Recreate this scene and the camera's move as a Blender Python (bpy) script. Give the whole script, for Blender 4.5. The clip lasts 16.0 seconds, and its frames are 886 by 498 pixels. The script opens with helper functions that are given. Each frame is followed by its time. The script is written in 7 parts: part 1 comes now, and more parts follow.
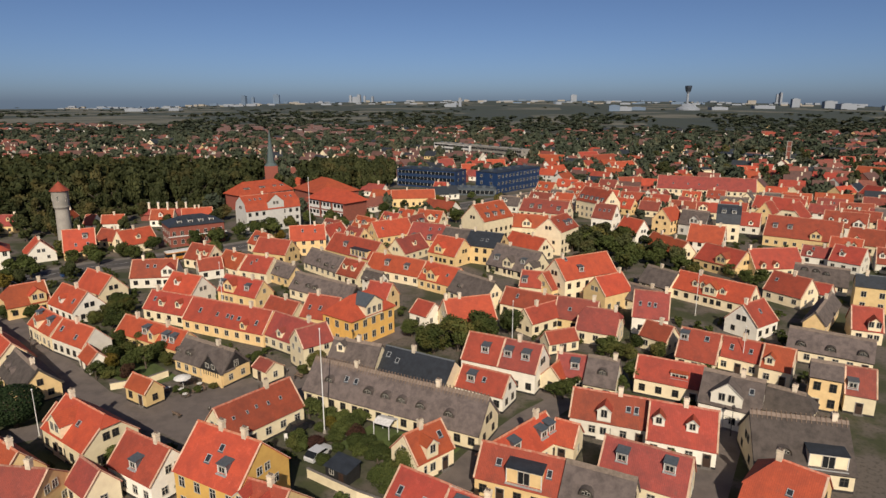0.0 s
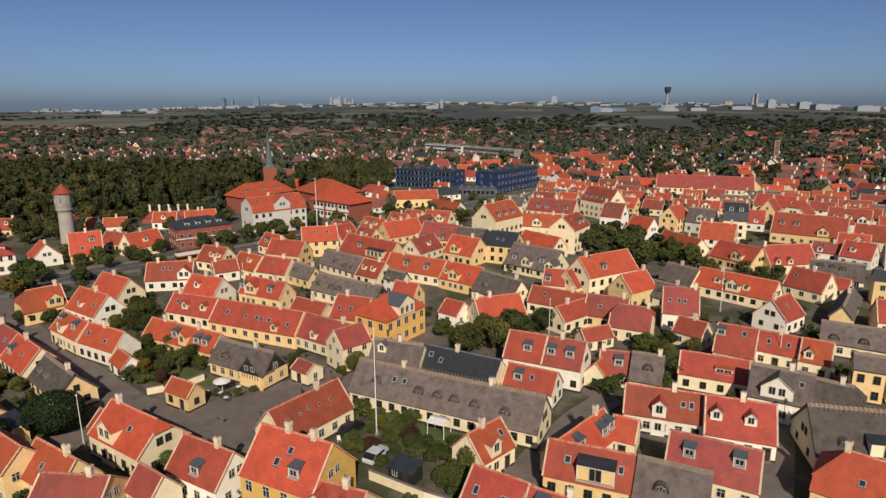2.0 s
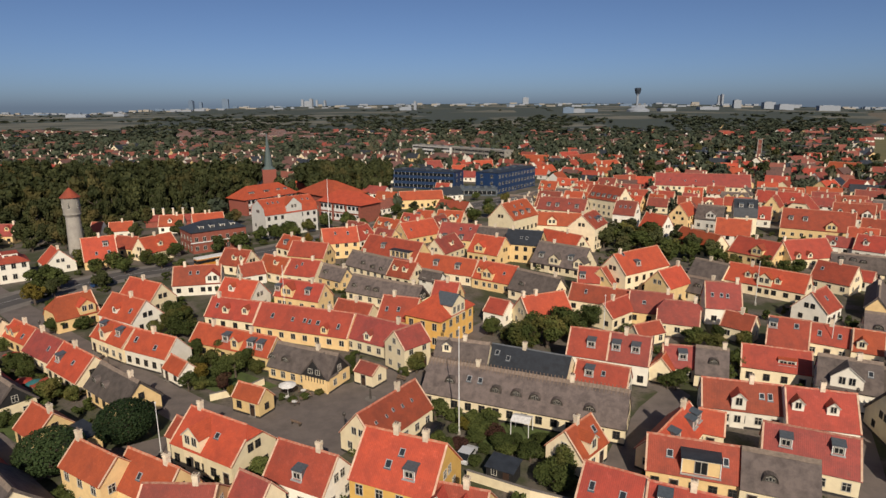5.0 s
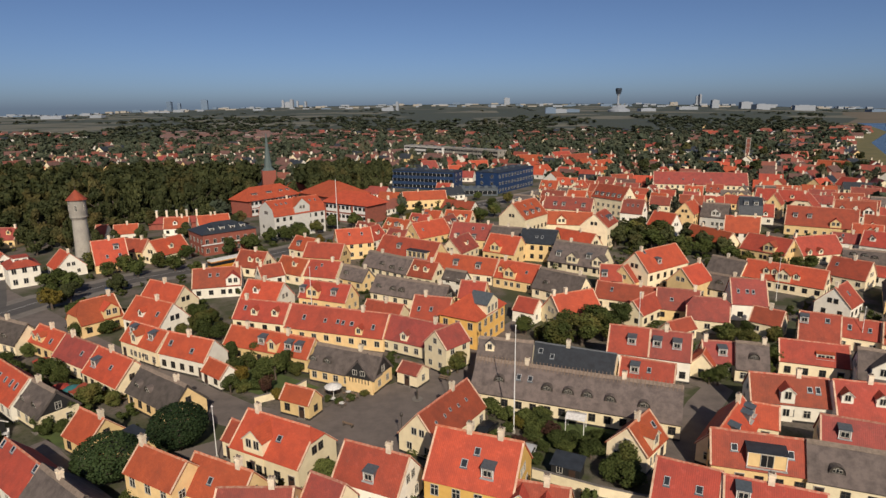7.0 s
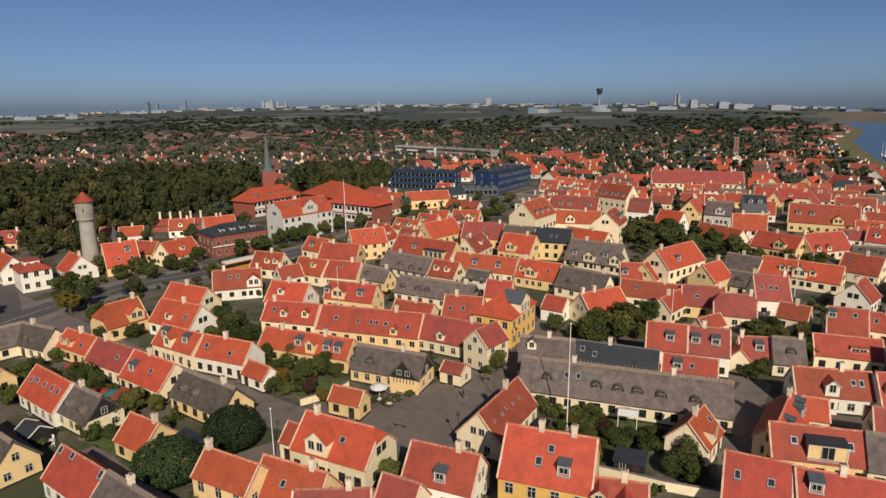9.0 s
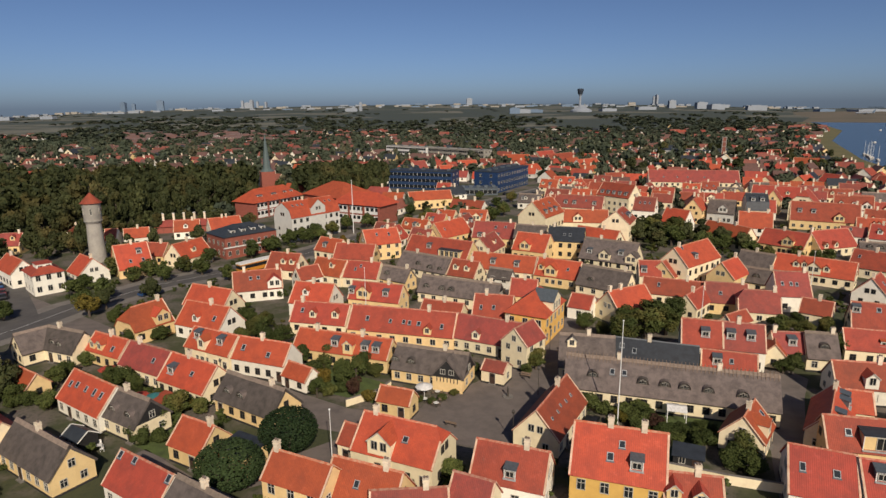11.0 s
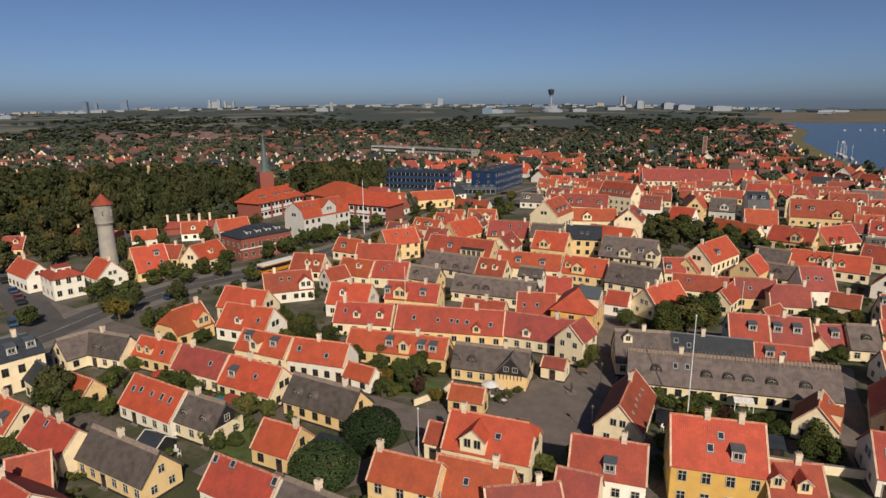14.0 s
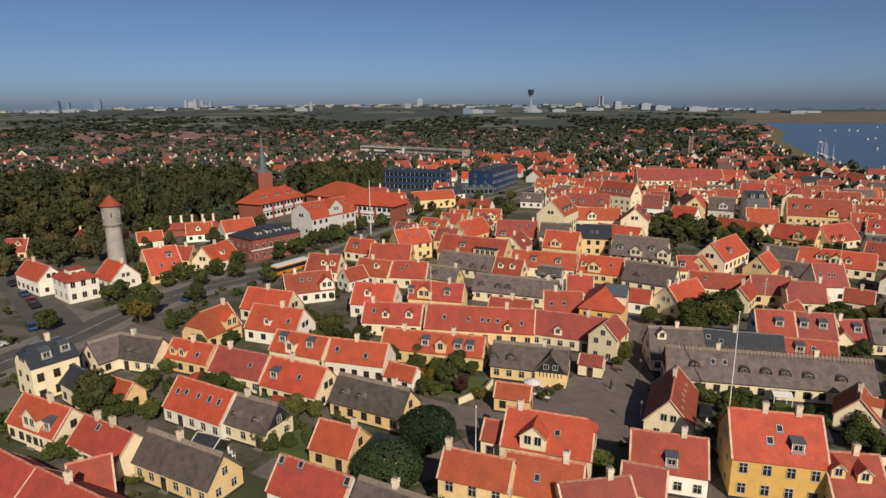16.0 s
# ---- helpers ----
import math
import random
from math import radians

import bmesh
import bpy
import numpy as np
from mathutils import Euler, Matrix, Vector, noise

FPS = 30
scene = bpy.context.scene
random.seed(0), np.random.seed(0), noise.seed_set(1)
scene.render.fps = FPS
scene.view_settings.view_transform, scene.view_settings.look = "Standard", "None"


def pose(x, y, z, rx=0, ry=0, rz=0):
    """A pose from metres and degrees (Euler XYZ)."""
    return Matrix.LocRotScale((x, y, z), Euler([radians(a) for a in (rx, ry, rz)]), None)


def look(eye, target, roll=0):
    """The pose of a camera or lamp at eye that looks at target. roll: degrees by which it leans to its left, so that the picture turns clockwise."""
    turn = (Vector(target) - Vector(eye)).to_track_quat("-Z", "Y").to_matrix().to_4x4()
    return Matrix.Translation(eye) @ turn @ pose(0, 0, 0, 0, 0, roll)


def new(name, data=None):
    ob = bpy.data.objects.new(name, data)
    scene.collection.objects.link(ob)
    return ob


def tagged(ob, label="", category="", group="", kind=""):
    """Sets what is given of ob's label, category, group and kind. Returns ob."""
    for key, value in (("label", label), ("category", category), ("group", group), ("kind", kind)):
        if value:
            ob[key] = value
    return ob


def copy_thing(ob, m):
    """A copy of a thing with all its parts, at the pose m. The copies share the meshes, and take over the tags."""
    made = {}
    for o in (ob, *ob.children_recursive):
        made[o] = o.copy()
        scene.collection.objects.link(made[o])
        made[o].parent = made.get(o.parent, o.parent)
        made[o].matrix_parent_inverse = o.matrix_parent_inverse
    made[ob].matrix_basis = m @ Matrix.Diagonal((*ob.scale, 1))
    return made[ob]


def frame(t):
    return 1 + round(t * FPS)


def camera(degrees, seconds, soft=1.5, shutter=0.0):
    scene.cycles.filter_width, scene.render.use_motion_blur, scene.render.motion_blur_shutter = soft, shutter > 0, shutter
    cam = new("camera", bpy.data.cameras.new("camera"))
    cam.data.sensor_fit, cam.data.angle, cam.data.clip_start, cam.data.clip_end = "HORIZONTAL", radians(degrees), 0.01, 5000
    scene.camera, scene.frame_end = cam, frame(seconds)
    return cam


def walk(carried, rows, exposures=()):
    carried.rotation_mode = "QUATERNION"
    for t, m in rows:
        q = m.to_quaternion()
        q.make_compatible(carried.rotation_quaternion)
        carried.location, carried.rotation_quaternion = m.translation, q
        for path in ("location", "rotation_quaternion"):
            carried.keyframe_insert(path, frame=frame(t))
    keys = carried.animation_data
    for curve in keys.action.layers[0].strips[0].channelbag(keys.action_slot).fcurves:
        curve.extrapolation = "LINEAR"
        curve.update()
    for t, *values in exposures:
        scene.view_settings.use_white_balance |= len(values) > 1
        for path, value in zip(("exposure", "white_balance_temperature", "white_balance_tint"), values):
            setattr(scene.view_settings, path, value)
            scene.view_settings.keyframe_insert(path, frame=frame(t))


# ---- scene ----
cam = camera(72.0, 16.0, soft=1.45)
PATH = [  # seconds, eye, heading, pitch, roll
    (0, -1.342, 2.090, 47.674, -5.365, -13.613, -0.017),
    (1, -6.510, 2.017, 47.230, -4.455, -13.519, -0.085),
    (2, -11.702, 1.932, 46.896, -3.554, -13.444, -0.166),
    (3, -16.904, 1.853, 46.650, -2.660, -13.386, -0.252),
    (4, -22.105, 1.794, 46.472, -1.770, -13.342, -0.338),
    (5, -27.297, 1.768, 46.346, -0.882, -13.310, -0.418),
    (6, -32.472, 1.785, 46.256, 0.008, -13.288, -0.488),
    (7, -37.626, 1.853, 46.193, 0.902, -13.273, -0.545),
    (8, -42.756, 1.976, 46.146, 1.801, -13.265, -0.586),
    (9, -47.863, 2.158, 46.110, 2.709, -13.261, -0.610),
    (10, -52.946, 2.398, 46.081, 3.628, -13.261, -0.616),
    (11, -58.011, 2.695, 46.058, 4.559, -13.263, -0.605),
    (12, -63.063, 3.044, 46.043, 5.505, -13.267, -0.578),
    (13, -68.110, 3.437, 46.041, 6.469, -13.272, -0.538),
    (14, -73.162, 3.866, 46.058, 7.451, -13.277, -0.487),
    (15, -78.231, 4.318, 46.105, 8.454, -13.282, -0.431),
    (16, -83.331, 4.778, 46.195, 9.479, -13.287, -0.373),
]
walk(cam, [(t, pose(x, y, z, 90 + pitch, 0, -heading) @ pose(0, 0, 0, 0, 0, roll)) for t, x, y, z, heading, pitch, roll in PATH], exposures=((0, -0.05, 6500, 13), (16, -0.07, 6500, 13)))


# ---- world, sun ----
SUN_FROM = (0.17, -0.985)  # where the sun stands, in plan
SUN_HIGH = 35.0
world = bpy.data.worlds.new("sky")
scene.world = world
world.use_nodes = True
wn = world.node_tree.nodes
sky = wn.new("ShaderNodeTexSky")
sky.sky_type = "NISHITA"
sky.sun_disc = False
sky.sun_elevation = radians(SUN_HIGH)
sky.sun_rotation = math.atan2(SUN_FROM[0], SUN_FROM[1])
sky.air_density, sky.dust_density, sky.ozone_density = 0.50, 1.05, 4.6
wn["Background"].inputs["Strength"].default_value = 0.076
world.node_tree.links.new(sky.outputs[0], wn["Background"].inputs["Color"])
sun = new("sun", bpy.data.lights.new("sun", "SUN"))
sun.data.energy, sun.data.angle, sun.data.color = 4.4, radians(0.6), (1.0, 0.89, 0.71)
sun.matrix_world = look((SUN_FROM[0], SUN_FROM[1], math.tan(radians(SUN_HIGH))), (0, 0, 0))


# ---- materials ----
def material(name, rough=0.8, metal=0.0):
    m = bpy.data.materials.new(name)
    m.use_nodes = True
    b = m.node_tree.nodes["Principled BSDF"]
    b.inputs["Roughness"].default_value, b.inputs["Metallic"].default_value = rough, metal
    return m, m.node_tree, b


def node(tree, kind, **values):
    n = tree.nodes.new(kind)
    for key, value in values.items():
        if key == "op":
            n.operation = value
        elif key == "blend":
            n.data_type, n.blend_type = "RGBA", value
        else:
            n.inputs[key.replace("_", " ")].default_value = value
    return n


def mix(tree, a, b, factor, blend="MIX"):
    """A colour mix; a, b and factor are sockets or values."""
    n = node(tree, "ShaderNodeMix", blend=blend)
    for socket, value in ((n.inputs[6], a), (n.inputs[7], b), (n.inputs[0], factor)):
        if isinstance(value, bpy.types.NodeSocket):
            tree.links.new(value, socket)
        else:
            socket.default_value = (*value, 1) if isinstance(value, tuple) else value
    return n.outputs[2]


def ramp(tree, source, low, high, a=0.0, b=1.0):
    n = tree.nodes.new("ShaderNodeMapRange")
    for i, v in enumerate((low, high, a, b)):
        n.inputs[1 + i].default_value = v
    tree.links.new(source, n.inputs[0])
    return n.outputs[0]


def fuzz(tree, where, scale, detail=4.0, rough=0.55):
    n = node(tree, "ShaderNodeTexNoise", Scale=scale, Detail=detail, Roughness=rough)
    if where is not None:
        tree.links.new(where, n.inputs["Vector"])
    return n.outputs["Fac"]


def local(tree):
    return tree.nodes.new("ShaderNodeTexCoord").outputs["Object"]


def ground_place(tree):
    return tree.nodes.new("ShaderNodeNewGeometry").outputs["Position"]


def shade_of_its_own(tree, colour, spread):
    """Each object a little lighter or darker than the next."""
    r = tree.nodes.new("ShaderNodeObjectInfo").outputs["Random"]
    n = node(tree, "ShaderNodeHueSaturation")
    tree.links.new(ramp(tree, r, 0, 1, 1 - spread, 1 + spread), n.inputs["Value"])
    tree.links.new(ramp(tree, r, 0, 1, 0.5 + spread * 0.03, 0.5 - spread * 0.03), n.inputs["Hue"])
    tree.links.new(colour, n.inputs["Color"])
    return n.outputs[0]


def relief(tree, bsdf, height, strength, distance):
    n = node(tree, "ShaderNodeBump", Strength=strength, Distance=distance)
    tree.links.new(height, n.inputs["Height"])
    tree.links.new(n.outputs[0], bsdf.inputs["Normal"])


def math_node(tree, op, a, b=None):
    n = node(tree, "ShaderNodeMath", op=op)
    for i, v in enumerate((a, b)):
        if isinstance(v, bpy.types.NodeSocket):
            tree.links.new(v, n.inputs[i])
        elif v is not None:
            n.inputs[i].default_value = v
    return n.outputs[0]


def tiles(name, light, dark, moss):
    """Clay pantiles: ribs down the slope, courses across it."""
    m, t, b = material(name, 0.75)
    at = local(t)
    xyz = t.nodes.new("ShaderNodeSeparateXYZ")
    t.links.new(at, xyz.inputs[0])
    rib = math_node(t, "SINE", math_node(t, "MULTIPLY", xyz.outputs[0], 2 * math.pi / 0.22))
    course = math_node(t, "FRACT", math_node(t, "MULTIPLY", xyz.outputs[2], 1 / 0.24))
    colour = mix(t, light, dark, ramp(t, fuzz(t, at, 0.55, 5, 0.65), 0.38, 0.68))
    colour = mix(t, colour, dark, ramp(t, fuzz(t, at, 4.5, 5, 0.7), 0.45, 0.75, 0, 0.75))
    colour = mix(t, colour, tuple(min(1, c * 1.25 + 0.03) for c in light), ramp(t, fuzz(t, at, 1.6, 5, 0.7), 0.56, 0.74, 0, 0.55))
    colour = mix(t, colour, moss, ramp(t, fuzz(t, at, 0.9, 6, 0.7), 0.60, 0.75, 0, 0.5))
    # shade in the troughs between ribs, painted into the colour
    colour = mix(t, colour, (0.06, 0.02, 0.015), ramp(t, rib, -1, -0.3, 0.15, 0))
    t.links.new(shade_of_its_own(t, colour, 0.18), b.inputs["Base Color"])
    height = math_node(t, "ADD", math_node(t, "MULTIPLY", rib, 0.5), math_node(t, "MULTIPLY", course, 0.5))
    relief(t, b, height, 0.38, 0.035)
    return m


def mottled(name, a, b_colour, scale, rough=0.85, bump=0.3, depth=0.02, spread=0.12, fine=None):
    """A matt surface of two shades at a coarse and a fine scale."""
    m, t, b = material(name, rough)
    at = local(t)
    colour = mix(t, a, b_colour, ramp(t, fuzz(t, at, scale, 6, 0.65), 0.4, 0.68))
    small = fuzz(t, at, fine or scale * 12, 3)
    colour = mix(t, colour, b_colour, ramp(t, small, 0.5, 0.8, 0, 0.5))
    t.links.new(shade_of_its_own(t, colour, spread) if spread else colour, b.inputs["Base Color"])
    relief(t, b, small, bump, depth)
    return m


def plain(name, colour, rough=0.6, metal=0.0, dirt=0.25):
    m, t, b = material(name, rough, metal)
    dull = tuple(c * (1 - dirt) for c in colour)
    c = mix(t, colour, dull, ramp(t, fuzz(t, local(t), 3.0, 5), 0.4, 0.65))
    t.links.new(c, b.inputs["Base Color"])
    return m


def leafage(name, a, b_colour, autumn, patch=0.11):
    m, t, b = material(name, 0.7)
    r = t.nodes.new("ShaderNodeNewGeometry").outputs["Random Per Island"]
    colour = mix(t, a, b_colour, r)
    colour = mix(t, colour, tuple(c * 0.6 for c in a), ramp(t, fuzz(t, ground_place(t), patch * 1.7, 2), 0.42, 0.62, 0.5, 0))
    colour = mix(t, colour, autumn, ramp(t, fuzz(t, ground_place(t), patch, 3), 0.54, 0.70, 0, 0.7))
    t.links.new(shade_of_its_own(t, colour, 0.3), b.inputs["Base Color"])
    b.inputs["Specular IOR Level"].default_value = 0.12
    return m


ROOF = {
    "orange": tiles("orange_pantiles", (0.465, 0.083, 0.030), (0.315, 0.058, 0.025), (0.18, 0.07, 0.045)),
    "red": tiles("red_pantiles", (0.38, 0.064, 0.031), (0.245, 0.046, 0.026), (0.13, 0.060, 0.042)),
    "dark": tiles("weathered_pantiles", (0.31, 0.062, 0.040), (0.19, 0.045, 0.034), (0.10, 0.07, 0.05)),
    "thatch": mottled("grey_thatch", (0.138, 0.111, 0.098), (0.072, 0.059, 0.053), 0.9, 0.95, 0.8, 0.05, 0.32, 22),
    "slate": mottled("dark_slate", (0.035, 0.042, 0.052), (0.020, 0.023, 0.028), 1.2, 0.55, 0.3, 0.01, 0.15),
}
WALL = {
    "yellow": mottled("yellow_limewash", (0.80, 0.58, 0.28), (0.68, 0.48, 0.23), 0.8, 0.9, 0.2),
    "ochre": mottled("ochre_limewash", (0.76, 0.46, 0.12), (0.66, 0.38, 0.10), 0.8, 0.9, 0.2),
    "cream": mottled("cream_limewash", (0.86, 0.74, 0.50), (0.75, 0.63, 0.42), 0.8, 0.9, 0.2),
    "white": mottled("white_limewash", (0.87, 0.82, 0.70), (0.76, 0.71, 0.60), 0.8, 0.9, 0.2),
    "grey": mottled("pale_grey_render", (0.62, 0.60, 0.54), (0.54, 0.52, 0.48), 0.8, 0.9, 0.2),
    "brick": mottled("red_brick", (0.30, 0.085, 0.055), (0.20, 0.065, 0.045), 1.5, 0.9, 0.3),
}
RIDGE = {
    "orange": mottled("ridge_tiles_orange", (0.48, 0.11, 0.05), (0.56, 0.32, 0.21), 2.0),
    "red": mottled("ridge_tiles_red", (0.40, 0.09, 0.05), (0.50, 0.28, 0.19), 2.0),
    "dark": mottled("ridge_tiles_dark", (0.28, 0.08, 0.05), (0.40, 0.24, 0.17), 2.0),
    "thatch": mottled("ridge_straw", (0.27, 0.205, 0.16), (0.16, 0.125, 0.10), 2.5, 0.95, 0.6, 0.04),
    "slate": plain("ridge_lead", (0.12, 0.13, 0.14)),
}
MORTAR = mottled("pale_mortar", (0.68, 0.50, 0.36), (0.52, 0.28, 0.18), 1.1)
PLINTH = plain("tarred_plinth", (0.035, 0.032, 0.03), 0.7)
TAR = mottled("black_tarred_boards", (0.022, 0.021, 0.021), (0.012, 0.012, 0.012), 2.0, 0.7)
STONE = mottled("chimney_plaster", (0.78, 0.67, 0.51), (0.56, 0.46, 0.34), 1.5)
POT = plain("chimney_top", (0.20, 0.15, 0.12), 0.9)
FRAME = plain("painted_window_frame", (0.55, 0.52, 0.45), 0.5)
DARK_FRAME = plain("dark_painted_frame", (0.07, 0.06, 0.05), 0.5)
ZINC = plain("zinc_sheet", (0.125, 0.148, 0.165), 0.45, 0.3)
ALU = plain("pale_metal_flashing", (0.46, 0.47, 0.47), 0.45, 0.2)
TRIM = plain("white_painted_trim", (0.74, 0.72, 0.66), 0.6, 0.0, 0.15)
GLASS, gt, gb = material("window_glass", 0.06)
gb.inputs["Base Color"].default_value = (0.018, 0.020, 0.022, 1)
ROOF_GLASS, gt, gb = material("roof_glass", 0.05)
gb.inputs["Base Color"].default_value = (0.03, 0.035, 0.04, 1)
gb.inputs["Specular IOR Level"].default_value = 0.6
DOOR = plain("painted_door", (0.06, 0.035, 0.025), 0.5)
WOOD = plain("weathered_wood", (0.20, 0.14, 0.10), 0.85)
STEEL = plain("white_pole_paint", (0.78, 0.78, 0.75), 0.4, 0.0, 0.1)
BARK = mottled("bark", (0.10, 0.075, 0.055), (0.05, 0.04, 0.03), 2.0)
LEAF = leafage("leaves", (0.050, 0.068, 0.019), (0.088, 0.102, 0.030), (0.13, 0.105, 0.030))
LEAF_DARK = leafage("clipped_leaves", (0.022, 0.040, 0.016), (0.040, 0.062, 0.022), (0.04, 0.06, 0.02))
LEAF_WOOD = leafage("wood_leaves", (0.038, 0.048, 0.019), (0.074, 0.078, 0.028), (0.115, 0.085, 0.030), 0.06)
LEAF_PLUM = leafage("plum_leaves", (0.045, 0.022, 0.018), (0.085, 0.040, 0.026), (0.07, 0.05, 0.02))
LEAF_GOLD = leafage("autumn_leaves", (0.10, 0.085, 0.018), (0.16, 0.125, 0.022), (0.19, 0.11, 0.02))
# leaves of distant trees, cooler and greyer: haze painted into the colour
LEAF_HAZED = leafage("hazed_leaves", (0.042, 0.055, 0.036), (0.074, 0.086, 0.054), (0.105, 0.090, 0.052), 0.035)
ASPHALT = mottled("asphalt", (0.095, 0.088, 0.084), (0.062, 0.058, 0.056), 0.25, 0.9, 0.3, 0.01, 0, 9)
COBBLE = mottled("setts", (0.165, 0.137, 0.122), (0.112, 0.094, 0.085), 0.35, 0.9, 0.6, 0.02, 0, 7)
PAVING = mottled("paving", (0.20, 0.18, 0.16), (0.14, 0.125, 0.11), 0.4, 0.9, 0.3, 0.01, 0, 9)
LAWN = mottled("lawn", (0.085, 0.120, 0.030), (0.052, 0.072, 0.022), 0.5, 0.95, 0.8, 0.05, 0, 12)
PAINT_LINE = plain("road_paint", (0.7, 0.7, 0.68), 0.7)
BLUE = mottled("blue_cladding", (0.014, 0.042, 0.115), (0.010, 0.030, 0.08), 1.0, 0.5, 0.1)
CONCRETE = mottled("concrete", (0.36, 0.33, 0.28), (0.26, 0.24, 0.21), 0.4, 0.9)
PANEL = plain("white_panels", (0.78, 0.76, 0.72), 0.6)
COPPER = plain("spire_copper", (0.10, 0.135, 0.13), 0.6)
# white walls at a distance, with blue-grey haze put into the colour
HAZED_WHITE = plain("hazed_white_walls", (0.29, 0.32, 0.36), 0.8)
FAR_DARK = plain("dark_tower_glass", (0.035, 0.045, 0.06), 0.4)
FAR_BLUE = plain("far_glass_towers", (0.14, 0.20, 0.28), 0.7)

GROUND, t, b = material("ground", 0.95)
at = ground_place(t)
sep = t.nodes.new("ShaderNodeSeparateXYZ")
t.links.new(at, sep.inputs[0])
cells = node(t, "ShaderNodeTexVoronoi", Scale=0.004)
t.links.new(at, cells.inputs["Vector"])
pick = t.nodes.new("ShaderNodeSeparateColor")
t.links.new(cells.outputs["Color"], pick.inputs[0])
fields = mix(t, (0.040, 0.052, 0.040), (0.14, 0.135, 0.10), ramp(t, pick.outputs[0], 0.66, 0.74))
fields = mix(t, fields, (0.046, 0.056, 0.038), ramp(t, fuzz(t, at, 0.006, 5), 0.50, 0.62))
gardens = mix(t, (0.130, 0.108, 0.090), (0.050, 0.057, 0.022), ramp(t, fuzz(t, at, 0.09, 4), 0.44, 0.56))
gardens = mix(t, gardens, (0.03, 0.035, 0.018), ramp(t, fuzz(t, at, 1.7, 4), 0.5, 0.7, 0, 0.7))
t.links.new(mix(t, gardens, fields, ramp(t, sep.outputs[1], 900, 1100)), b.inputs["Base Color"])
relief(t, b, fuzz(t, at, 3.0, 4), 0.5, 0.05)

WATER, t, b = material("sea_water", 0.22)
b.inputs["Base Color"].default_value = (0.030, 0.045, 0.060, 1)
b.inputs["Specular IOR Level"].default_value = 0.32
relief(t, b, fuzz(t, ground_place(t), 0.6, 3), 0.12, 0.2)


# ---- building tools ----
class Shape:
    """Gathers faces, with a material for each, into one mesh."""

    def __init__(self):
        self.v, self.f, self.m, self.mats = [], [], [], []

    def slot(self, mat):
        if mat not in self.mats:
            self.mats.append(mat)
        return self.mats.index(mat)

    def face(self, points, mat):
        n = len(self.v)
        self.v += [tuple(p) for p in points]
        self.f.append(tuple(range(n, n + len(points))))
        self.m.append(self.slot(mat))

    def box(self, x0, y0, z0, x1, y1, z1, mat):
        self.solid([(x0, y0), (x1, y0), (x1, y1), (x0, y1)], z0, z1, mat)

    def solid(self, outline, z0, z1, mat, top=None):
        """An upright prism over an outline that runs anticlockwise."""
        n = len(outline)
        lo, hi = [(*p, z0) for p in outline], [(*p, z1) for p in outline]
        for i in range(n):
            j = (i + 1) % n
            self.face((lo[i], lo[j], hi[j], hi[i]), mat)
        self.face(hi, top or mat)
        self.face(lo[::-1], mat)

    def slab(self, quad, thick, mat, edge=None):
        """A plate whose upper face is quad, thick metres deep along its normal."""
        q = [Vector(p) for p in quad]
        nrm = (q[1] - q[0]).cross(q[-1] - q[0]).normalized()
        low = [p - nrm * thick for p in q]
        self.face(q, mat)
        self.face(low[::-1], edge or mat)
        for i in range(len(q)):
            j = (i + 1) % len(q)
            self.face((q[i], low[i], low[j], q[j]), edge or mat)

    def drop(self, quad, thick, mat):
        """A plate whose under face lies straight below the upper one."""
        low = [(p[0], p[1], p[2] - thick) for p in quad]
        self.face(quad, mat)
        self.face(low[::-1], mat)
        for i in range(len(quad)):
            j = (i + 1) % len(quad)
            self.face((quad[i], low[i], low[j], quad[j]), mat)

    def lathe(self, rings, mat, sides=12, at=(0, 0)):
        """Rings of (radius, height), turned about an upright axis."""
        pts = [[(at[0] + r * math.cos(2 * math.pi * k / sides), at[1] + r * math.sin(2 * math.pi * k / sides), z) for k in range(sides)] for r, z in rings]
        for a, c in zip(pts, pts[1:]):
            for k in range(sides):
                l = (k + 1) % sides
                self.face((a[k], a[l], c[l], c[k]), mat)
        self.face(pts[-1], mat)
        self.face(pts[0][::-1], mat)

    def mesh(self, name):
        me = bpy.data.meshes.new(name)
        seen, index = {}, []
        for p in self.v:
            index.append(seen.setdefault((round(p[0], 3), round(p[1], 3), round(p[2], 3)), len(seen)))
        me.from_pydata(list(seen), [], [tuple(index[k] for k in f) for f in self.f])
        for mat in self.mats:
            me.materials.append(mat)
        me.polygons.foreach_set("material_index", self.m)
        me.update()
        return me


def part(name, shape, parent, label="", m=None):
    """One mesh object under a thing or a part; shape is a Shape or a ready mesh."""
    ob = new(name, shape if isinstance(shape, bpy.types.Mesh) else shape.mesh(name))
    ob.parent = parent
    if m is not None:
        ob.matrix_basis = m
    return tagged(ob, label) if label else ob


def thing(name, m, label, category, group="", kind=""):
    ob = new(name)
    ob.matrix_basis = m
    return tagged(ob, label, category, group, kind)


def single(name, shape, m, label, category, group="", kind=""):
    ob = new(name, shape.mesh(name))
    ob.matrix_basis = m
    return tagged(ob, label, category, group, kind)


made = {}


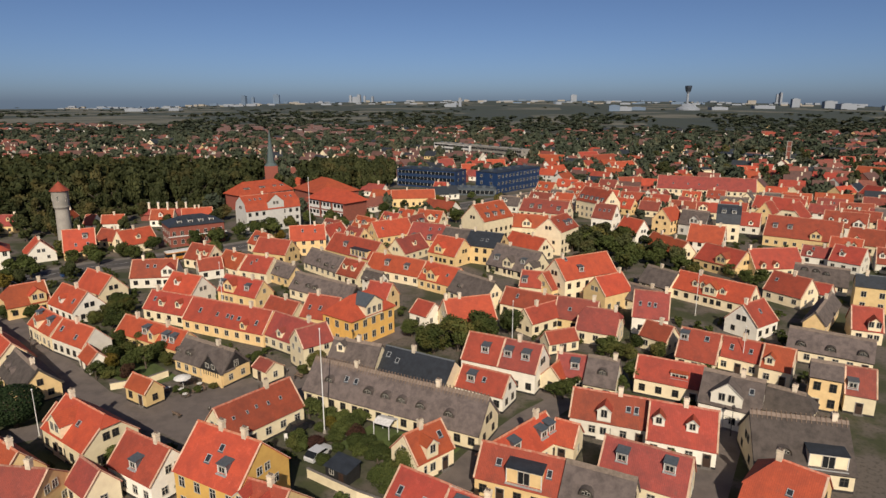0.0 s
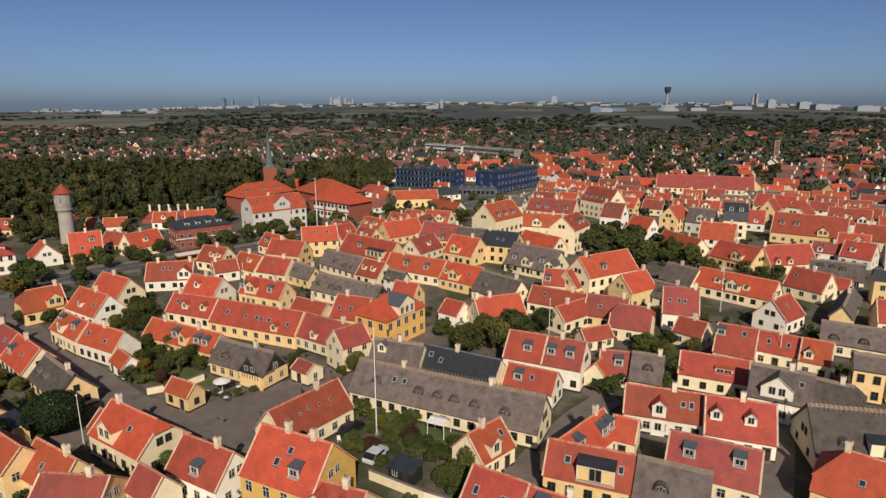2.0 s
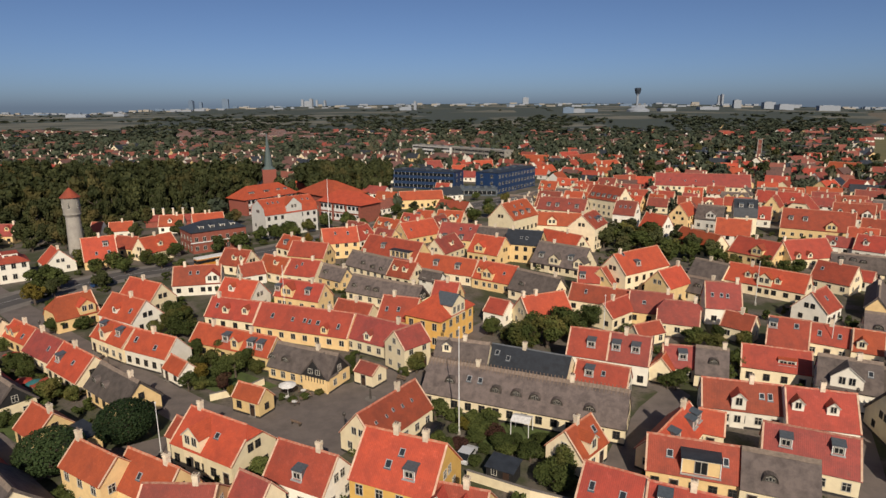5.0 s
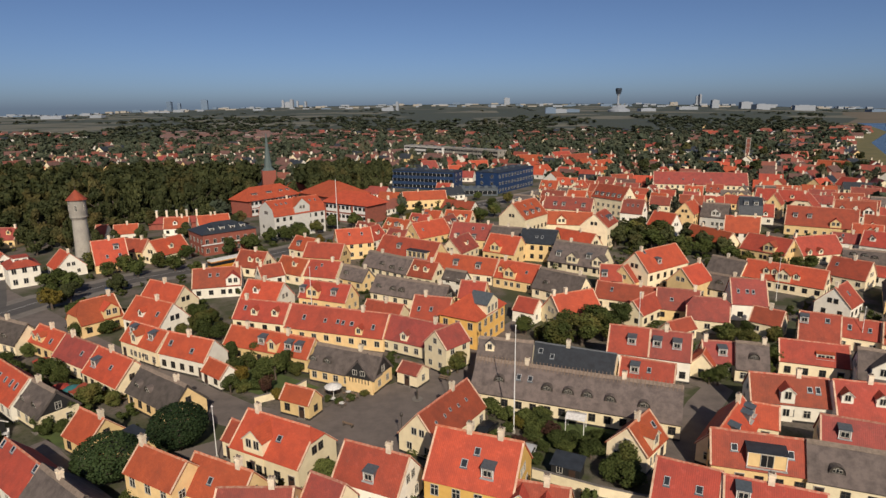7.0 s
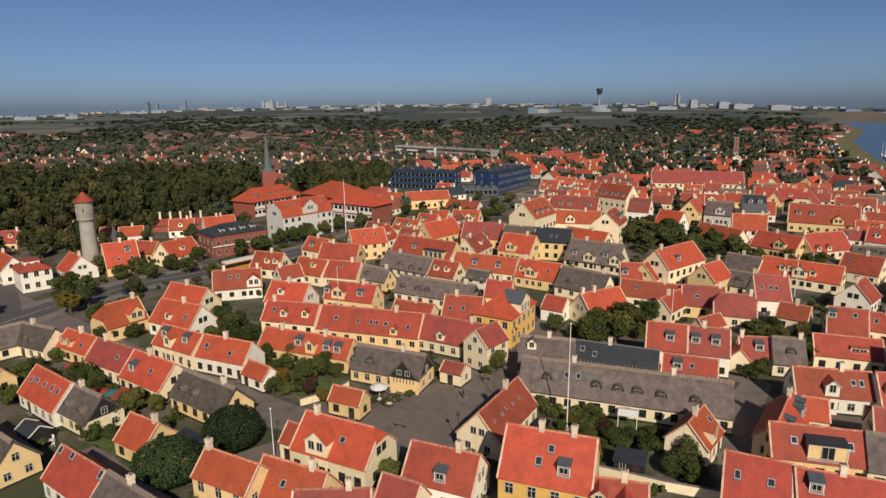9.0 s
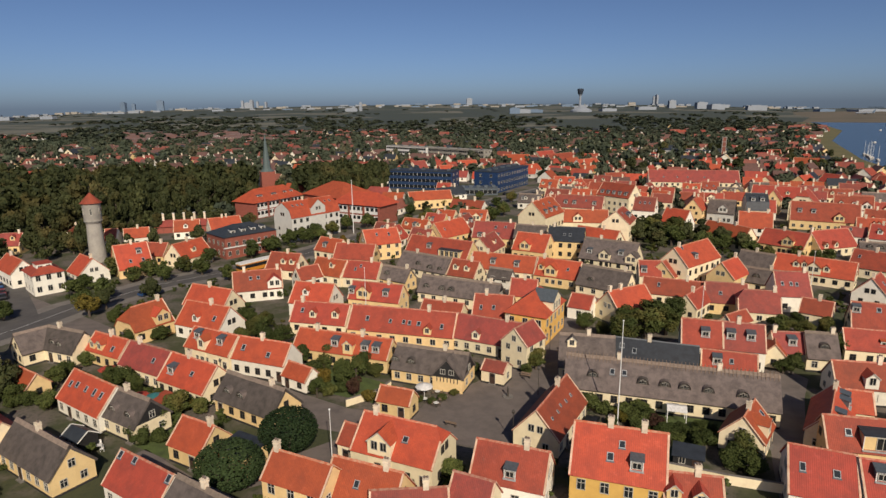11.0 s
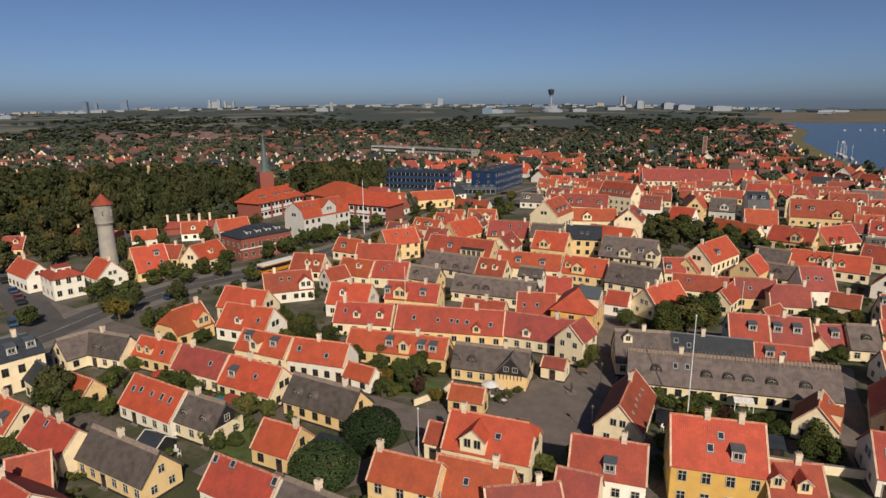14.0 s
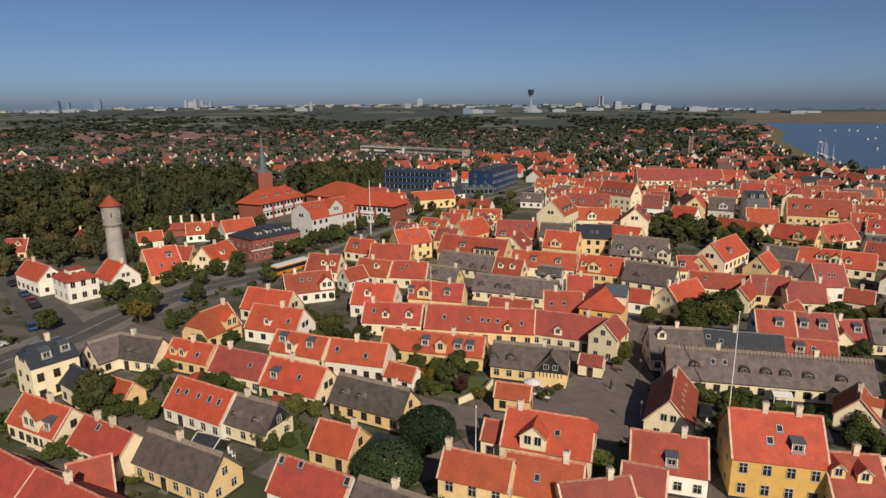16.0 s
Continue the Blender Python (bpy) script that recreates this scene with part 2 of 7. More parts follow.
def window_meshes(w, h, dark):
    """A casement and its pane; the outer face looks to -y, the foot at z 0."""
    key = (w, h, dark)
    if key not in made:
        mat = DARK_FRAME if dark else FRAME
        s, g, e = Shape(), Shape(), 0.07
        g.face([(-w / 2 + e, -0.012, e), (w / 2 - e, -0.012, e), (w / 2 - e, -0.012, h - e), (-w / 2 + e, -0.012, h - e)], GLASS)
        xs = [-w / 2, -w / 2 + e, -0.03, 0.03, w / 2 - e, w / 2]
        zs = [0, e] + ([h * 0.62, h * 0.62 + 0.05] if h > 0.8 else []) + [h - e, h]
        nz = len(zs) - 1
        for i in range(5):
            for j in range(nz):
                if i in (1, 3) and j % 2 == 1:
                    continue
                x0, x1, z0, z1 = xs[i], xs[i + 1], zs[j], zs[j + 1]
                y = -0.09 if j == 0 else -0.05
                s.face([(x0, y, z0), (x1, y, z0), (x1, y, z1), (x0, y, z1)], mat)
                for open_cell, q in ((i in (0, 2) and j % 2 == 1, [(x1, y, z0), (x1, 0.04, z0), (x1, 0.04, z1), (x1, y, z1)]), (i in (2, 4) and j % 2 == 1, [(x0, 0.04, z0), (x0, y, z0), (x0, y, z1), (x0, 0.04, z1)]),
                                     (i in (1, 3) and j + 1 < nz, [(x0, y, z1), (x1, y, z1), (x1, 0.04, z1), (x0, 0.04, z1)]), (i in (1, 3) and j > 0, [(x0, 0.04, z0), (x1, 0.04, z0), (x1, y, z0), (x0, y, z0)])):
                    if open_cell:
                        s.face(q, mat)
                if j == 0:
                    s.face([(x0, -0.09, z1), (x1, -0.09, z1), (x1, -0.05, z1), (x0, -0.05, z1)], mat)
        edge = [(-w / 2, 0), (w / 2, 0), (w / 2, h), (-w / 2, h)]
        for (xa, za), (xb, zb) in zip(edge, edge[1:] + edge[:1]):
            y0, y1 = -0.09 if za == 0 else -0.05, -0.09 if zb == 0 else -0.05
            s.face([(xa, y0, za), (xa, 0.04, za), (xb, 0.04, zb), (xb, y1, zb)], mat)
        both = Shape()
        xs, zs = [-w / 2, -w / 2 + e, -0.03, 0.03, w / 2 - e, w / 2], [0, e, h - e, h]
        deep = [[-0.012 if i in (1, 3) and j == 1 else -0.05 for j in range(3)] for i in range(5)]
        for i in range(5):
            for j in range(3):
                y = deep[i][j]
                both.face([(xs[i], y, zs[j]), (xs[i + 1], y, zs[j]), (xs[i + 1], y, zs[j + 1]), (xs[i], y, zs[j + 1])], GLASS if y > -0.03 else mat)
                if i < 4 and deep[i + 1][j] != y:
                    both.face([(xs[i + 1], y, zs[j]), (xs[i + 1], deep[i + 1][j], zs[j]), (xs[i + 1], deep[i + 1][j], zs[j + 1]), (xs[i + 1], y, zs[j + 1])], mat)
                if j < 2 and deep[i][j + 1] != y:
                    both.face([(xs[i], y, zs[j + 1]), (xs[i + 1], y, zs[j + 1]), (xs[i + 1], deep[i][j + 1], zs[j + 1]), (xs[i], deep[i][j + 1], zs[j + 1])], mat)
        rim = [(-w / 2, 0), (w / 2, 0), (w / 2, h), (-w / 2, h)]
        for (xa, za), (xb, zb) in zip(rim, rim[1:] + rim[:1]):
            both.face([(xa, -0.05, za), (xa, 0.04, za), (xb, 0.04, zb), (xb, -0.05, zb)], mat)
        made[key] = s.mesh("window"), g.mesh("pane"), both.mesh("window")
    return made[key]


def window(parent, m, w, h, dark, near):
    frame_mesh, pane, both = window_meshes(w, h, dark)
    ob = part("window", frame_mesh if near else both, parent, m=m)
    if near:
        part("pane", pane, ob)


def cached(key, build):
    if key not in made:
        made[key] = build()
    return made[key]


def door_mesh():
    s = Shape()
    s.box(-0.5, -0.05, 0, 0.5, 0.03, 2.05, DOOR)
    for x in (-0.56, 0.5):
        s.box(x, -0.08, 0, x + 0.06, 0.03, 2.1, FRAME)
    s.box(-0.56, -0.08, 2.05, 0.56, 0.03, 2.13, FRAME)
    s.box(-0.3, -0.06, 1.45, 0.3, 0.0, 1.85, GLASS)
    s.box(-0.65, -0.45, 0, 0.65, -0.05, 0.16, PAVING)
    return s.mesh("door")


def skylight_mesh():
    s = Shape()
    for x0, x1, y0, y1 in ((-0.42, 0.42, -0.6, -0.5), (-0.42, 0.42, 0.5, 0.6), (-0.42, -0.34, -0.5, 0.5), (0.34, 0.42, -0.5, 0.5)):
        s.box(x0, y0, -0.05, x1, y1, 0.10, ALU)
    s.box(-0.52, -0.82, -0.05, 0.52, -0.6, 0.05, ZINC)
    s.face([(-0.34, -0.5, 0.07), (0.34, -0.5, 0.07), (0.34, 0.5, 0.07), (-0.34, 0.5, 0.07)], ROOF_GLASS)
    return s.mesh("skylight")


def chimney_meshes(tall):
    s, c = Shape(), Shape()
    s.box(-0.32, -0.28, -0.9, 0.32, 0.28, tall, STONE)
    s.box(-0.38, -0.34, tall - 0.34, 0.38, 0.34, tall - 0.20, STONE)
    s.box(-0.38, -0.34, tall - 0.06, 0.38, 0.34, tall + 0.06, STONE)
    c.lathe([(0.11, tall + 0.06), (0.13, tall + 0.30), (0.10, tall + 0.31)], POT, 8, (-0.14, 0))
    c.lathe([(0.11, tall + 0.06), (0.13, tall + 0.26), (0.10, tall + 0.27)], POT, 8, (0.16, 0))
    return s.mesh("chimney"), c.mesh("chimney_pot")


def gable_dormer(parent, x, y, z, run, slope, w, h, roof, wall, side, windows, near, steep=0.9):
    """A dormer with a gable of its own; its front stands at y, its sill at z; run: how far it goes back into the roof."""
    d = part("dormer", Shape_of_gable(w, h, run, wall, steep), parent, m=pose(x, y, z, 0, 0, 0 if side < 0 else 180))
    r, top = Shape(), h + w / 2 * steep
    o, th = 0.16, 0.12
    for k in (-1, 1):
        a = [(0, -o, top + 0.05), (k * (w / 2 + o), -o, h - o * steep + 0.05), (k * (w / 2 + o), run, h - o * steep + 0.05), (0, run + top / slope * 0.5, top + 0.05)]
        r.slab(a[::-1] if k < 0 else a, th, ROOF[roof], FRAME if near else ROOF[roof])
    part("dormer_roof", r, d)
    ww = 0.95 if windows > 1 or w > 1.7 else min(0.85, w * 0.55)
    hh = min(1.25, h * 0.8)
    for k in range(windows):
        window(d, pose((k - (windows - 1) / 2) * (ww + 0.35), 0, max(0.12, h - hh + 0.12)), ww, hh, False, False)


def Shape_of_gable(w, h, run, wall, steep):
    s = Shape()
    top = h + w / 2 * steep
    f = [(-w / 2, 0, -0.4), (w / 2, 0, -0.4), (w / 2, 0, h), (0, 0, top), (-w / 2, 0, h)]
    k = [(p[0], run, p[2]) for p in f]
    s.face(f, WALL[wall])
    s.face(k[::-1], WALL[wall])
    for i in range(5):
        j = (i + 1) % 5
        s.face((f[j], f[i], k[i], k[j]), WALL[wall])
    return s


def box_dormer(parent, x, y, z, run, w, h, wall, side, windows, lid, pane=0.0):
    """A dormer under a flat sloping lid; pane: the width of each window, where the front is wider than its windows."""
    s = Shape()
    s.box(-w / 2, 0, -0.5, w / 2, run, h, wall)
    d = part("dormer", s, parent, m=pose(x, y, z, 0, 0, 0 if side < 0 else 180))
    r = Shape()
    r.slab([(-w / 2 - 0.12, -0.18, h + 0.02), (w / 2 + 0.12, -0.18, h + 0.02), (w / 2 + 0.12, run + 0.5, h + 0.30), (-w / 2 - 0.12, run + 0.5, h + 0.30)], 0.1, lid)
    part("dormer_roof", r, d)
    e = Shape()
    for x0, x1, z0, z1 in ((-w / 2 - 0.03, -w / 2 + 0.09, -0.05, h - 0.09), (w / 2 - 0.09, w / 2 + 0.03, -0.05, h - 0.09), (-w / 2 + 0.09, w / 2 - 0.09, h - 0.2, h - 0.09)):
        e.box(x0, -0.06, z0, x1, 0.02, z1, TRIM)
    e.box(-w / 2 - 0.1, -0.34, -0.16, w / 2 + 0.1, 0.05, -0.05, ALU)
    part("trim", e, d, "white painted trim")
    wide = pane + 0.5 if pane else (w - 0.25) / windows
    for k in range(windows):
        window(d, pose((k - (windows - 1) / 2) * wide, -0.02, 0.06), round(pane or wide - 0.08, 1), round(h - 0.3, 1), False, False)


def eyebrow_mesh():
    """A swelling of the thatch with a low window under it."""
    s, n = Shape(), 8
    arch = [(0.95 * math.cos(math.pi * k / n), 0.0, 0.12 + 0.98 * math.sin(math.pi * k / n)) for k in range(n + 1)]
    out = [(x * 1.14, y - 0.14, z * 1.08 - 0.02) for x, y, z in arch]
    rear = [(x * 1.3, 1.5, 0.75 + 0.25 * z) for x, y, z in arch]
    for k in range(n):
        s.face((out[k], out[k + 1], rear[k + 1], rear[k]), ROOF["thatch"])
        s.face((out[k + 1], out[k], arch[k], arch[k + 1]), DARK_FRAME)
    s.face([arch[0], *arch[1:]][::-1], DARK_FRAME)
    return s.mesh("eyebrow_dormer")


def eyebrow_window():
    s = Shape()
    for x in (-0.42, 0.0, 0.42):
        s.box(x - 0.18, -0.06, 0.26, x + 0.18, 0.0, 0.84 if x == 0 else 0.68, FRAME)
        s.box(x - 0.145, -0.08, 0.30, x + 0.145, -0.04, 0.80 if x == 0 else 0.64, GLASS)
    return s.mesh("window")


ROOF_WORDS = {"orange": "bright orange tiled roof", "red": "red tiled roof", "dark": "weathered dark red tiled roof", "thatch": "grey thatched roof", "slate": "black slate roof"}
WALL_WORDS = {"yellow": "yellow", "ochre": "ochre yellow", "cream": "cream", "white": "white", "grey": "pale grey", "brick": "red brick"}


def house(x, y, turn, length, width, eave, ridge, roof, wall, items, hips=(0, 0), party=(0, 0), gambrel=False, pegs=False, black=(0, 0), plain_far=False):
    """A gabled house: ridge along its own x; items sit on the roof at (along, across) of its slopes."""
    hw, hl, rise = width / 2, length / 2, ridge - eave
    near = y < 118 and not plain_far
    words = WALL_WORDS[wall] + (" rendered" if wall == "grey" else "" if wall == "brick" else " limewashed") + (" two-storey house with " if eave > 4.2 else " cottage with ") + ROOF_WORDS[roof]
    if 118 < y < 320 and length > 7 and not any(k == "c" for k, u, v in items):
        items = items + [("c", length * random.choice([-0.36, -0.2, 0.22, 0.38]), 0)]
    kinds = [k for k, u, v in items]
    extra = " and dormers" if any(k in "gGFwtbBDeX" for k in kinds) else " and skylights" if "s" in kinds or "z" in kinds else " and chimney" if "c" in kinds else ""
    h = thing("house", pose(x, y, 0, 0, 0, turn), words + extra, "house", "houses of the old town")
    W = WALL[wall]
    up_y, up_z = (hw * 0.84, eave + rise * 0.5) if gambrel else (0, ridge)  # where a broken roof changes pitch

    def slope_at(share):
        """Height of the roof's surface at a share of the way from ridge to eave."""
        if not gambrel:
            return ridge - share * rise
        return ridge - rise * (share / 0.84 * 0.5 if share < 0.84 else 0.5 + (share - 0.84) / 0.16 * 0.5)


    # walls
    s = Shape()
    for i, sx in enumerate((-1, 1)):
        hp = hips[i]
        zc, yc = ridge - hp * rise, hw * hp
        gable = TAR if black[i] else W
        face = [(sx * hl, -hw, 0), (sx * hl, hw, 0), (sx * hl, hw, eave)]
        top = [(sx * hl, yc, zc), (sx * hl, -yc, zc)] if hp else [(sx * hl, 0, ridge)]
        if gambrel:
            top = [(sx * hl, up_y, up_z)] + top + [(sx * hl, -up_y, up_z)]
        lower = face + [(sx * hl, -hw, eave)]
        upper = [(sx * hl, -hw, eave), (sx * hl, hw, eave)] + top
        s.face(lower if sx > 0 else lower[::-1], W)
        if hp < 0.98:
            s.face(upper if sx > 0 else upper[::-1], gable)
    for sy in (-1, 1):
        q = [(-hl, sy * hw, 0), (hl, sy * hw, 0), (hl, sy * hw, eave), (-hl, sy * hw, eave)]
        s.face(q if sy < 0 else q[::-1], W)
    part("wall", s, h)
    if near:
        s = Shape()
        e = 0.03
        s.solid([(-hl - e * (1 - party[0]), -hw - e), (hl + e * (1 - party[1]), -hw - e), (hl + e * (1 - party[1]), hw + e), (-hl - e * (1 - party[0]), hw + e)], 0, 0.32, PLINTH)
        part("plinth", s, h)

    # roof
    r = Shape()
    thick = 0.34 if roof == "thatch" else 0.13
    over = 0.42 if roof == "thatch" else 0.26
    tan = rise / hw
    x0 = -hl - (0 if party[0] else 0.14) + (0.0)
    x1 = hl + (0 if party[1] else 0.14)
    lift = thick * 0.75
    for sy in (-1, 1):
        if gambrel:
            steep = (up_z - eave) / (hw - up_y)
            low = [(x0, sy * (hw + 0.25), eave - 0.25 * steep * 0.4 + lift), (x1, sy * (hw + 0.25), eave - 0.25 * steep * 0.4 + lift), (x1, sy * up_y, up_z + lift), (x0, sy * up_y, up_z + lift)]
            r.slab(low if sy < 0 else low[::-1], thick, ROOF[roof])
            high = [(x0, sy * up_y, up_z + lift), (x1, sy * up_y, up_z + lift), (x1, 0, ridge + lift), (x0, 0, ridge + lift)]
            r.slab(high if sy < 0 else high[::-1], thick, ROOF[roof])
            continue
        ye, ze = hw + over, eave - over * tan + lift
        q = [(x0, sy * ye, ze), (x1, sy * ye, ze)]
        for i, (xe, sx) in enumerate(((x1, 1), (x0, -1))):
            hp = hips[1 - i]
            rx = xe - sx * hp * hw * 0.85
            if hp:
                pair = [(xe, sy * hp * hw, ridge - hp * rise + lift), (rx, 0, ridge + lift)]
            else:
                pair = [(rx, 0, ridge + lift)]
            q += pair if i == 0 else pair[::-1]
        r.slab(q if sy < 0 else q[::-1], thick, ROOF[roof])
    for i, (xe, sx) in enumerate(((x0, -1), (x1, 1))):
        hp = hips[i]
        if hp:
            ext = 0.2
            zz = ridge - hp * rise + lift
            tri = [(xe + sx * ext, hp * hw + 0.1, zz - 0.12), (xe + sx * ext, -hp * hw - 0.1, zz - 0.12), (xe - sx * hp * hw * 0.85, 0, ridge + lift)]
            r.slab(tri if sx < 0 else tri[::-1], thick, ROOF[roof])
    part("roof", r, h)

    # ridge
    k = Shape()
    ra, rb = x0 + hips[0] * hw * 0.85, x1 - hips[1] * hw * 0.85
    big = 0.42 if roof == "thatch" else 0.17
    n = max(1, int((rb - ra) / (1.2 if near else 4)))
    joint = [ridge + lift + 0.05 + random.uniform(-0.03, 0.03) for i in range(n + 1)]
    for i in range(n):
        a, c = ra + (rb - ra) * i / n, ra + (rb - ra) * (i + 1) / n
        up, upc = joint[i], joint[i + 1]
        for sy in (-1, 1):
            q = [(a, sy * big, up - big * tan * 0.9), (c, sy * big, upc - big * tan * 0.9), (c, 0, upc + 0.04), (a, 0, up + 0.04)]
            k.slab(q if sy < 0 else q[::-1], 0.06, RIDGE[roof])
    part("ridge_cap", k, h)
    if pegs:
        n = int(length / 0.55)
        k = Shape()
        for sy in (-1, 1):
            q = [(-0.04, sy * 0.75, lift - 0.75 * tan + 0.14), (0.04, sy * 0.75, lift - 0.75 * tan + 0.14), (0.04, -sy * 0.16, lift + 0.42), (-0.04, -sy * 0.16, lift + 0.42)]
            k.slab(q, 0.08, WOOD)
        peg = k.mesh("ridge_peg")
        for i in range(n):
            part("ridge_peg", peg, h, m=pose(ra + (rb - ra) * (i + 0.5) / n, 0, ridge, 0, 0, random.uniform(-4, 4)))

    # pale mortar along the gables
    if roof in ("orange", "red", "dark") and not gambrel:
        for i, sx in enumerate((-1, 1)):
            if hips[i] > 0.5:
                continue
            xe = (x0, x1)[i]
            hp = hips[i]
            for sides in ((-1, 1),) if not hp else ((-1,), (1,)):
                v = Shape()
                for sy in sides:
                    q = [(xe - sx * 0.20, sy * (hw + 0.2), eave - 0.2 * tan + lift + 0.05), (xe + sx * 0.03, sy * (hw + 0.2), eave - 0.2 * tan + lift + 0.05), (xe + sx * 0.03, sy * hp * hw, ridge - hp * rise + lift + 0.05), (xe - sx * 0.20, sy * hp * hw, ridge - hp * rise + lift + 0.05)]
                    v.drop(q if sx * sy < 0 else q[::-1], 0.11, MORTAR)
                part("verge", v, h)

    # windows and doors
    dark = random.random() < 0.5
    rows = [0.85] + ([3.5] if eave > 4.4 else []) + ([6.3] if eave > 8 else [])
    count = max(1, int(length / (2.15 if near else 2.6)))
    door_at = random.randrange(count)
    hh = min(1.25, eave - 1.25) if eave < 4.2 else 1.35
    for sy in (-1, 1):
        for z in rows:
            for i in range(count):
                px = -hl + length * (i + 0.5) / count
                m = pose(px, sy * hw, z, 0, 0, 0 if sy < 0 else 180)
                if z == 0.85 and i == door_at and near:
                    part("door", cached("door", door_mesh), h, m=pose(px, sy * hw, 0, 0, 0, 0 if sy < 0 else 180))
                elif near and y < 96 or sy < 0 or abs(turn) > 90:
                    window(h, m, 1.0 if near else 1.1, round(hh, 1), dark, near and sy < 0)
    for i, sx in enumerate((-1, 1)):
        if party[i] or (not near and sx * math.sin(radians(turn)) > 0.2):
            continue
        spots = [(-hw * 0.45, 0.9), (hw * 0.45, 0.9)] if width > 4.5 else [(0, 0.9)]
        if eave > 4.4:
            spots += [(-hw * 0.45, 3.5), (hw * 0.45, 3.5)]
        if rise > 2.6 and hips[i] < 0.6:
            spots += [(-0.62, eave + 0.35), (0.62, eave + 0.35)] if width > 6 else [(0, eave + 0.3)]
        for py, z in spots:
            window(h, pose(sx * hl, py, z, 0, 0, 90 * sx), 0.9, 1.1, dark, near and sx > 0)

    # what stands on the roof
    for kind, u, v in items:
        u = max(-hl + 0.5, min(hl - 0.5, u))
        side = -1 if v < 0 else 1
        across = min(0.97, abs(v))
        px, py, pz = u, side * across * hw, slope_at(across) + lift
        lean = math.degrees(math.atan(tan * (0.6 if gambrel else 1))) * (1 if side < 0 else -1)
        if kind == "c":
            tall = 1.15
            body, pot = cached(("chimney", tall), lambda: chimney_meshes(tall))
            c = part("chimney", body, h, m=pose(u, 0, ridge))
            if near:
                part("chimney_pot", pot, c)
        elif kind in "svz":
            size = 0.55 if kind == "z" else 1
            part("skylight", cached("skylight", skylight_mesh), h, m=pose(px, py, pz, lean, 0, 0) @ Matrix.Diagonal((size * random.uniform(0.7, 0.95), size * random.uniform(0.65, 0.9), 1, 1)))
        elif kind == "g":
            w, hd = 1.5, 1.25
            yf = side * min(hw, across * hw + 0.55)
            gable_dormer(h, px, yf, ridge - abs(yf) / hw * rise + lift - 0.05, abs(yf) * 0.55, tan, w, hd, roof, wall, side, 1, near)
        elif kind in "GF":
            w, hd = (4.3, 1.75) if kind == "F" else (6.4, 2.6) if gambrel else (min(3.3, length * 0.4), 1.75)
            yf = side * (hw + 0.06)
            gable_dormer(h, px, yf, eave + 0.1, hw * 0.62, tan, w, hd, roof, wall, side, 2, near, 0.85)
            fs = Shape()
            fs.box(px - w / 2, min(yf, side * (hw - 0.1)), 0, px + w / 2, max(yf, side * (hw - 0.1)), eave + 0.1, WALL[wall])
            part("front_bay", fs, h)
            for q in (-0.25, 0.25):
                window(h, pose(px + q * w, yf, 0.85, 0, 0, 0 if side < 0 else 180), 0.95, round(hh, 1), dark, False)
        elif kind == "w":
            yf = side * (hw + 0.06)
            gable_dormer(h, px, yf, eave + 0.1, hw * 0.62, tan, 1.9, 1.7, roof, wall, side, 1, near, 0.85)
            fs = Shape()
            fs.box(px - 0.95, min(yf, side * (hw - 0.1)), 0, px + 0.95, max(yf, side * (hw - 0.1)), eave + 0.1, WALL[wall])
            part("front_bay", fs, h)
            window(h, pose(px, yf, 0.85, 0, 0, 0 if side < 0 else 180), 0.95, round(hh, 1), dark, False)
        elif kind == "b":
            yf = side * min(hw - 0.2, across * hw + 0.5)
            box_dormer(h, px, yf, slope_at(abs(yf) / hw) + lift, abs(yf) * 0.5, 1.35, 1.15, ZINC, side, 1, ZINC)
        elif kind == "t":
            yf = side * min(hw - 0.2, across * hw + 0.5)
            box_dormer(h, px, yf, slope_at(abs(yf) / hw) + lift - 0.25, abs(yf) * 0.6, 2.6, 0.9, WALL[wall], side, 2, ROOF["orange"])
        elif kind == "B":
            box_dormer(h, px, side * (hw - 0.15), eave + 0.25, hw * 0.72, min(4.4, length * 0.40), 2.0, WALL[wall], side, 1, ROOF["slate"], 1.5)
        elif kind == "D":
            box_dormer(h, px, side * (hw - 0.15), eave + 0.25, hw * 0.72, 7.4, 1.9, WALL[wall], side, 4, ROOF["slate"], 1.1)
        elif kind == "e":
            yf = side * min(hw - 0.2, across * hw + 0.55)
            brow = part("eyebrow_dormer", cached("eyebrow", eyebrow_mesh), h, m=pose(px, yf, ridge - abs(yf) / hw * rise + lift - 0.1, 0, 0, 0 if side < 0 else 180) @ Matrix.Diagonal((0.8, 1, 1, 1)))
            part("window", cached("eyebrow_window", eyebrow_window), brow, "low window of three small casements")
        elif kind == "X":
            w = 5.2
            yf = side * (hw + 0.35)
            cs = Shape()
            cs.box(-w / 2, 0, 0, w / 2, 2.0, eave, WALL[wall])
            bay = part("gable_bay", cs, h, m=pose(px, yf, 0, 0, 0, 0 if side < 0 else 180))
            up = ridge - 0.1
            cs = Shape()
            cs.face([(-w / 2, -0.02, eave), (w / 2, -0.02, eave), (0, -0.02, up)], TAR)
            for q in range(-3, 4):
                cs.box(q * 0.6 - 0.07, -0.05, eave - 1.0, q * 0.6 + 0.07, 0.0, eave, TAR)
            cs.box(-w / 2, -0.06, eave - 0.12, w / 2, 0.0, eave + 0.06, TAR)
            for q in (-0.75, 0.75):
                window(bay, pose(q, -0.03, eave + 0.35), 0.9, 0.9, False, False)
            part("tarred_gable", cs, bay, "black tarred gable over half-timbering")
            cs = Shape()
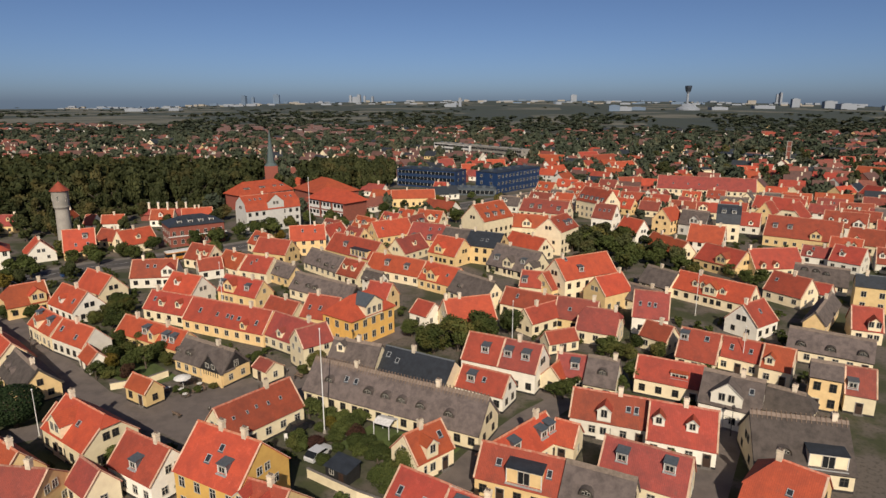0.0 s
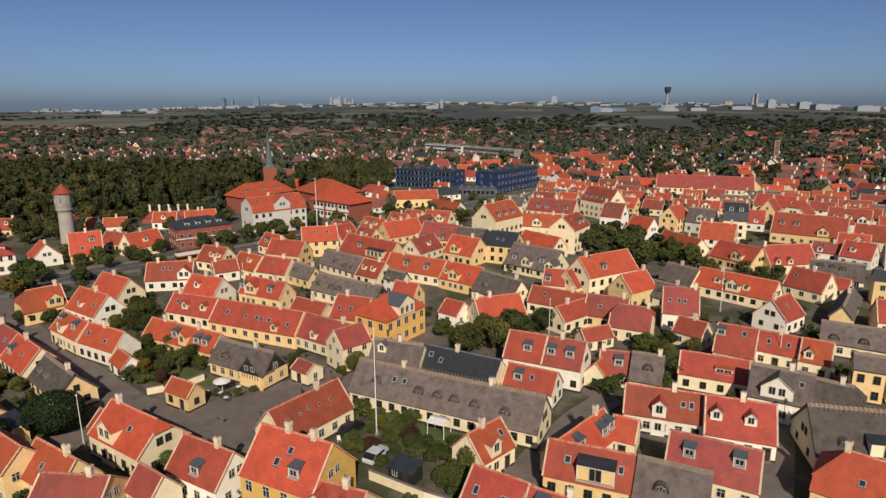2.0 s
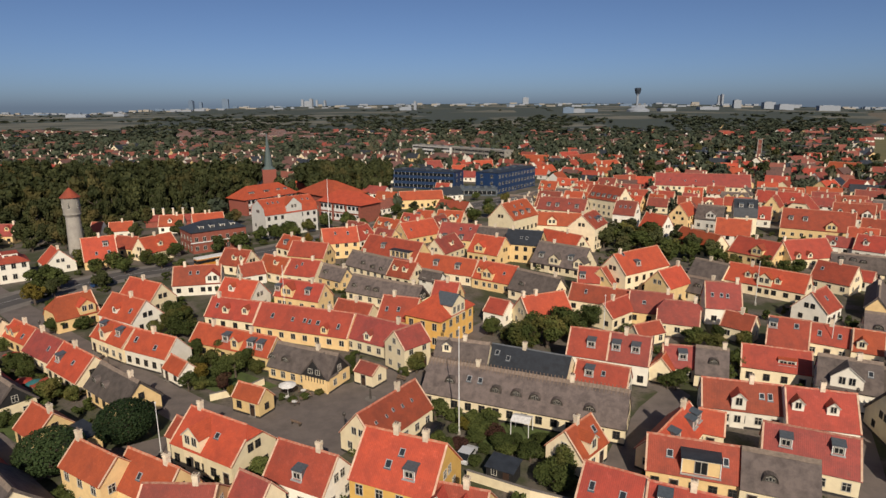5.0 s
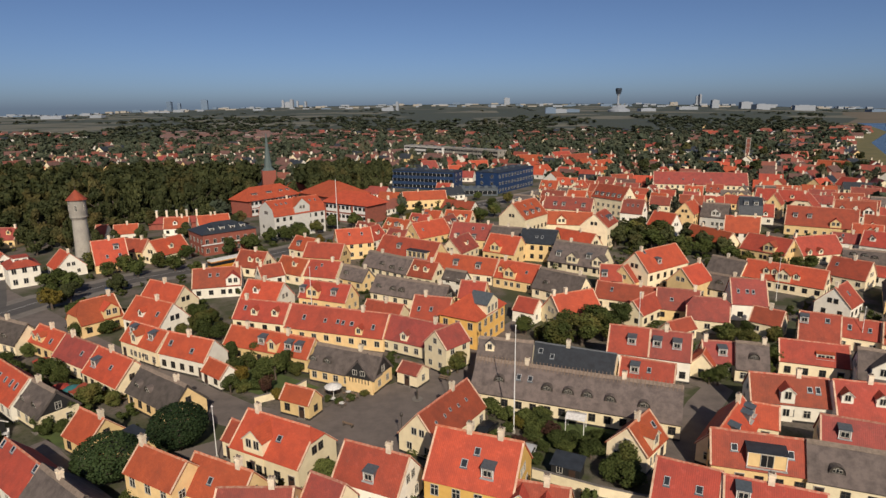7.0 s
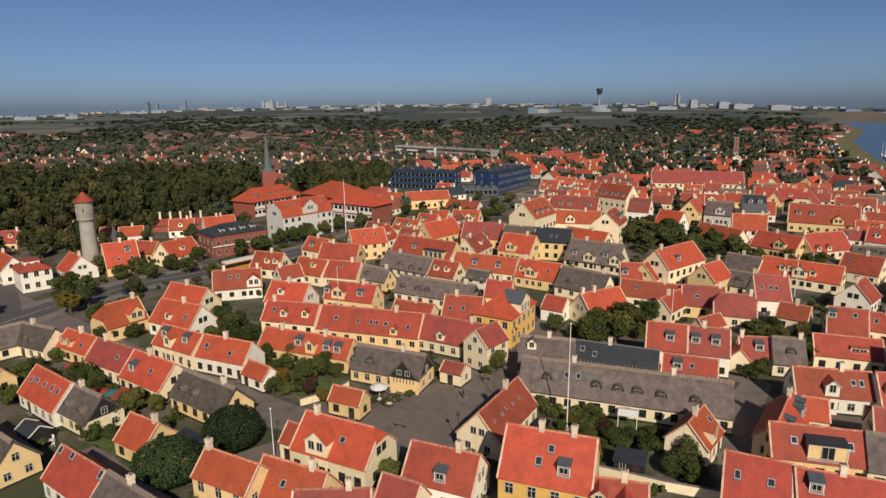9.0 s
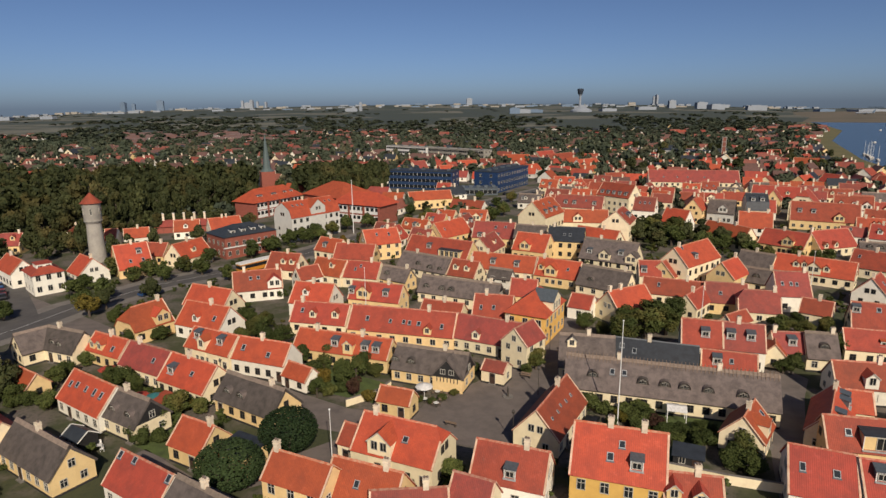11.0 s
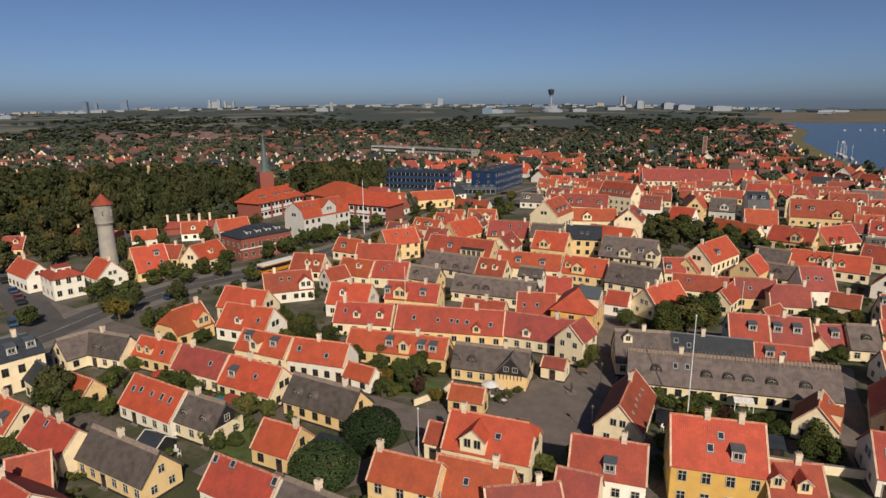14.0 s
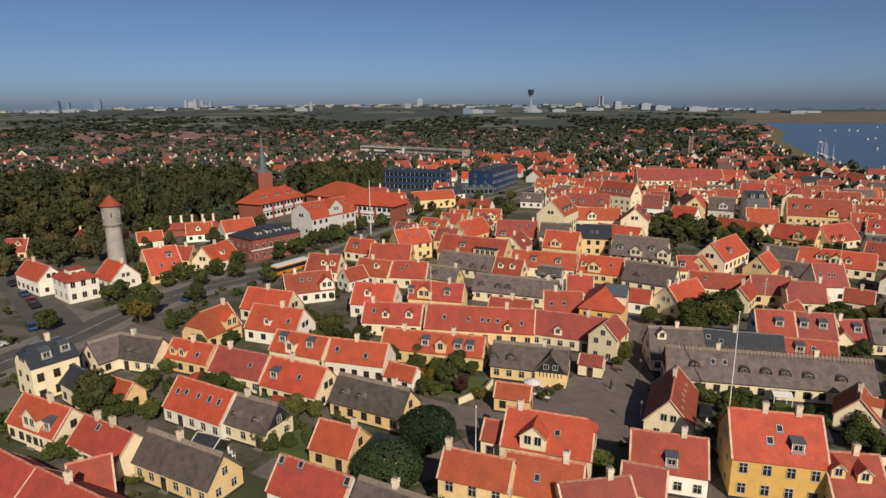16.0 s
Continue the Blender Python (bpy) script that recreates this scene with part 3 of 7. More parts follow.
            for kx in (-1, 1):
                q = [(0, -0.25, up + 0.25), (kx * (w / 2 + 0.3), -0.25, eave - 0.05), (kx * (w / 2 + 0.3), hw, eave - 0.05), (0, hw + 0.6, up + 0.25)]
                cs.slab(q[::-1] if kx < 0 else q, 0.28, ROOF[roof])
            part("bay_roof", cs, bay)
    return h


def hip_block(name, corners, eave, ridge, roof, wall, label, category, storeys, over=0.4, rows=2.9):
    """A building over three corners in plan (left, near, right) under a hipped roof."""
    a, b, c = [Vector((*p, 0)) for p in corners]
    u, v = a - b, c - b
    turn = math.degrees(math.atan2(v.y, v.x))
    length, width = v.length, abs(u.dot(Vector((-v.y, v.x, 0)).normalized()))
    m = pose(*(b + v / 2 + Vector((-v.y, v.x, 0)).normalized() * width / 2), 0, 0, turn)
    h = thing(name, m, label, category)
    hl, hw = length / 2, width / 2
    s = Shape()
    s.box(-hl, -hw, 0, hl, hw, eave, wall)
    part("wall", s, h)
    r = Shape()
    ex, ey, z = hl + over, hw + over, eave - 0.1
    run = min(hw, hl) * 0.9
    if hl >= hw:
        p, q = (-hl + run, 0, ridge), (hl - run, 0, ridge)
    else:
        p, q = (0, -hw + run, ridge), (0, hw - run, ridge)
    k = [(-ex, -ey, z), (ex, -ey, z), (ex, ey, z), (-ex, ey, z)]
    if hl >= hw:
        faces = [(k[0], k[1], q, p), (k[1], k[2], q), (k[2], k[3], p, q), (k[3], k[0], p)]
    else:
        faces = [(k[0], k[1], p), (k[1], k[2], q, p), (k[2], k[3], q), (k[3], k[0], p, q)]
    for f in faces:
        r.face(f, roof)
    r.face(k[::-1], roof)
    part("roof", r, h)
    for st in range(storeys):
        z = 0.9 + st * rows
        for sy in (-1, 1):
            n = int(length / 2.3)
            for i in range(n):
                window(h, pose(-hl + length * (i + 0.5) / n, sy * hw, z, 0, 0, 0 if sy < 0 else 180), 1.1, 1.5, False, False)
        for sx in (-1, 1):
            n = max(1, int(width / 2.6))
            for i in range(n):
                window(h, pose(sx * hl, -hw + width * (i + 0.5) / n, z, 0, 0, 90 * sx), 1.1, 1.5, False, False)
    return h


# ---- ground ----
def land(x, y):
    """Height of the land, which rises slowly far inland."""
    d = math.hypot(x + 40, y)
    side = ((x + 40) / max(1.0, abs(y)) - 0.04) / 0.62
    return 0 if d < 1200 or y < 0 else 54 * max(0.0, 1 - side * side) * ((d - 1200) / 3700) ** 1.5


s = Shape()
reach = [0, 60, 150, 400, 800, 1200, 1500, 1900, 2400, 3000, 3600, 4200, 4800]
for a, c in zip(reach, reach[1:]):
    for k in range(96):
        ring = []
        for r, q in ((a, k), (c, k), (c, k + 1), (a, k + 1)):
            x, y = -40 + r * math.cos(q * math.pi / 48), r * math.sin(q * math.pi / 48)
            ring.append((x, y, land(x, y)))
        s.face(ring if a else ring[1:] , GROUND)
single("ground", s, Matrix.Identity(4), "flat land of gardens, fields and streets", "ground", kind="structure")


def ribbon(name, points, width, z, mat, label, category):
    """A strip of even width along points in plan."""
    s, pts = Shape(), [Vector((*p, 0)) for p in points]
    left, right = [], []
    for i, p in enumerate(pts):
        d = (pts[min(i + 1, len(pts) - 1)] - pts[max(i - 1, 0)]).normalized()
        n = Vector((-d.y, d.x, 0)) * width / 2
        left.append((p + n + Vector((0, 0, z))))
        right.append((p - n + Vector((0, 0, z))))
    for i in range(len(pts) - 1):
        s.face((right[i], right[i + 1], left[i + 1], left[i]), mat)
    return single(name, s, Matrix.Identity(4), label, category, kind="structure")


def sheet(name, points, z, mat, label, category):
    s = Shape()
    s.face([(*p, z) for p in points], mat)
    return single(name, s, Matrix.Identity(4), label, category, kind="structure")


sheet("square", [(-60, 81), (-50, 79), (-43, 75), (-37, 84), (-32.5, 93), (-27, 104), (-34, 108), (-45, 98), (-52, 94), (-58, 85.5)], 0.016, COBBLE, "grey-brown town square paved with setts", "square")
ribbon("street_west", [(-152, 155), (-129, 136), (-108, 118), (-96, 109), (-85, 100.5), (-68, 88), (-56, 83)], 7.0, 0.008, COBBLE, "grey village street between rows of cottages", "street")
ribbon("street_north", [(-33, 104), (-30, 108), (-27.5, 114), (-21, 124), (-15, 131), (-4, 146)], 5.0, 0.012, COBBLE, "narrow paved lane past the yellow house", "street")
ribbon("street_east", [(-13, 58), (-8, 68), (-2, 79), (4, 88), (9, 94), (7, 99), (4, 106)], 5.0, 0.008, COBBLE, "narrow paved lane between houses", "street")
ribbon("street_far_east", [(20, 58), (24.5, 70), (31.5, 84), (36, 91), (44, 103)], 4.5, 0.008, COBBLE, "narrow paved lane in shade", "street")
ribbon("street_south", [(-95, 80), (-84, 71), (-72, 76), (-62, 82)], 5.0, 0.012, COBBLE, "short paved lane", "street")
road = [(-165, 95), (-147, 123), (-140, 134), (-135, 147), (-121.5, 166), (-101, 181), (-85, 199), (-64, 227), (-40, 262), (-5, 300), (40, 350)]
ribbon("pavement", road, 15.0, 0.010, PAVING, "light paved footways of the main road", "pavement")
ribbon("main_road", road, 8.5, 0.022, ASPHALT, "asphalt main road lined with trees", "road")
ribbon("road_line", road, 0.12, 0.030, PAINT_LINE, "white line along the main road", "road marking")
ribbon("side_road", [(-185, 200), (-172, 182), (-160, 164), (-147, 145), (-140, 134)], 9.0, 0.014, ASPHALT, "asphalt side road with parked cars", "road")

water = [(278, 200), (278, 352), (286, 406), (318, 470), (358, 533), (388, 581), (464, 699), (660, 940), (772, 1130), (880, 1340), (1020, 1240), (1300, 1170), (4800, 1150), (4800, 200)]
sheet("sea", water, 0.05, WATER, "calm blue water of the sound", "water")

REEDS = mottled("reeds", (0.16, 0.13, 0.05), (0.08, 0.09, 0.035), 0.05, 0.95, 0.5, 0.2, 0, 0.8)
shoreline = [(268, 300), (268, 354), (276, 410), (308, 476), (348, 539), (378, 587), (453, 706), (649, 948), (761, 1136), (872, 1344)]
ribbon("shore", shoreline, 26.0, 0.09, REEDS, "reeds and grass along the shore", "shore")

HEATH = mottled("dry_grass", (0.155, 0.120, 0.080), (0.085, 0.080, 0.050), 0.006, 0.95, 0.3, 0.1, 0, 0.05)
sheet("airfield", [(872, 1348), (1020, 1246), (1300, 1176), (3400, 1156), (3300, 2900), (1700, 2700), (1180, 1760)], 0.12, HEATH, "dry brown grass of the airfield across the water", "airfield")

# ---- houses of the old town ----
house(-1.6, 58.8, -23, 9.9, 9.0, 2.8, 6.5, "red", "white", [("c", -0.3, 0), ("b", -3, -0.3)], party=(1, 0))
house(-26.3, 59.6, -18, 6.0, 8.0, 2.8, 6.5, "red", "yellow", [("g", -2.1, -0.43), ("g", 0.6, -0.49), ("c", 0.5, 0)])
house(-57.3, 60.7, -1, 8.3, 8.0, 2.8, 6.0, "dark", "yellow", [("c", 1.8, 0)])
house(-78.7, 61.9, -37, 10.2, 7.5, 2.7, 6.5, "thatch", "cream", [("c", -0.4, 0)], party=(1, 0))
house(-9.0, 62.8, -28, 7.0, 9.0, 2.8, 6.5, "red", "white", [("s", -2.1, -0.45), ("s", 1.3, -0.47)], party=(0, 1))
house(-49.9, 63.3, -31, 5.0, 4.1, 2.8, 5.3, "dark", "cream", [])
house(-61.8, 64.1, -28, 8.9, 5.5, 3.8, 7.1, "orange", "yellow", [("s", -0.6, -0.56), ("c", 2.4, 0)])
house(-32.7, 64.6, -23, 10.3, 8.3, 5.4, 9.7, "orange", "ochre", [("b", 2, -0.64), ("s", -0.9, -0.6), ("v", 0.3, -0.34), ("c", -1.1, 0), ("c", 2.6, 0)])
house(-69.2, 65.6, -30, 8.2, 4.8, 5.1, 7.5, "orange", "yellow", [("c", -4.6, 0)])
house(11.0, 66.2, -22, 8.1, 5.9, 2.9, 6.2, "thatch", "cream", [("e", -1, -0.62)], party=(1, 0))
house(-44.7, 67.3, -26, 8.9, 6.2, 3.1, 6.5, "red", "white", [("b", 0.3, -0.67), ("c", 1.7, 0)])
house(-87.6, 68.9, -37, 10.4, 5.5, 2.9, 6.0, "red", "white", [("s", -5, -0.16), ("s", -1.9, -0.13), ("s", 4.7, -0.16)], party=(0, 1))
house(33.0, 68.6, -37, 7.6, 9.0, 2.9, 6.8, "orange", "yellow", [("c", -1.2, 0), ("s", 0.8, -0.58)], hips=(0.7, 0))
house(2.4, 69.6, -18, 10.9, 5.8, 2.9, 6.1, "red", "yellow", [("B", 0.7, -0.48), ("s", -2.8, -0.49), ("s", 3.5, -0.5)], party=(0, 1))
house(-114.0, 69.6, -38, 12.3, 8.0, 3.0, 6.5, "red", "white", [("c", -0, 0)], party=(1, 0))
house(17.6, 71.5, -25, 10.5, 6.5, 2.8, 6.4, "dark", "cream", [("b", -2.7, -0.41), ("b", 2.9, -0.35)])
house(-57.7, 74.1, -29, 11.6, 7.4, 3.4, 6.9, "orange", "cream", [("G", -1.5, -0.81), ("s", 1.3, -0.49), ("c", -3.9, 0)], hips=(0, 0.35), party=(1, 0))
house(-10.9, 74.5, 47, 6.3, 5.5, 2.8, 5.8, "orange", "cream", [("w", -0.6, -0.79), ("s", 1.9, -0.45), ("c", -0.4, 0)])
house(-114.1, 75.2, 20, 4.6, 6.0, 2.6, 5.8, "red", "cream", [])
house(2.0, 75.7, -130, 11.1, 5.2, 3.0, 5.9, "orange", "cream", [("b", -2.8, 0.54), ("b", -4.7, 0.51), ("b", 2.5, 0.43), ("c", -3.4, 0)])
house(-122.3, 76.5, -39, 8.1, 6.0, 3.0, 6.0, "red", "white", [], party=(0, 1))
house(-103.9, 77.4, -37, 13.2, 5.4, 2.8, 5.8, "thatch", "yellow", [("c", -0.7, 0)], party=(1, 0))
house(-64.3, 77.4, -31, 2.6, 4.0, 2.8, 4.8, "red", "cream", [], party=(0, 1))
house(38.4, 79.0, -9, 11.5, 9.6, 2.7, 7.2, "thatch", "cream", [("e", -2.2, -0.71), ("B", 2.6, -0.49), ("c", 4.2, 0)], pegs=True)
house(8.6, 79.1, -23, 3.3, 4.5, 2.7, 5.0, "orange", "cream", [])
house(-84.9, 79.2, -34, 6.2, 5.6, 2.6, 5.4, "orange", "yellow", [("c", 2.3, 0)])
house(-36.5, 80.6, 56, 12.7, 6.4, 2.9, 6.5, "red", "cream", [("z", -4.4, -0.5), ("z", -2.2, -0.5), ("z", -0.6, -0.45), ("z", 1.3, -0.5), ("z", 3.4, -0.5), ("c", 2.2, 0)])
house(24.7, 81.9, -17, 9.0, 7.3, 2.7, 6.7, "red", "white", [("g", -3, -0.5), ("g", 1.3, -0.51), ("c", 0.3, 0)], party=(1, 0))
house(-114.9, 84.1, -39, 10.7, 5.6, 2.8, 5.6, "red", "cream", [("s", -1.3, -0.24), ("c", -2.4, 0), ("c", 0.9, 0)], party=(0, 1))
house(15.6, 85.9, -16, 10.9, 5.8, 2.9, 6.1, "red", "white", [("w", -0.6, -0.78), ("s", 2.6, -0.47), ("s", 3.7, -0.47), ("c", 1.3, 0)], party=(0, 1))
house(-16.5, 87.3, -22, 30.8, 7.1, 2.8, 6.6, "thatch", "cream", [("e", -11.1, -0.53), ("e", -3.6, -0.58), ("e", -0.4, -0.58), ("e", 2.4, -0.59), ("e", 5.7, -0.61), ("e", 10.4, -0.63), ("s", -8.2, -0.45), ("s", -6.4, -0.45), ("c", 7.3, 0), ("c", -7.3, 0)], pegs=True, black=(1, 0))
house(-96.7, 87.6, -36, 8.3, 5.6, 2.8, 5.8, "thatch", "cream", [("e", -1.7, -0.63), ("e", 2.1, -0.63), ("c", -1.3, 0)], party=(1, 0), black=(0, 1))
house(-58.4, 88.5, -27, 5.5, 3.2, 2.6, 4.3, "orange", "yellow", [])
house(-79.7, 90.1, -37, 12.5, 5.9, 2.7, 5.8, "thatch", "yellow", [("e", -4.0, -0.6), ("e", -1.0, -0.6), ("c", 3.6, 0)])
house(42.9, 90.3, -34, 6.4, 4.9, 2.8, 5.5, "thatch", "cream", [("c", 0.3, 0)], hips=(0, 0.7))
house(34.7, 91.2, -27, 8.4, 6.8, 3.6, 7.3, "thatch", "white", [("F", -0.4, -0.6), ("v", 2.7, -0.45), ("c", 1.2, 0)])
house(-125.6, 91.9, -36, 10.8, 5.8, 2.9, 6.0, "orange", "cream", [("G", 0.4, -0.72), ("b", 3.3, -0.65), ("c", 0.9, 0)])
house(-104.3, 92.9, -38, 12.1, 6.4, 2.7, 6.2, "orange", "white", [("s", -4.5, -0.47), ("s", -2.8, -0.42), ("s", -0.2, -0.43), ("s", 2.1, -0.42), ("s", 4, -0.43)], party=(0, 1))
house(-3.0, 93.7, -25, 8.6, 5.2, 2.8, 5.5, "red", "white", [("b", -1.8, -0.47), ("s", 0.4, -0.47)], party=(1, 0))
house(50.7, 96.6, -23, 4.3, 3.6, 5.8, 7.6, "thatch", "yellow", [])
house(-14.2, 96.9, -25, 13.7, 8.0, 2.8, 6.5, "slate", "cream", [("s", -3.4, -0.42), ("s", -5.5, -0.29), ("c", -1.1, 0)], party=(1, 1))
house(56.2, 97.2, -21, 4.1, 6.2, 3.3, 6.7, "dark", "cream", [("b", -1.1, -0.64)])
house(-41.4, 98.4, -33, 4.1, 3.6, 2.4, 3.6, "dark", "cream", [])
house(-91.3, 98.6, -36, 11.4, 6.6, 2.7, 6.2, "orange", "cream", [("b", -3.3, -0.55), ("s", 1.4, -0.51), ("c", -1.2, 0)], party=(1, 0))
house(16.5, 98.6, -20, 5.1, 6.6, 2.7, 6.1, "thatch", "cream", [("e", 0.3, -0.51), ("c", 1.9, 0)], party=(1, 0))
house(27.6, 99.2, -22, 10.5, 5.6, 3.0, 5.9, "red", "cream", [("t", 1.6, -0.5)])
house(-74.5, 99.3, -39, 5.8, 3.5, 2.3, 4.1, "orange", "white", [], party=(1, 0))
house(-52.2, 99.5, -26, 13.0, 5.8, 2.7, 5.8, "thatch", "yellow", [("e", -6.4, -0.6), ("e", -3.1, -0.61), ("X", 3.8, -0.8), ("c", 2.3, 0)], black=(0, 1))
house(-25.3, 99.7, -17, 9.3, 8.0, 2.8, 7.0, "thatch", "cream", [("g", -2.6, -0.31), ("c", 0.2, 0)], party=(0, 1))
house(9.3, 100.2, 59, 6.1, 3.7, 2.7, 4.7, "orange", "cream", [])
house(3.4, 100.7, -23, 6.8, 7.3, 4.0, 7.7, "dark", "white", [("b", -2.1, -0.48), ("b", 1.1, -0.47), ("c", -0.8, 0)], party=(1, 0))
house(11.9, 100.8, -13, 5.4, 5.5, 2.8, 5.7, "dark", "cream", [("b", 0.4, -0.46), ("c", -2.4, 0)], party=(0, 1))
house(-118.9, 101.0, -37, 5.9, 3.8, 2.4, 4.4, "orange", "yellow", [])
house(-2.9, 103.3, -22, 6.9, 7.2, 4.0, 7.7, "red", "white", [("b", 0.5, -0.5)], party=(0, 1))
house(-35.4, 105.0, 45, 6.2, 5.4, 4.9, 7.6, "dark", "cream", [])
house(-100.8, 105.6, -34, 11.2, 5.8, 2.8, 6.0, "dark", "cream", [("s", 2.6, -0.53), ("c", -2.9, 0)], party=(1, 1))
house(-81.3, 105.6, -26, 11.1, 5.4, 3.3, 6.3, "orange", "white", [("s", -3.7, -0.5), ("s", 1.8, -0.66), ("c", -0.5, 0)], party=(1, 1))
house(47.8, 106.2, -31, 4.9, 6.1, 3.1, 6.2, "orange", "cream", [("g", -1, -0.73)], party=(1, 0))
house(-132.6, 108.5, 43, 7.1, 6.7, 6.1, 8.9, "slate", "cream", [("b", -0.8, -0.6), ("b", 2.1, -0.51), ("c", 0.5, 0)], hips=(0.5, 0.5))
house(-67.7, 108.8, -25, 19.2, 5.3, 2.9, 5.7, "orange", "yellow", [("b", -1.2, -0.49), ("w", 1.9, -0.68), ("b", 4.9, -0.53), ("b", 7.1, -0.53), ("c", -5.7, 0), ("c", 3.7, 0)])
house(43.1, 110.0, -32, 7.0, 5.2, 3.0, 5.9, "red", "cream", [("s", -1.5, -0.52), ("s", 1.7, -0.55), ("c", 0.2, 0)], party=(0, 1))
house(36.0, 110.9, -29, 6.8, 7.4, 2.6, 6.9, "red", "cream", [("b", -2.6, -0.27), ("s", 1.2, -0.26)])
house(-91.2, 111.3, -33, 11.4, 5.6, 3.3, 6.2, "orange", "cream", [("b", -3.6, -0.35), ("b", 2.4, -0.4), ("w", -1.1, -0.67)], party=(0, 1))
house(-40.3, 111.9, -32, 13.9, 6.8, 2.8, 6.4, "dark", "cream", [("g", -1.7, -0.82), ("c", 3.4, 0)], party=(1, 0))
house(-110.4, 112.8, -33, 10.0, 4.8, 2.9, 5.5, "orange", "yellow", [("g", -3.0, -0.68), ("g", -0.9, -0.68), ("s", 2.2, -0.66), ("c", -0.1, 0)], party=(1, 1))
house(60.5, 114.5, -28, 13.5, 5.9, 2.8, 5.8, "thatch", "cream", [("e", -4.5, -0.8), ("e", 0.2, -0.77), ("e", 5.1, -0.69)])
house(10.9, 115.7, 27, 6.7, 3.4, 2.5, 4.4, "red", "cream", [])
house(-120.2, 116.4, -27, 9.6, 5.8, 2.7, 5.8, "thatch", "cream", [("e", -1.1, -0.62), ("e", 0.9, -0.67), ("c", -1.7, 0)], party=(0, 1))
house(-126.6, 116.7, -133, 5.9, 6.0, 2.7, 5.7, "thatch", "cream", [])
house(30.6, 118.6, -44, 5.9, 4.8, 2.8, 5.3, "red", "cream", [("c", 0.3, 0)])
house(-56.7, 118.8, -20, 22.1, 6.9, 2.8, 6.6, "red", "yellow", [("s", -7.1, -0.53), ("s", -2.2, -0.57), ("s", 0.6, -0.56), ("s", 1.8, -0.58), ("s", 3.7, -0.58), ("s", 8.4, -0.62), ("g", 5.8, -0.9), ("c", 5.3, 0)], party=(1, 1))
house(19.7, 122.5, -22, 8.2, 7.0, 2.8, 6.6, "dark", "cream", [("c", 3.0, 0)], hips=(0.45, 0.35))
house(-37.8, 122.7, -19, 8.1, 7.5, 3.8, 7.6, "red", "yellow", [("s", -2.4, -0.59), ("s", 0.2, -0.56)])
house(-73.5, 125.8, -19, 12.5, 6.1, 2.8, 6.2, "red", "cream", [("g", -1.3, -0.61), ("g", 3.6, -0.56), ("s", -4, -0.45)], party=(0, 1))
house(-96.8, 126.0, -30, 11.9, 7.4, 2.9, 6.8, "orange", "white", [("g", -0.9, -0.67), ("s", 3.5, -0.56), ("c", 0.9, 0)])
house(-48.1, 126.6, -29, 9.4, 4.3, 3.1, 5.3, "red", "cream", [("c", 0.3, 0)])
house(-110.2, 126.8, 52, 8.6, 7.2, 2.9, 6.9, "orange", "yellow", [("G", 1.9, -0.55)], hips=(0.6, 0))
house(-7.9, 127.0, 24, 10.7, 7.9, 2.7, 6.8, "orange", "cream", [("c", -5.9, 0), ("c", -1.8, 0)])
house(8.3, 127.5, 42, 10.9, 4.9, 3.0, 5.6, "red", "cream", [("c", -1.9, 0)])
house(74.3, 128.6, -20, 5.4, 7.5, 2.8, 6.6, "red", "cream", [("G", 1.1, -0.51)])
house(-16.9, 128.8, -36, 5.1, 5.5, 2.7, 5.0, "red", "white", [])
house(15.9, 129.0, -21, 9.0, 6.6, 2.8, 6.5, "dark", "yellow", [("s", -1.2, -0.55)], party=(1, 0))
house(52.1, 129.3, 39, 7.8, 7.1, 3.1, 6.9, "red", "white", [("s", 0, -0.45)])
house(31.5, 129.8, -15, 7.2, 8.3, 3.8, 8.4, "dark", "white", [("s", -2.2, -0.52), ("s", -0.4, -0.52), ("s", 0.8, -0.53), ("c", 2.8, 0)])
house(6.5, 134.8, -29, 13.5, 5.5, 2.9, 6.0, "red", "cream", [("s", -3.1, -0.44)], party=(0, 1))
house(69.2, 135.2, 55, 18.2, 4.0, 3.1, 5.4, "thatch", "yellow", [("c", 2.3, 0)])
house(-28.4, 136.6, -21, 6.1, 5.9, 3.5, 6.7, "red", "yellow", [("c", 0.1, 0)])
house(-76.5, 138.2, -22, 9.9, 7.5, 3.1, 7.0, "orange", "white", [("g", -1.3, -0.5), ("c", -0.3, 0)])
house(-62.3, 138.4, -24, 12.7, 5.8, 3.1, 6.4, "red", "yellow", [("G", -2.5, -0.64), ("b", -7.4, -0.54), ("b", 2.7, -0.52)])
house(-99.7, 139.1, -30, 11.9, 6.9, 2.8, 6.6, "orange", "cream", [("c", -0.7, 0)])
house(-42.8, 140.7, -31, 20.2, 6.2, 2.7, 5.9, "thatch", "cream", [("e", -8, -0.6), ("e", -3.9, -0.64), ("e", -1.5, -0.65)], black=(0, 1))
house(32.8, 142.2, -45, 9.0, 5.7, 2.7, 5.6, "thatch", "cream", [("e", -0.7, -0.53)])
house(24.6, 143.4, 38, 8.9, 6.8, 4.4, 8.0, "orange", "yellow", [("c", 3.6, 0)])
house(-6.5, 143.4, -44, 12.6, 7.4, 2.7, 6.7, "thatch", "cream", [("e", -2.8, -0.65)])
house(-32.1, 146.9, -35, 6.0, 3.3, 4.6, 6.5, "thatch", "white", [])
house(85.8, 147.2, -23, 7.1, 4.9, 6.0, 8.2, "slate", "yellow", [("c", -1.4, 0)])
house(50.8, 148.2, -44, 18.7, 6.7, 2.8, 6.5, "orange", "cream", [("g", -3.8, -0.57), ("g", -1.9, -0.56), ("G", 0.3, -0.67), ("g", 3.1, -0.65)], party=(1, 0))
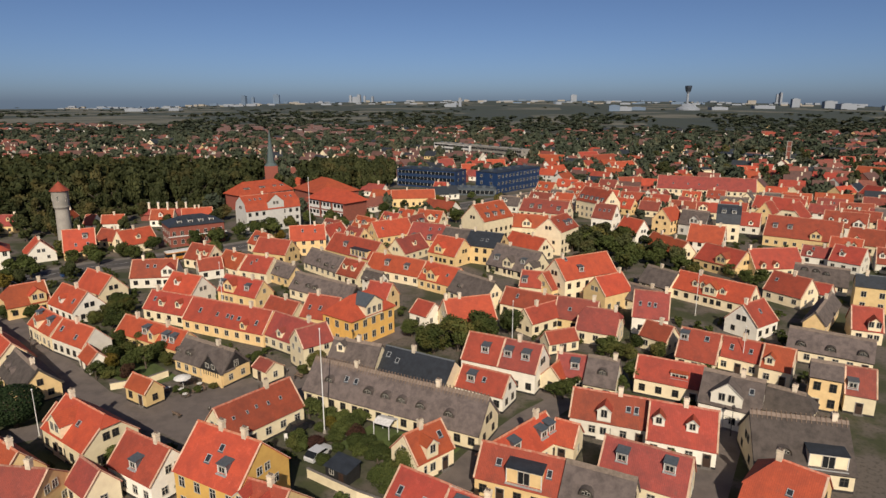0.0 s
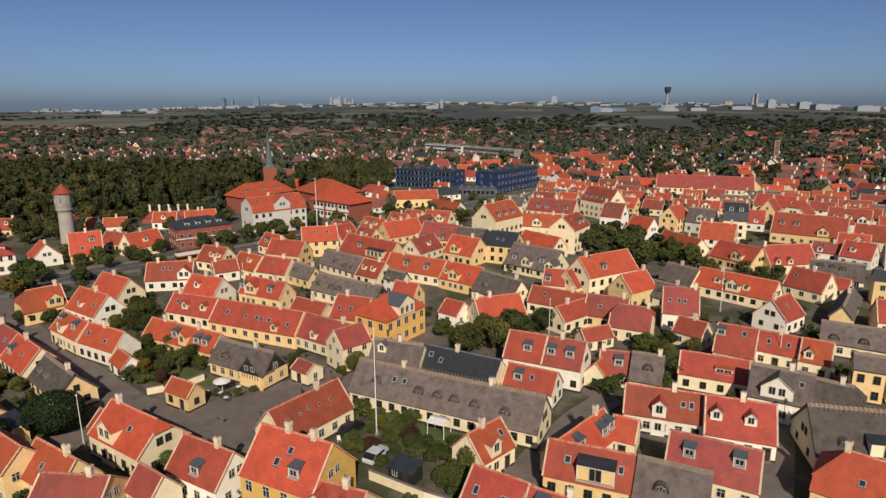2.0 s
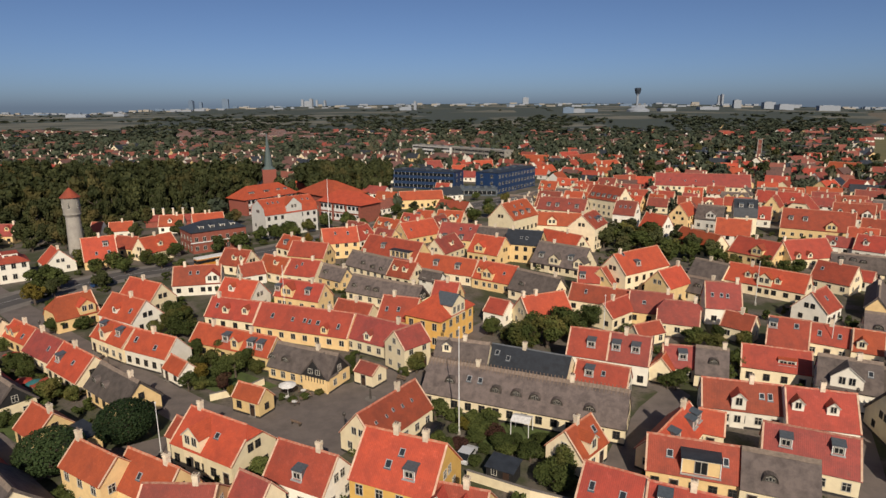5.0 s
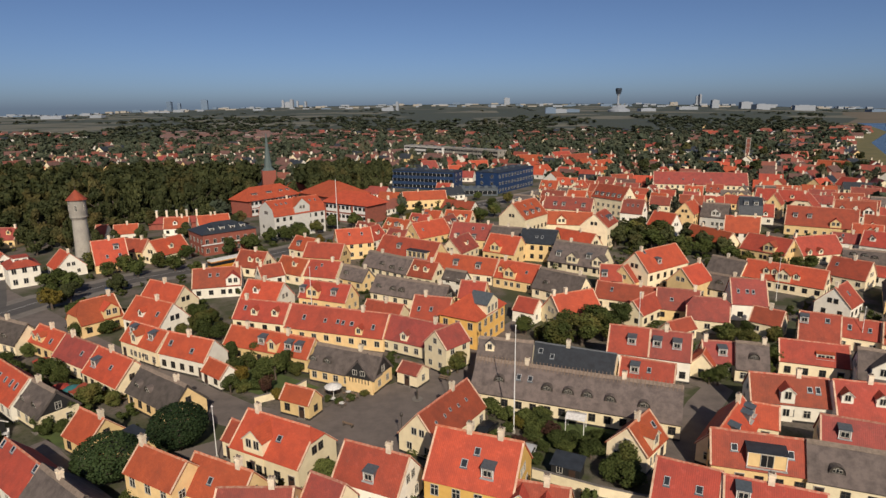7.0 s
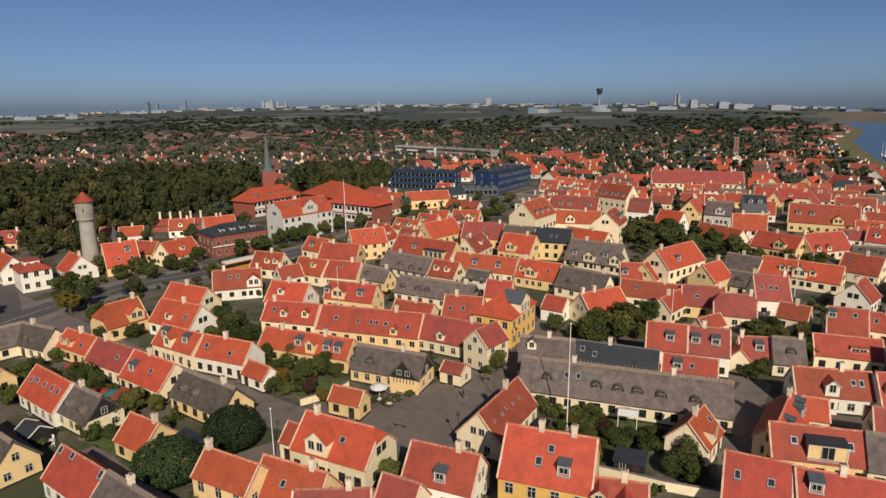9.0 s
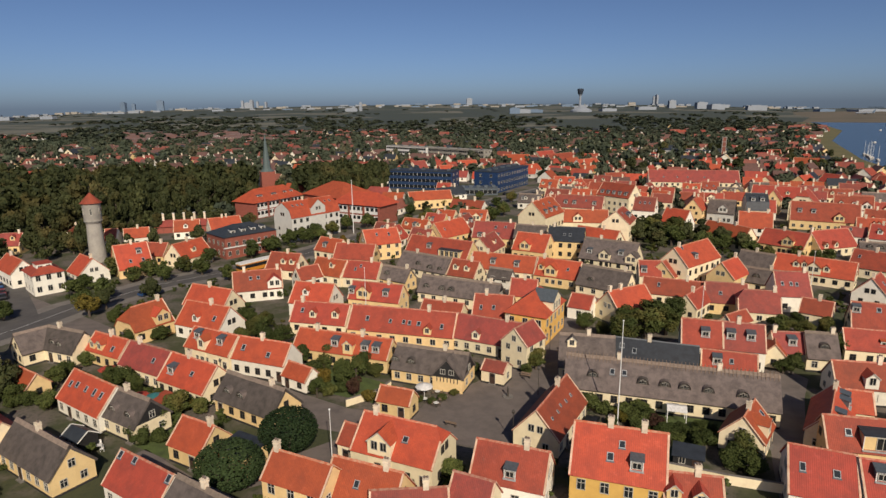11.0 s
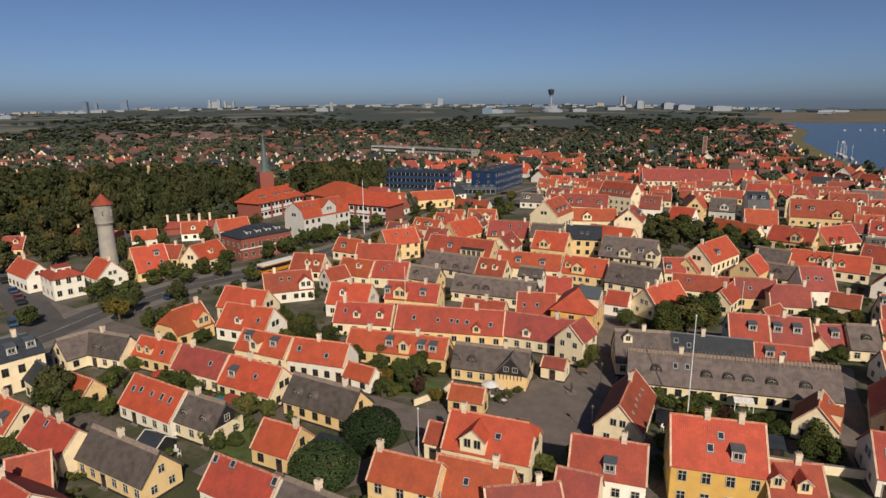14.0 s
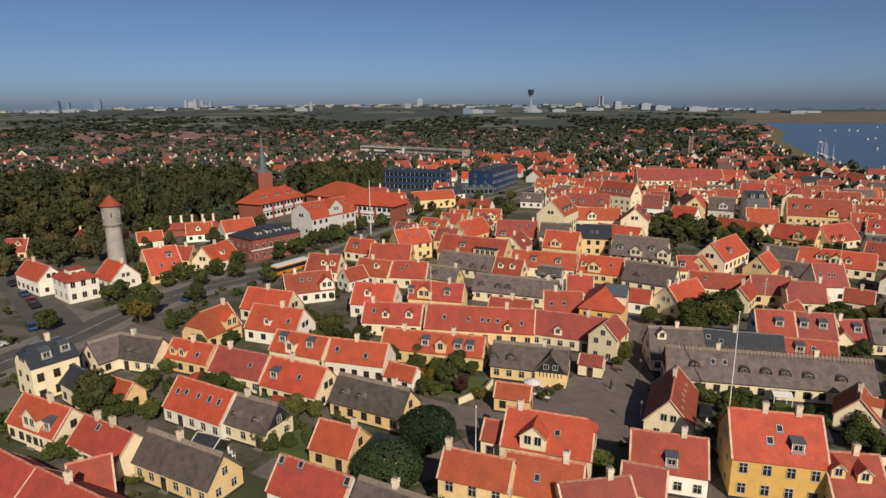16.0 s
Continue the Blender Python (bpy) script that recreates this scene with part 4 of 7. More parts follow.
house(11.4, 149.7, 43, 5.5, 6.7, 3.2, 6.8, "red", "yellow", [])
house(-92.4, 151.6, 13, 11.5, 7.4, 2.9, 6.8, "red", "white", [("s", -1.6, -0.4), ("s", 0.2, -0.4), ("G", 3.9, -0.6), ("c", 4.9, 0), ("c", -3.0, 0)])
house(-125.6, 103.6, -46, 5.4, 4.6, 3.4, 5.7, "slate", "cream", [])
house(7.4, 150.6, -15, 5.5, 6.3, 3.2, 6.4, "red", "cream", [("b", -1.6, -0.61)])
house(69.7, 151.4, -53, 9.3, 7.5, 2.8, 6.8, "red", "cream", [("s", -2.8, -0.41), ("c", 0.6, 0)])
house(77.2, 151.8, -45, 4.3, 4.0, 2.6, 4.8, "red", "white", [])
house(19.3, 152.9, 35, 16.9, 8.2, 5.9, 10.2, "orange", "cream", [("v", -5.4, -0.09), ("b", -2.4, -0.61)])
house(-15.4, 153.7, -36, 11.8, 7.1, 2.8, 6.6, "orange", "yellow", [("g", -4.2, -0.58), ("G", -1.2, -0.48), ("s", 2.9, -0.51)], party=(1, 0))
house(-58.0, 155.5, -37, 9.1, 4.9, 2.8, 5.5, "thatch", "yellow", [("e", -1.7, -0.53)], party=(1, 0))
house(40.6, 156.8, -51, 9.0, 6.8, 2.5, 6.1, "thatch", "cream", [("c", -0.4, 0)], party=(0, 1))
house(-39.6, 157.7, -34, 8.1, 6.8, 2.7, 6.2, "red", "cream", [("g", -1.9, -0.52), ("g", 1.3, -0.52)], party=(1, 0))
house(-66.3, 159.0, -21, 9.8, 6.9, 2.9, 6.4, "red", "cream", [("s", -0.5, -0.31), ("s", -1.8, -0.51)], party=(1, 1))
house(-81.3, 159.1, 36, 6.5, 4.8, 2.8, 5.5, "red", "white", [("c", -2.4, 0)])
house(-28.4, 162.2, -28, 18.2, 6.7, 2.8, 6.4, "orange", "cream", [("b", -2.7, -0.51), ("b", 4, -0.55), ("c", -4.8, 0)], party=(0, 1))
house(82.0, 162.6, -28, 12.1, 6.6, 2.5, 6.2, "thatch", "cream", [("e", -3.7, -0.27), ("e", -1.1, -0.31), ("e", 1.2, -0.4)])
house(-75.0, 162.8, -33, 10.1, 6.6, 2.8, 6.4, "orange", "cream", [("g", 1.1, -0.41), ("c", -0.9, 0)], party=(0, 1))
house(-49.4, 166.0, -40, 16.5, 6.1, 2.6, 6.0, "thatch", "cream", [("e", -1.3, -0.64), ("e", 2.8, -0.8), ("e", 6.3, -0.81)], party=(0, 1))
house(4.4, 170.4, -40, 15.8, 9.5, 2.5, 7.5, "thatch", "cream", [("G", -0.3, -0.59), ("b", -5.2, -0.65), ("b", 3.9, -0.56), ("G", 7.6, -0.49)])
house(-161.4, 172.6, -45, 13.4, 6.3, 4.0, 7.2, "orange", "white", [])
house(-142.9, 173.0, 135, 8.7, 7.8, 2.7, 6.7, "orange", "white", [])
house(75.4, 176.7, 12, 14.6, 8.4, 2.8, 7.5, "red", "cream", [("g", -5, -0.93), ("g", -1.2, -0.97), ("c", -10.1, 0)])
house(-133.5, 178.8, 34, 8.9, 10.2, 2.6, 8.6, "orange", "yellow", [("b", 1.7, -0.34), ("s", -1, -0.72), ("s", 2.3, -0.72), ("c", 0.3, 0)])
house(-69.5, 178.8, -18, 12.1, 7.0, 3.1, 6.8, "red", "yellow", [])
house(63.6, 179.1, -55, 13.4, 9.0, 3.0, 7.0, "red", "yellow", [("c", -0.9, 0), ("G", 2, -0.99)])
house(-44.2, 180.2, -37, 21.6, 8.3, 2.9, 7.5, "red", "yellow", [("D", 5, -0.6), ("b", -3, -0.5), ("c", -4.8, 0)])
house(-15.8, 181.8, -36, 10.7, 8.9, 3.3, 7.8, "orange", "yellow", [("G", -1.1, -0.57)])
house(99.8, 183.3, -45, 8.3, 7.9, 3.0, 7.0, "red", "white", [("s", -1.7, -0.38), ("c", -0.8, 0), ("g", -1.1, -0.57)], party=(1, 0))
house(-4.9, 184.1, -22, 10.8, 9.5, 5.5, 9.0, "slate", "yellow", [("s", -0.5, -0.56), ("s", 1.2, -0.57)])
house(-120.4, 187.3, 59, 11.1, 8.0, 3.0, 7.2, "orange", "cream", [("g", -0.2, -0.58), ("c", -0.2, 0)])
house(-62.8, 189.2, 20, 11.1, 7.6, 5.0, 9.0, "orange", "yellow", [("s", -1.5, -0.37), ("s", 2.4, -0.41)])
house(93.9, 189.5, -36, 7.7, 5.2, 2.7, 5.4, "dark", "white", [("s", -0.9, -0.29), ("g", -1.5, -0.77)], party=(0, 1))
house(50.9, 190.5, -66, 16.1, 8.7, 2.7, 7.3, "orange", "cream", [("G", -0.4, -0.55), ("c", -3.8, 0), ("c", 2.5, 0)])
house(-131.1, 191.3, -15, 8.4, 6.3, 2.8, 6.1, "red", "yellow", [])
house(8.0, 192.6, -49, 15.3, 7.1, 3.0, 6.6, "orange", "cream", [("c", 2, 0)])
house(-13.9, 193.3, -26, 9.9, 9.0, 4.5, 8.0, "thatch", "cream", [("c", 0.4, 0)])
house(17.6, 200.2, 59, 13.0, 9.0, 7.6, 11.6, "red", "cream", [("s", -2.5, -0.3), ("b", 0.5, -0.6), ("b", 3.4, -0.6), ("c", -5.8, 0), ("c", 5.6, 0)])
house(-24.2, 203.4, -21, 13.9, 10.0, 3.0, 7.5, "dark", "yellow", [("b", -4.3, -1.1), ("b", 1.6, -1.14), ("s", 0.6, -0.35), ("s", 3.9, -0.31)])
house(117.3, 206.0, -37, 10.6, 8.5, 3.2, 7.7, "red", "cream", [("g", -2.5, -0.72), ("c", -1.6, 0)])
house(-39.5, 209.2, 42, 14.8, 8.3, 2.8, 7.4, "orange", "yellow", [("s", -4.2, -0.5), ("c", 0.3, 0)])
house(-184.6, 210.5, 4, 7.8, 7.0, 3.0, 6.5, "dark", "yellow", [("g", 1.6, -0.46)])
house(64.2, 197.6, -27, 10.4, 8.0, 5.0, 9.7, "orange", "white", [("c", -2.2, 0), ("c", 3.6, 0)])
house(70.4, 230.0, -38, 9.6, 7.0, 4.2, 8.8, "thatch", "grey", [("G", 0.8, -0.6)])
house(-154.2, 214.9, 5, 4.1, 6.7, 2.9, 6.3, "red", "white", [], party=(0, 1))
house(-147.0, 216.8, 21, 8.0, 5.8, 3.2, 6.0, "orange", "white", [("c", 0.5, 0)], party=(1, 0))
house(-170.8, 222.5, 104, 13.9, 4.6, 3.0, 5.5, "orange", "white", [])
house(100.6, 213.4, -32, 22.0, 11.5, 3.6, 9.6, "red", "yellow", [("b", -8, -0.5), ("b", -3.6, -0.5), ("G", 4.4, -0.6), ("c", 9.8, 0)])
house(-133.6, 228.2, 12, 8.7, 6.4, 2.8, 6.3, "orange", "white", [("g", -0.3, -0.57), ("c", 1.9, 0)])
house(-5.5, 215.0, 51, 16.0, 10.4, 8.0, 13.2, "orange", "cream", [("b", -4.6, -0.7), ("b", -0.6, -0.7), ("b", 3.6, -0.7), ("s", -2.0, -0.3), ("s", 2.6, -0.3), ("c", -7.2, 0), ("c", -3.0, 0), ("c", 7.0, 0)])
house(45.0, 214.6, -58, 9.6, 7.0, 3.8, 8.4, "orange", "white", [("c", -3.0, 0)])
house(-121.2, 231.3, 29, 11.4, 7.2, 3.0, 6.6, "orange", "white", [("c", -0.7, 0), ("c", 0.8, 0)])
house(104.6, 230.6, 47, 10.0, 9.2, 7.2, 12.2, "red", "cream", [("c", -1.5, 0)], hips=(0.45, 0))
house(11.5, 219.0, -14, 17.0, 6.6, 4.2, 8.2, "orange", "cream", [("G", -2.4, -0.6), ("c", 3, 0)])
house(92.1, 235.7, -26, 6.8, 7.7, 3.1, 7.4, "red", "white", [("c", -0.5, 0), ("g", 0.5, -0.83)])
house(79.3, 222.6, -20, 7.6, 9.0, 6.6, 12.3, "slate", "cream", [("b", -1.6, -0.62), ("b", 1.6, -0.62), ("c", 3.4, 0)], gambrel=True)
house(-89.8, 226.0, 45, 21.5, 10.4, 8.4, 13.4, "orange", "grey", [("G", 0.9, -0.78), ("s", -8, -0.45), ("s", -6, -0.45), ("s", -4, -0.45), ("s", 6.2, -0.45), ("s", 8.4, -0.45), ("c", -2, 0)], gambrel=True)
house(61.6, 233.8, 50, 11.0, 7.0, 5.2, 9.4, "orange", "yellow", [("c", 2.5, 0)])
house(37.4, 225.6, -34, 8.0, 7.4, 6.8, 11.4, "dark", "white", [("s", -1.8, -0.45), ("s", 0, -0.45), ("s", 1.8, -0.45), ("c", -3.4, 0)])
house(118.0, 221.5, -34, 13.0, 7.6, 5.8, 10.6, "red", "white", [("g", -4, -0.6), ("g", 0.2, -0.6), ("G", 4.2, -0.6), ("c", -1.6, 0)])
house(102.6, 247.4, 52, 8.6, 6.0, 5.8, 10.0, "red", "yellow", [])
house(114.6, 264.4, -40, 19.3, 8.0, 4.5, 9.0, "red", "cream", [("c", -7, 0), ("c", 0.5, 0), ("g", 5, -0.6)])
house(17.0, 243.0, -28, 19.5, 8.0, 5.6, 10.0, "dark", "cream", [("b", -5, -0.6), ("b", -1.5, -0.6), ("s", 3, -0.42), ("b", 6.4, -0.6), ("c", -8.8, 0), ("c", 1.6, 0)])
house(-41.8, 282.6, 12, 20.2, 7.5, 4.2, 7.6, "orange", "yellow", [("c", -2.8, 0)])
house(39.5, 259.5, -56, 16.6, 9.0, 7.2, 12.4, "red", "cream", [("b", -6, -0.72), ("b", -3, -0.72), ("b", 0, -0.72), ("b", 3, -0.72), ("b", 6, -0.72), ("c", 5.5, 0)])
house(171.3, 285.0, -66, 12.4, 8.0, 3.0, 7.0, "dark", "white", [("g", -1.3, -0.31)])
house(204.8, 306.4, -70, 10.4, 8.0, 3.0, 7.0, "red", "white", [])
house(183.3, 320.5, -75, 10.5, 8.0, 3.0, 7.0, "red", "white", [])
house(100.5, 315.5, -17, 45.0, 12.0, 5.5, 11.2, "dark", "cream", [("s", -15, -0.6), ("s", -8, -0.6), ("s", -3, -0.6), ("s", 5.3, -0.6), ("c", -18, 0), ("c", 2, 0), ("c", 17, 0)])
house(70.2, 348.1, 14, 14.0, 8.0, 3.0, 7.0, "red", "white", [])
house(149.4, 405.9, -14, 8.6, 8.0, 3.5, 7.5, "orange", "cream", [])
house(-57.4, 410.4, 17, 7.6, 9.0, 3.2, 7.5, "red", "cream", [])
house(-22.9, 411.6, 12, 9.3, 8.0, 3.2, 7.0, "orange", "yellow", [])
house(235.8, 415.5, -47, 18.8, 9.0, 3.2, 7.0, "orange", "yellow", [])
house(222.3, 434.0, -31, 17.7, 8.0, 3.5, 6.0, "dark", "white", [])
house(-40.8, 437.2, 32, 12.5, 9.0, 3.0, 8.0, "dark", "white", [])
house(82.5, 440.6, 31, 21.1, 8.0, 3.2, 7.0, "orange", "white", [])
house(-5.0, 441.3, 6, 13.6, 9.0, 3.2, 7.5, "orange", "cream", [])
house(36.2, 467.2, -14, 19.6, 14.0, 5.0, 9.0, "orange", "brick", [])
house(74.2, 483.1, 36, 30.9, 10.0, 4.0, 8.0, "red", "brick", [])
house(259.9, 495.6, -15, 11.9, 8.0, 3.2, 7.0, "red", "cream", [])
house(68.6, 510.1, 30, 18.7, 9.0, 4.0, 8.0, "red", "cream", [])
house(-361.1, 630.1, 70, 29.8, 10.0, 5.0, 9.0, "slate", "cream", [])
house(417.0, 694.1, -49, 26.9, 8.0, 3.2, 7.0, "red", "white", [])
house(366.7, 881.4, -19, 21.4, 9.0, 3.2, 7.0, "red", "cream", [])
# ---- end of houses ----
# ---- landmarks ----
hip_block("town_house", [(-37, 116), (-29.6, 112.1), (-23, 122.4)], 6.0, 9.6, ROOF["orange"], WALL["ochre"], "tall yellow town house with orange hipped roof and grey gable front", "house", 2)
villa = hip_block("villa", [(-157, 163), (-149, 157.8), (-143.7, 162.5)], 5.5, 7.8, ROOF["red"], WALL["white"], "white two-storey villa with red hipped roof", "house", 2)
hall = hip_block("brick_hall", [(-117.5, 202.2), (-110.5, 191.5), (-97, 203)], 7.0, 9.6, ROOF["slate"], WALL["brick"], "red brick hall with black hipped roof", "house", 2)
school = hip_block("school", [(-56.8, 251.2), (-83, 254.8), (-63.7, 241.5)], 7.6, 12.0, ROOF["orange"], WALL["brick"], "brick school building with white panels and large orange hipped roof", "school", 0, 1.0)

s = Shape()
s.box(-1.9, -2.6, 5.6, 1.5, 1.0, 7.7, WALL["white"])
dormer = part("dormer", s, villa, "white dormer with two windows")
s = Shape()
s.box(-2.1, -2.85, 7.7, 1.7, 1.2, 7.85, ROOF["red"])
part("dormer_roof", s, dormer)
for k in (-1.1, 0.7):
    window(dormer, pose(k, -2.6, 6.1), 1.0, 1.2, False, False)
for k in (-5.2, -1.7, 1.7, 5.2):
    box_dormer(hall, k, -4.7, 7.45, 2.0, 1.4, 1.15, TRIM, -1, 1, ROOF["slate"])
s = Shape()
s.box(-9.6, -6.72, 3.45, 9.6, -6.5, 3.75, PANEL)
part("string_course", s, hall, "pale stone string course")
s = Shape()
s.box(-1.3, -6.95, 0, 1.3, -6.4, 3.2, WALL["brick"])
s.box(-0.7, -6.99, 0, 0.7, -6.9, 2.5, DOOR)
part("porch", s, hall, "brick porch with dark door")


def panel_front(h, length, hw, storeys, rise):
    """White panels with window strips between brick piers along the front of a school wing."""
    for k in range(storeys):
        s = Shape()
        s.box(-length / 2 + 0.4, -hw - 0.12, 0.35 + rise * k, length / 2 - 0.4, -hw + 0.1, 3.3 + rise * k, PANEL)
        n = int(length / 2.2)
        for q in range(n):
            x = -length / 2 + 0.4 + (length - 0.8) * (q + 0.5) / n
            s.box(x - 0.75, -hw - 0.16, 1.6 + rise * k, x + 0.75, -hw - 0.05, 3.0 + rise * k, GLASS)
        part("window_band", s, h, "white panelled window band")
    n = max(2, int(length / 6.5))
    for q in range(n + 1):
        x = -length / 2 + 0.5 + (length - 1.0) * q / n
        s = Shape()
        s.box(x - 0.45, -hw - 0.4, 0, x + 0.45, -hw + 0.1, rise * storeys, WALL["brick"])
        part("pier", s, h, "red brick pier")


panel_front(school, 23.4, 5.95, 2, 3.6)
wing = hip_block("school_wing", [(-126.2, 268.2), (-116.5, 261.2), (-100, 284)], 7.0, 12.0, ROOF["orange"], WALL["brick"], "long two-storey school wing with white panels and orange roof", "school", 0, 0.9)
panel_front(wing, 27.5, 6.0, 2, 3.4)
for k in (-9.0, -1.0, 5.5, 9.5):
    box_dormer(wing, k, -4.1, 8.6, 2.4, 2.6 if k < 0 else 1.5, 1.0, ZINC, -1, 2 if k < 0 else 1, ZINC)
hip_block("school_hall", [(-100, 283), (-81, 266), (-67, 280)], 7.5, 13.0, ROOF["orange"], WALL["brick"], "brick school hall with broad orange hipped roof", "school", 1, 0.9)

front = thing("front_gable", pose(-26.3, 117.2, 0, 0, 0, 57), "grey and cream gabled centrepiece on the yellow town house", "gable front")
s = Shape()
s.box(-2.4, -0.25, 5.5, 2.4, 3.0, 8.2, WALL["cream"])
s.face([(-2.4, -0.25, 8.2), (2.4, -0.25, 8.2), (0, -0.25, 9.8)], WALL["cream"])
part("wall", s, front)
s = Shape()
for k in (-1, 1):
    q = [(0, -0.5, 9.95), (k * 2.7, -0.5, 8.1), (k * 2.7, 3.6, 8.1), (0, 4.2, 9.95)]
    s.slab(q[::-1] if k < 0 else q, 0.12, ZINC)
part("roof", s, front, "blue-grey zinc roof")
for k in (-1.5, 0, 1.5):
    window(front, pose(k, -0.25, 6.3), 0.9, 1.4, False, False)

# long low house with a row of tall white chimneys, at the edge of the wood
workshop = thing("long_house", pose(-138.5, 240.5, 0, 0, 0, 10), "long low red-roofed house with a row of tall white chimneys", "house")
s = Shape()
s.box(-10, -3, 0, 10, 3, 2.6, WALL["brick"])
part("wall", s, workshop)
s = Shape()
for k in (-1, 1):
    q = [(-10.3, 0, 4.6), (10.3, 0, 4.6), (10.3, k * 3.4, 2.4), (-10.3, k * 3.4, 2.4)]
    s.slab(q[::-1] if k < 0 else q, 0.15, ROOF["dark"])
part("roof", s, workshop, "dark red tiled roof")
for k in range(5):
    s = Shape()
    s.box(-0.38, -0.3, 0, 0.38, 0.3, 3.2, STONE)
    s.box(-0.44, -0.36, 3.2, 0.44, 0.36, 3.35, PANEL)
    part("chimney", s, workshop, "tall white chimney", pose(-7.4 + 3.7 * k, 0, 3.8))

# water tower
tower = thing("water_tower", pose(-150, 194.5, 0), "round concrete water tower with red conical cap", "water tower")
s = Shape()
s.lathe([(2.5, 0), (2.1, 12.0), (2.45, 12.6)], CONCRETE, 24)
part("shaft", s, tower)
s = Shape()
s.lathe([(2.5, 12.6), (2.62, 12.9), (2.52, 13.2), (2.58, 18.0), (2.75, 18.3)], CONCRETE, 24)
part("tank", s, tower)
s = Shape()
s.lathe([(3.1, 18.3), (1.75, 19.7), (0.15, 21.4)], ROOF["red"], 16)
part("cap", s, tower, "red tiled conical cap")
s = Shape()
s.lathe([(0.07, 21.3), (0.04, 23.4)], DARK_FRAME, 6)
part("mast", s, tower, "thin dark mast")
for k in range(6):
    window(tower, pose(2.54 * math.sin(k * math.pi / 3 + 0.3), -2.54 * math.cos(k * math.pi / 3 + 0.3), 14.9, 0, 0, k * 60 + 17), 0.6, 1.9, False, False)

# church
church = thing("church", pose(-120.2, 311, 0, 0, 0, 20), "brick church with slender green copper spire", "church")
s = Shape()
s.box(-3.3, -3.3, 0, 3.3, 3.3, 15.2, WALL["brick"])
part("tower", s, church)
s = Shape()
s.lathe([(3.4, 15.2), (2.0, 16.6), (0.10, 33.5)], COPPER, 8)
part("spire", s, church, "pale green copper spire")
s = Shape()
s.box(-4.5, 3.3, 0, 4.5, 24, 7, WALL["brick"])
s.face([(-4.5, 24, 7), (4.5, 24, 7), (0, 24, 11.5)][::-1], WALL["brick"])
part("nave", s, church)
s = Shape()
for k in (-1, 1):
    q = [(0, 3.3, 11.6), (k * 4.9, 3.3, 6.7), (k * 4.9, 24.3, 6.7), (0, 24.3, 11.6)]
    s.slab(q[::-1] if k < 0 else q, 0.15, ROOF["slate"])
part("nave_roof", s, church, "grey slate nave roof")


def slab_block(name, a, b, depth, high, wall, label, category, storeys, glass_rows, lid=None):
    """A flat-roofed block whose front runs from a to b in plan."""
    a, b = Vector((*a, 0)), Vector((*b, 0))
    v = b - a
    n = Vector((-v.y, v.x, 0)).normalized()
    m = pose(*(a + v / 2 + n * depth / 2), 0, 0, math.degrees(math.atan2(v.y, v.x)))
    h = thing(name, m, label, category)
    hl, hw = v.length / 2, depth / 2
    s = Shape()
    s.box(-hl, -hw, 0, hl, hw, high, wall)
    part("wall", s, h)
    s = Shape()
    s.box(-hl - 0.15, -hw - 0.15, high, hl + 0.15, hw + 0.15, high + 0.35, lid or CONCRETE)
    for k in range(5):
        x = -hl + hl * 2 * (k + 0.5) / 5
        s.box(x - 0.9, -1, high + 0.35, x + 0.9, 1, high + 1.2, ZINC)
    part("flat_roof", s, h)
    for st in range(storeys):
        z = 0.9 + st * high / storeys
        if glass_rows:
            s = Shape()
            s.box(-hl + 0.6, -hw - 0.06, z, hl - 0.6, -hw + 0.1, z + high / storeys * 0.5, GLASS)
            n = int(hl * 2 / 2.4)
            for k in range(n):
                x = -hl + 0.6 + (hl * 2 - 1.2) * k / n
                s.box(x, -hw - 0.1, z, x + 0.12, -hw + 0.1, z + high / storeys * 0.5, PANEL)
            part("window_band", s, h)
        else:
            n = int(hl * 2 / 3.4)
            for k in range(n):
                window(h, pose(-hl + hl * 2 * (k + 0.5) / n, -hw, z, 0, 0, 0), 1.4, 1.6, False, False)
        for sx in (-1, 1):
            for y in (-hw * 0.45, hw * 0.45):
                window(h, pose(sx * hl, y, z, 0, 0, 90 * sx), 1.4, 1.6, False, False)
    return h


slab_block("office_block", (-61, 353), (-26, 337.5), 13, 10, BLUE, "dark blue clad office block with window bands", "office block", 3, True, ROOF["slate"])
slab_block("office_block", (-3, 323), (21, 357), 14, 11, BLUE, "dark blue clad block with rows of white windows", "office block", 3, False, ROOF["slate"])
slab_block("low_pavilion", (-24, 318), (-4, 316), 9, 3.6, ZINC, "low glazed grey pavilion beside the blue blocks", "pavilion", 1, True, ZINC)
slab_block("apartment_block", (-64, 580), (-29, 542), 11, 10, PANEL, "long white apartment block with balconies", "apartment block", 3, True)
slab_block("apartment_block", (-27, 541), (15, 495), 11, 10, CONCRETE, "long sand-coloured apartment block with balconies", "apartment block", 3, True)
slab_block("flat_roofed_hall", (165, 551), (198, 498), 16, 6, PANEL, "low white hall with dark flat roof", "hall", 1, True, ROOF["slate"])

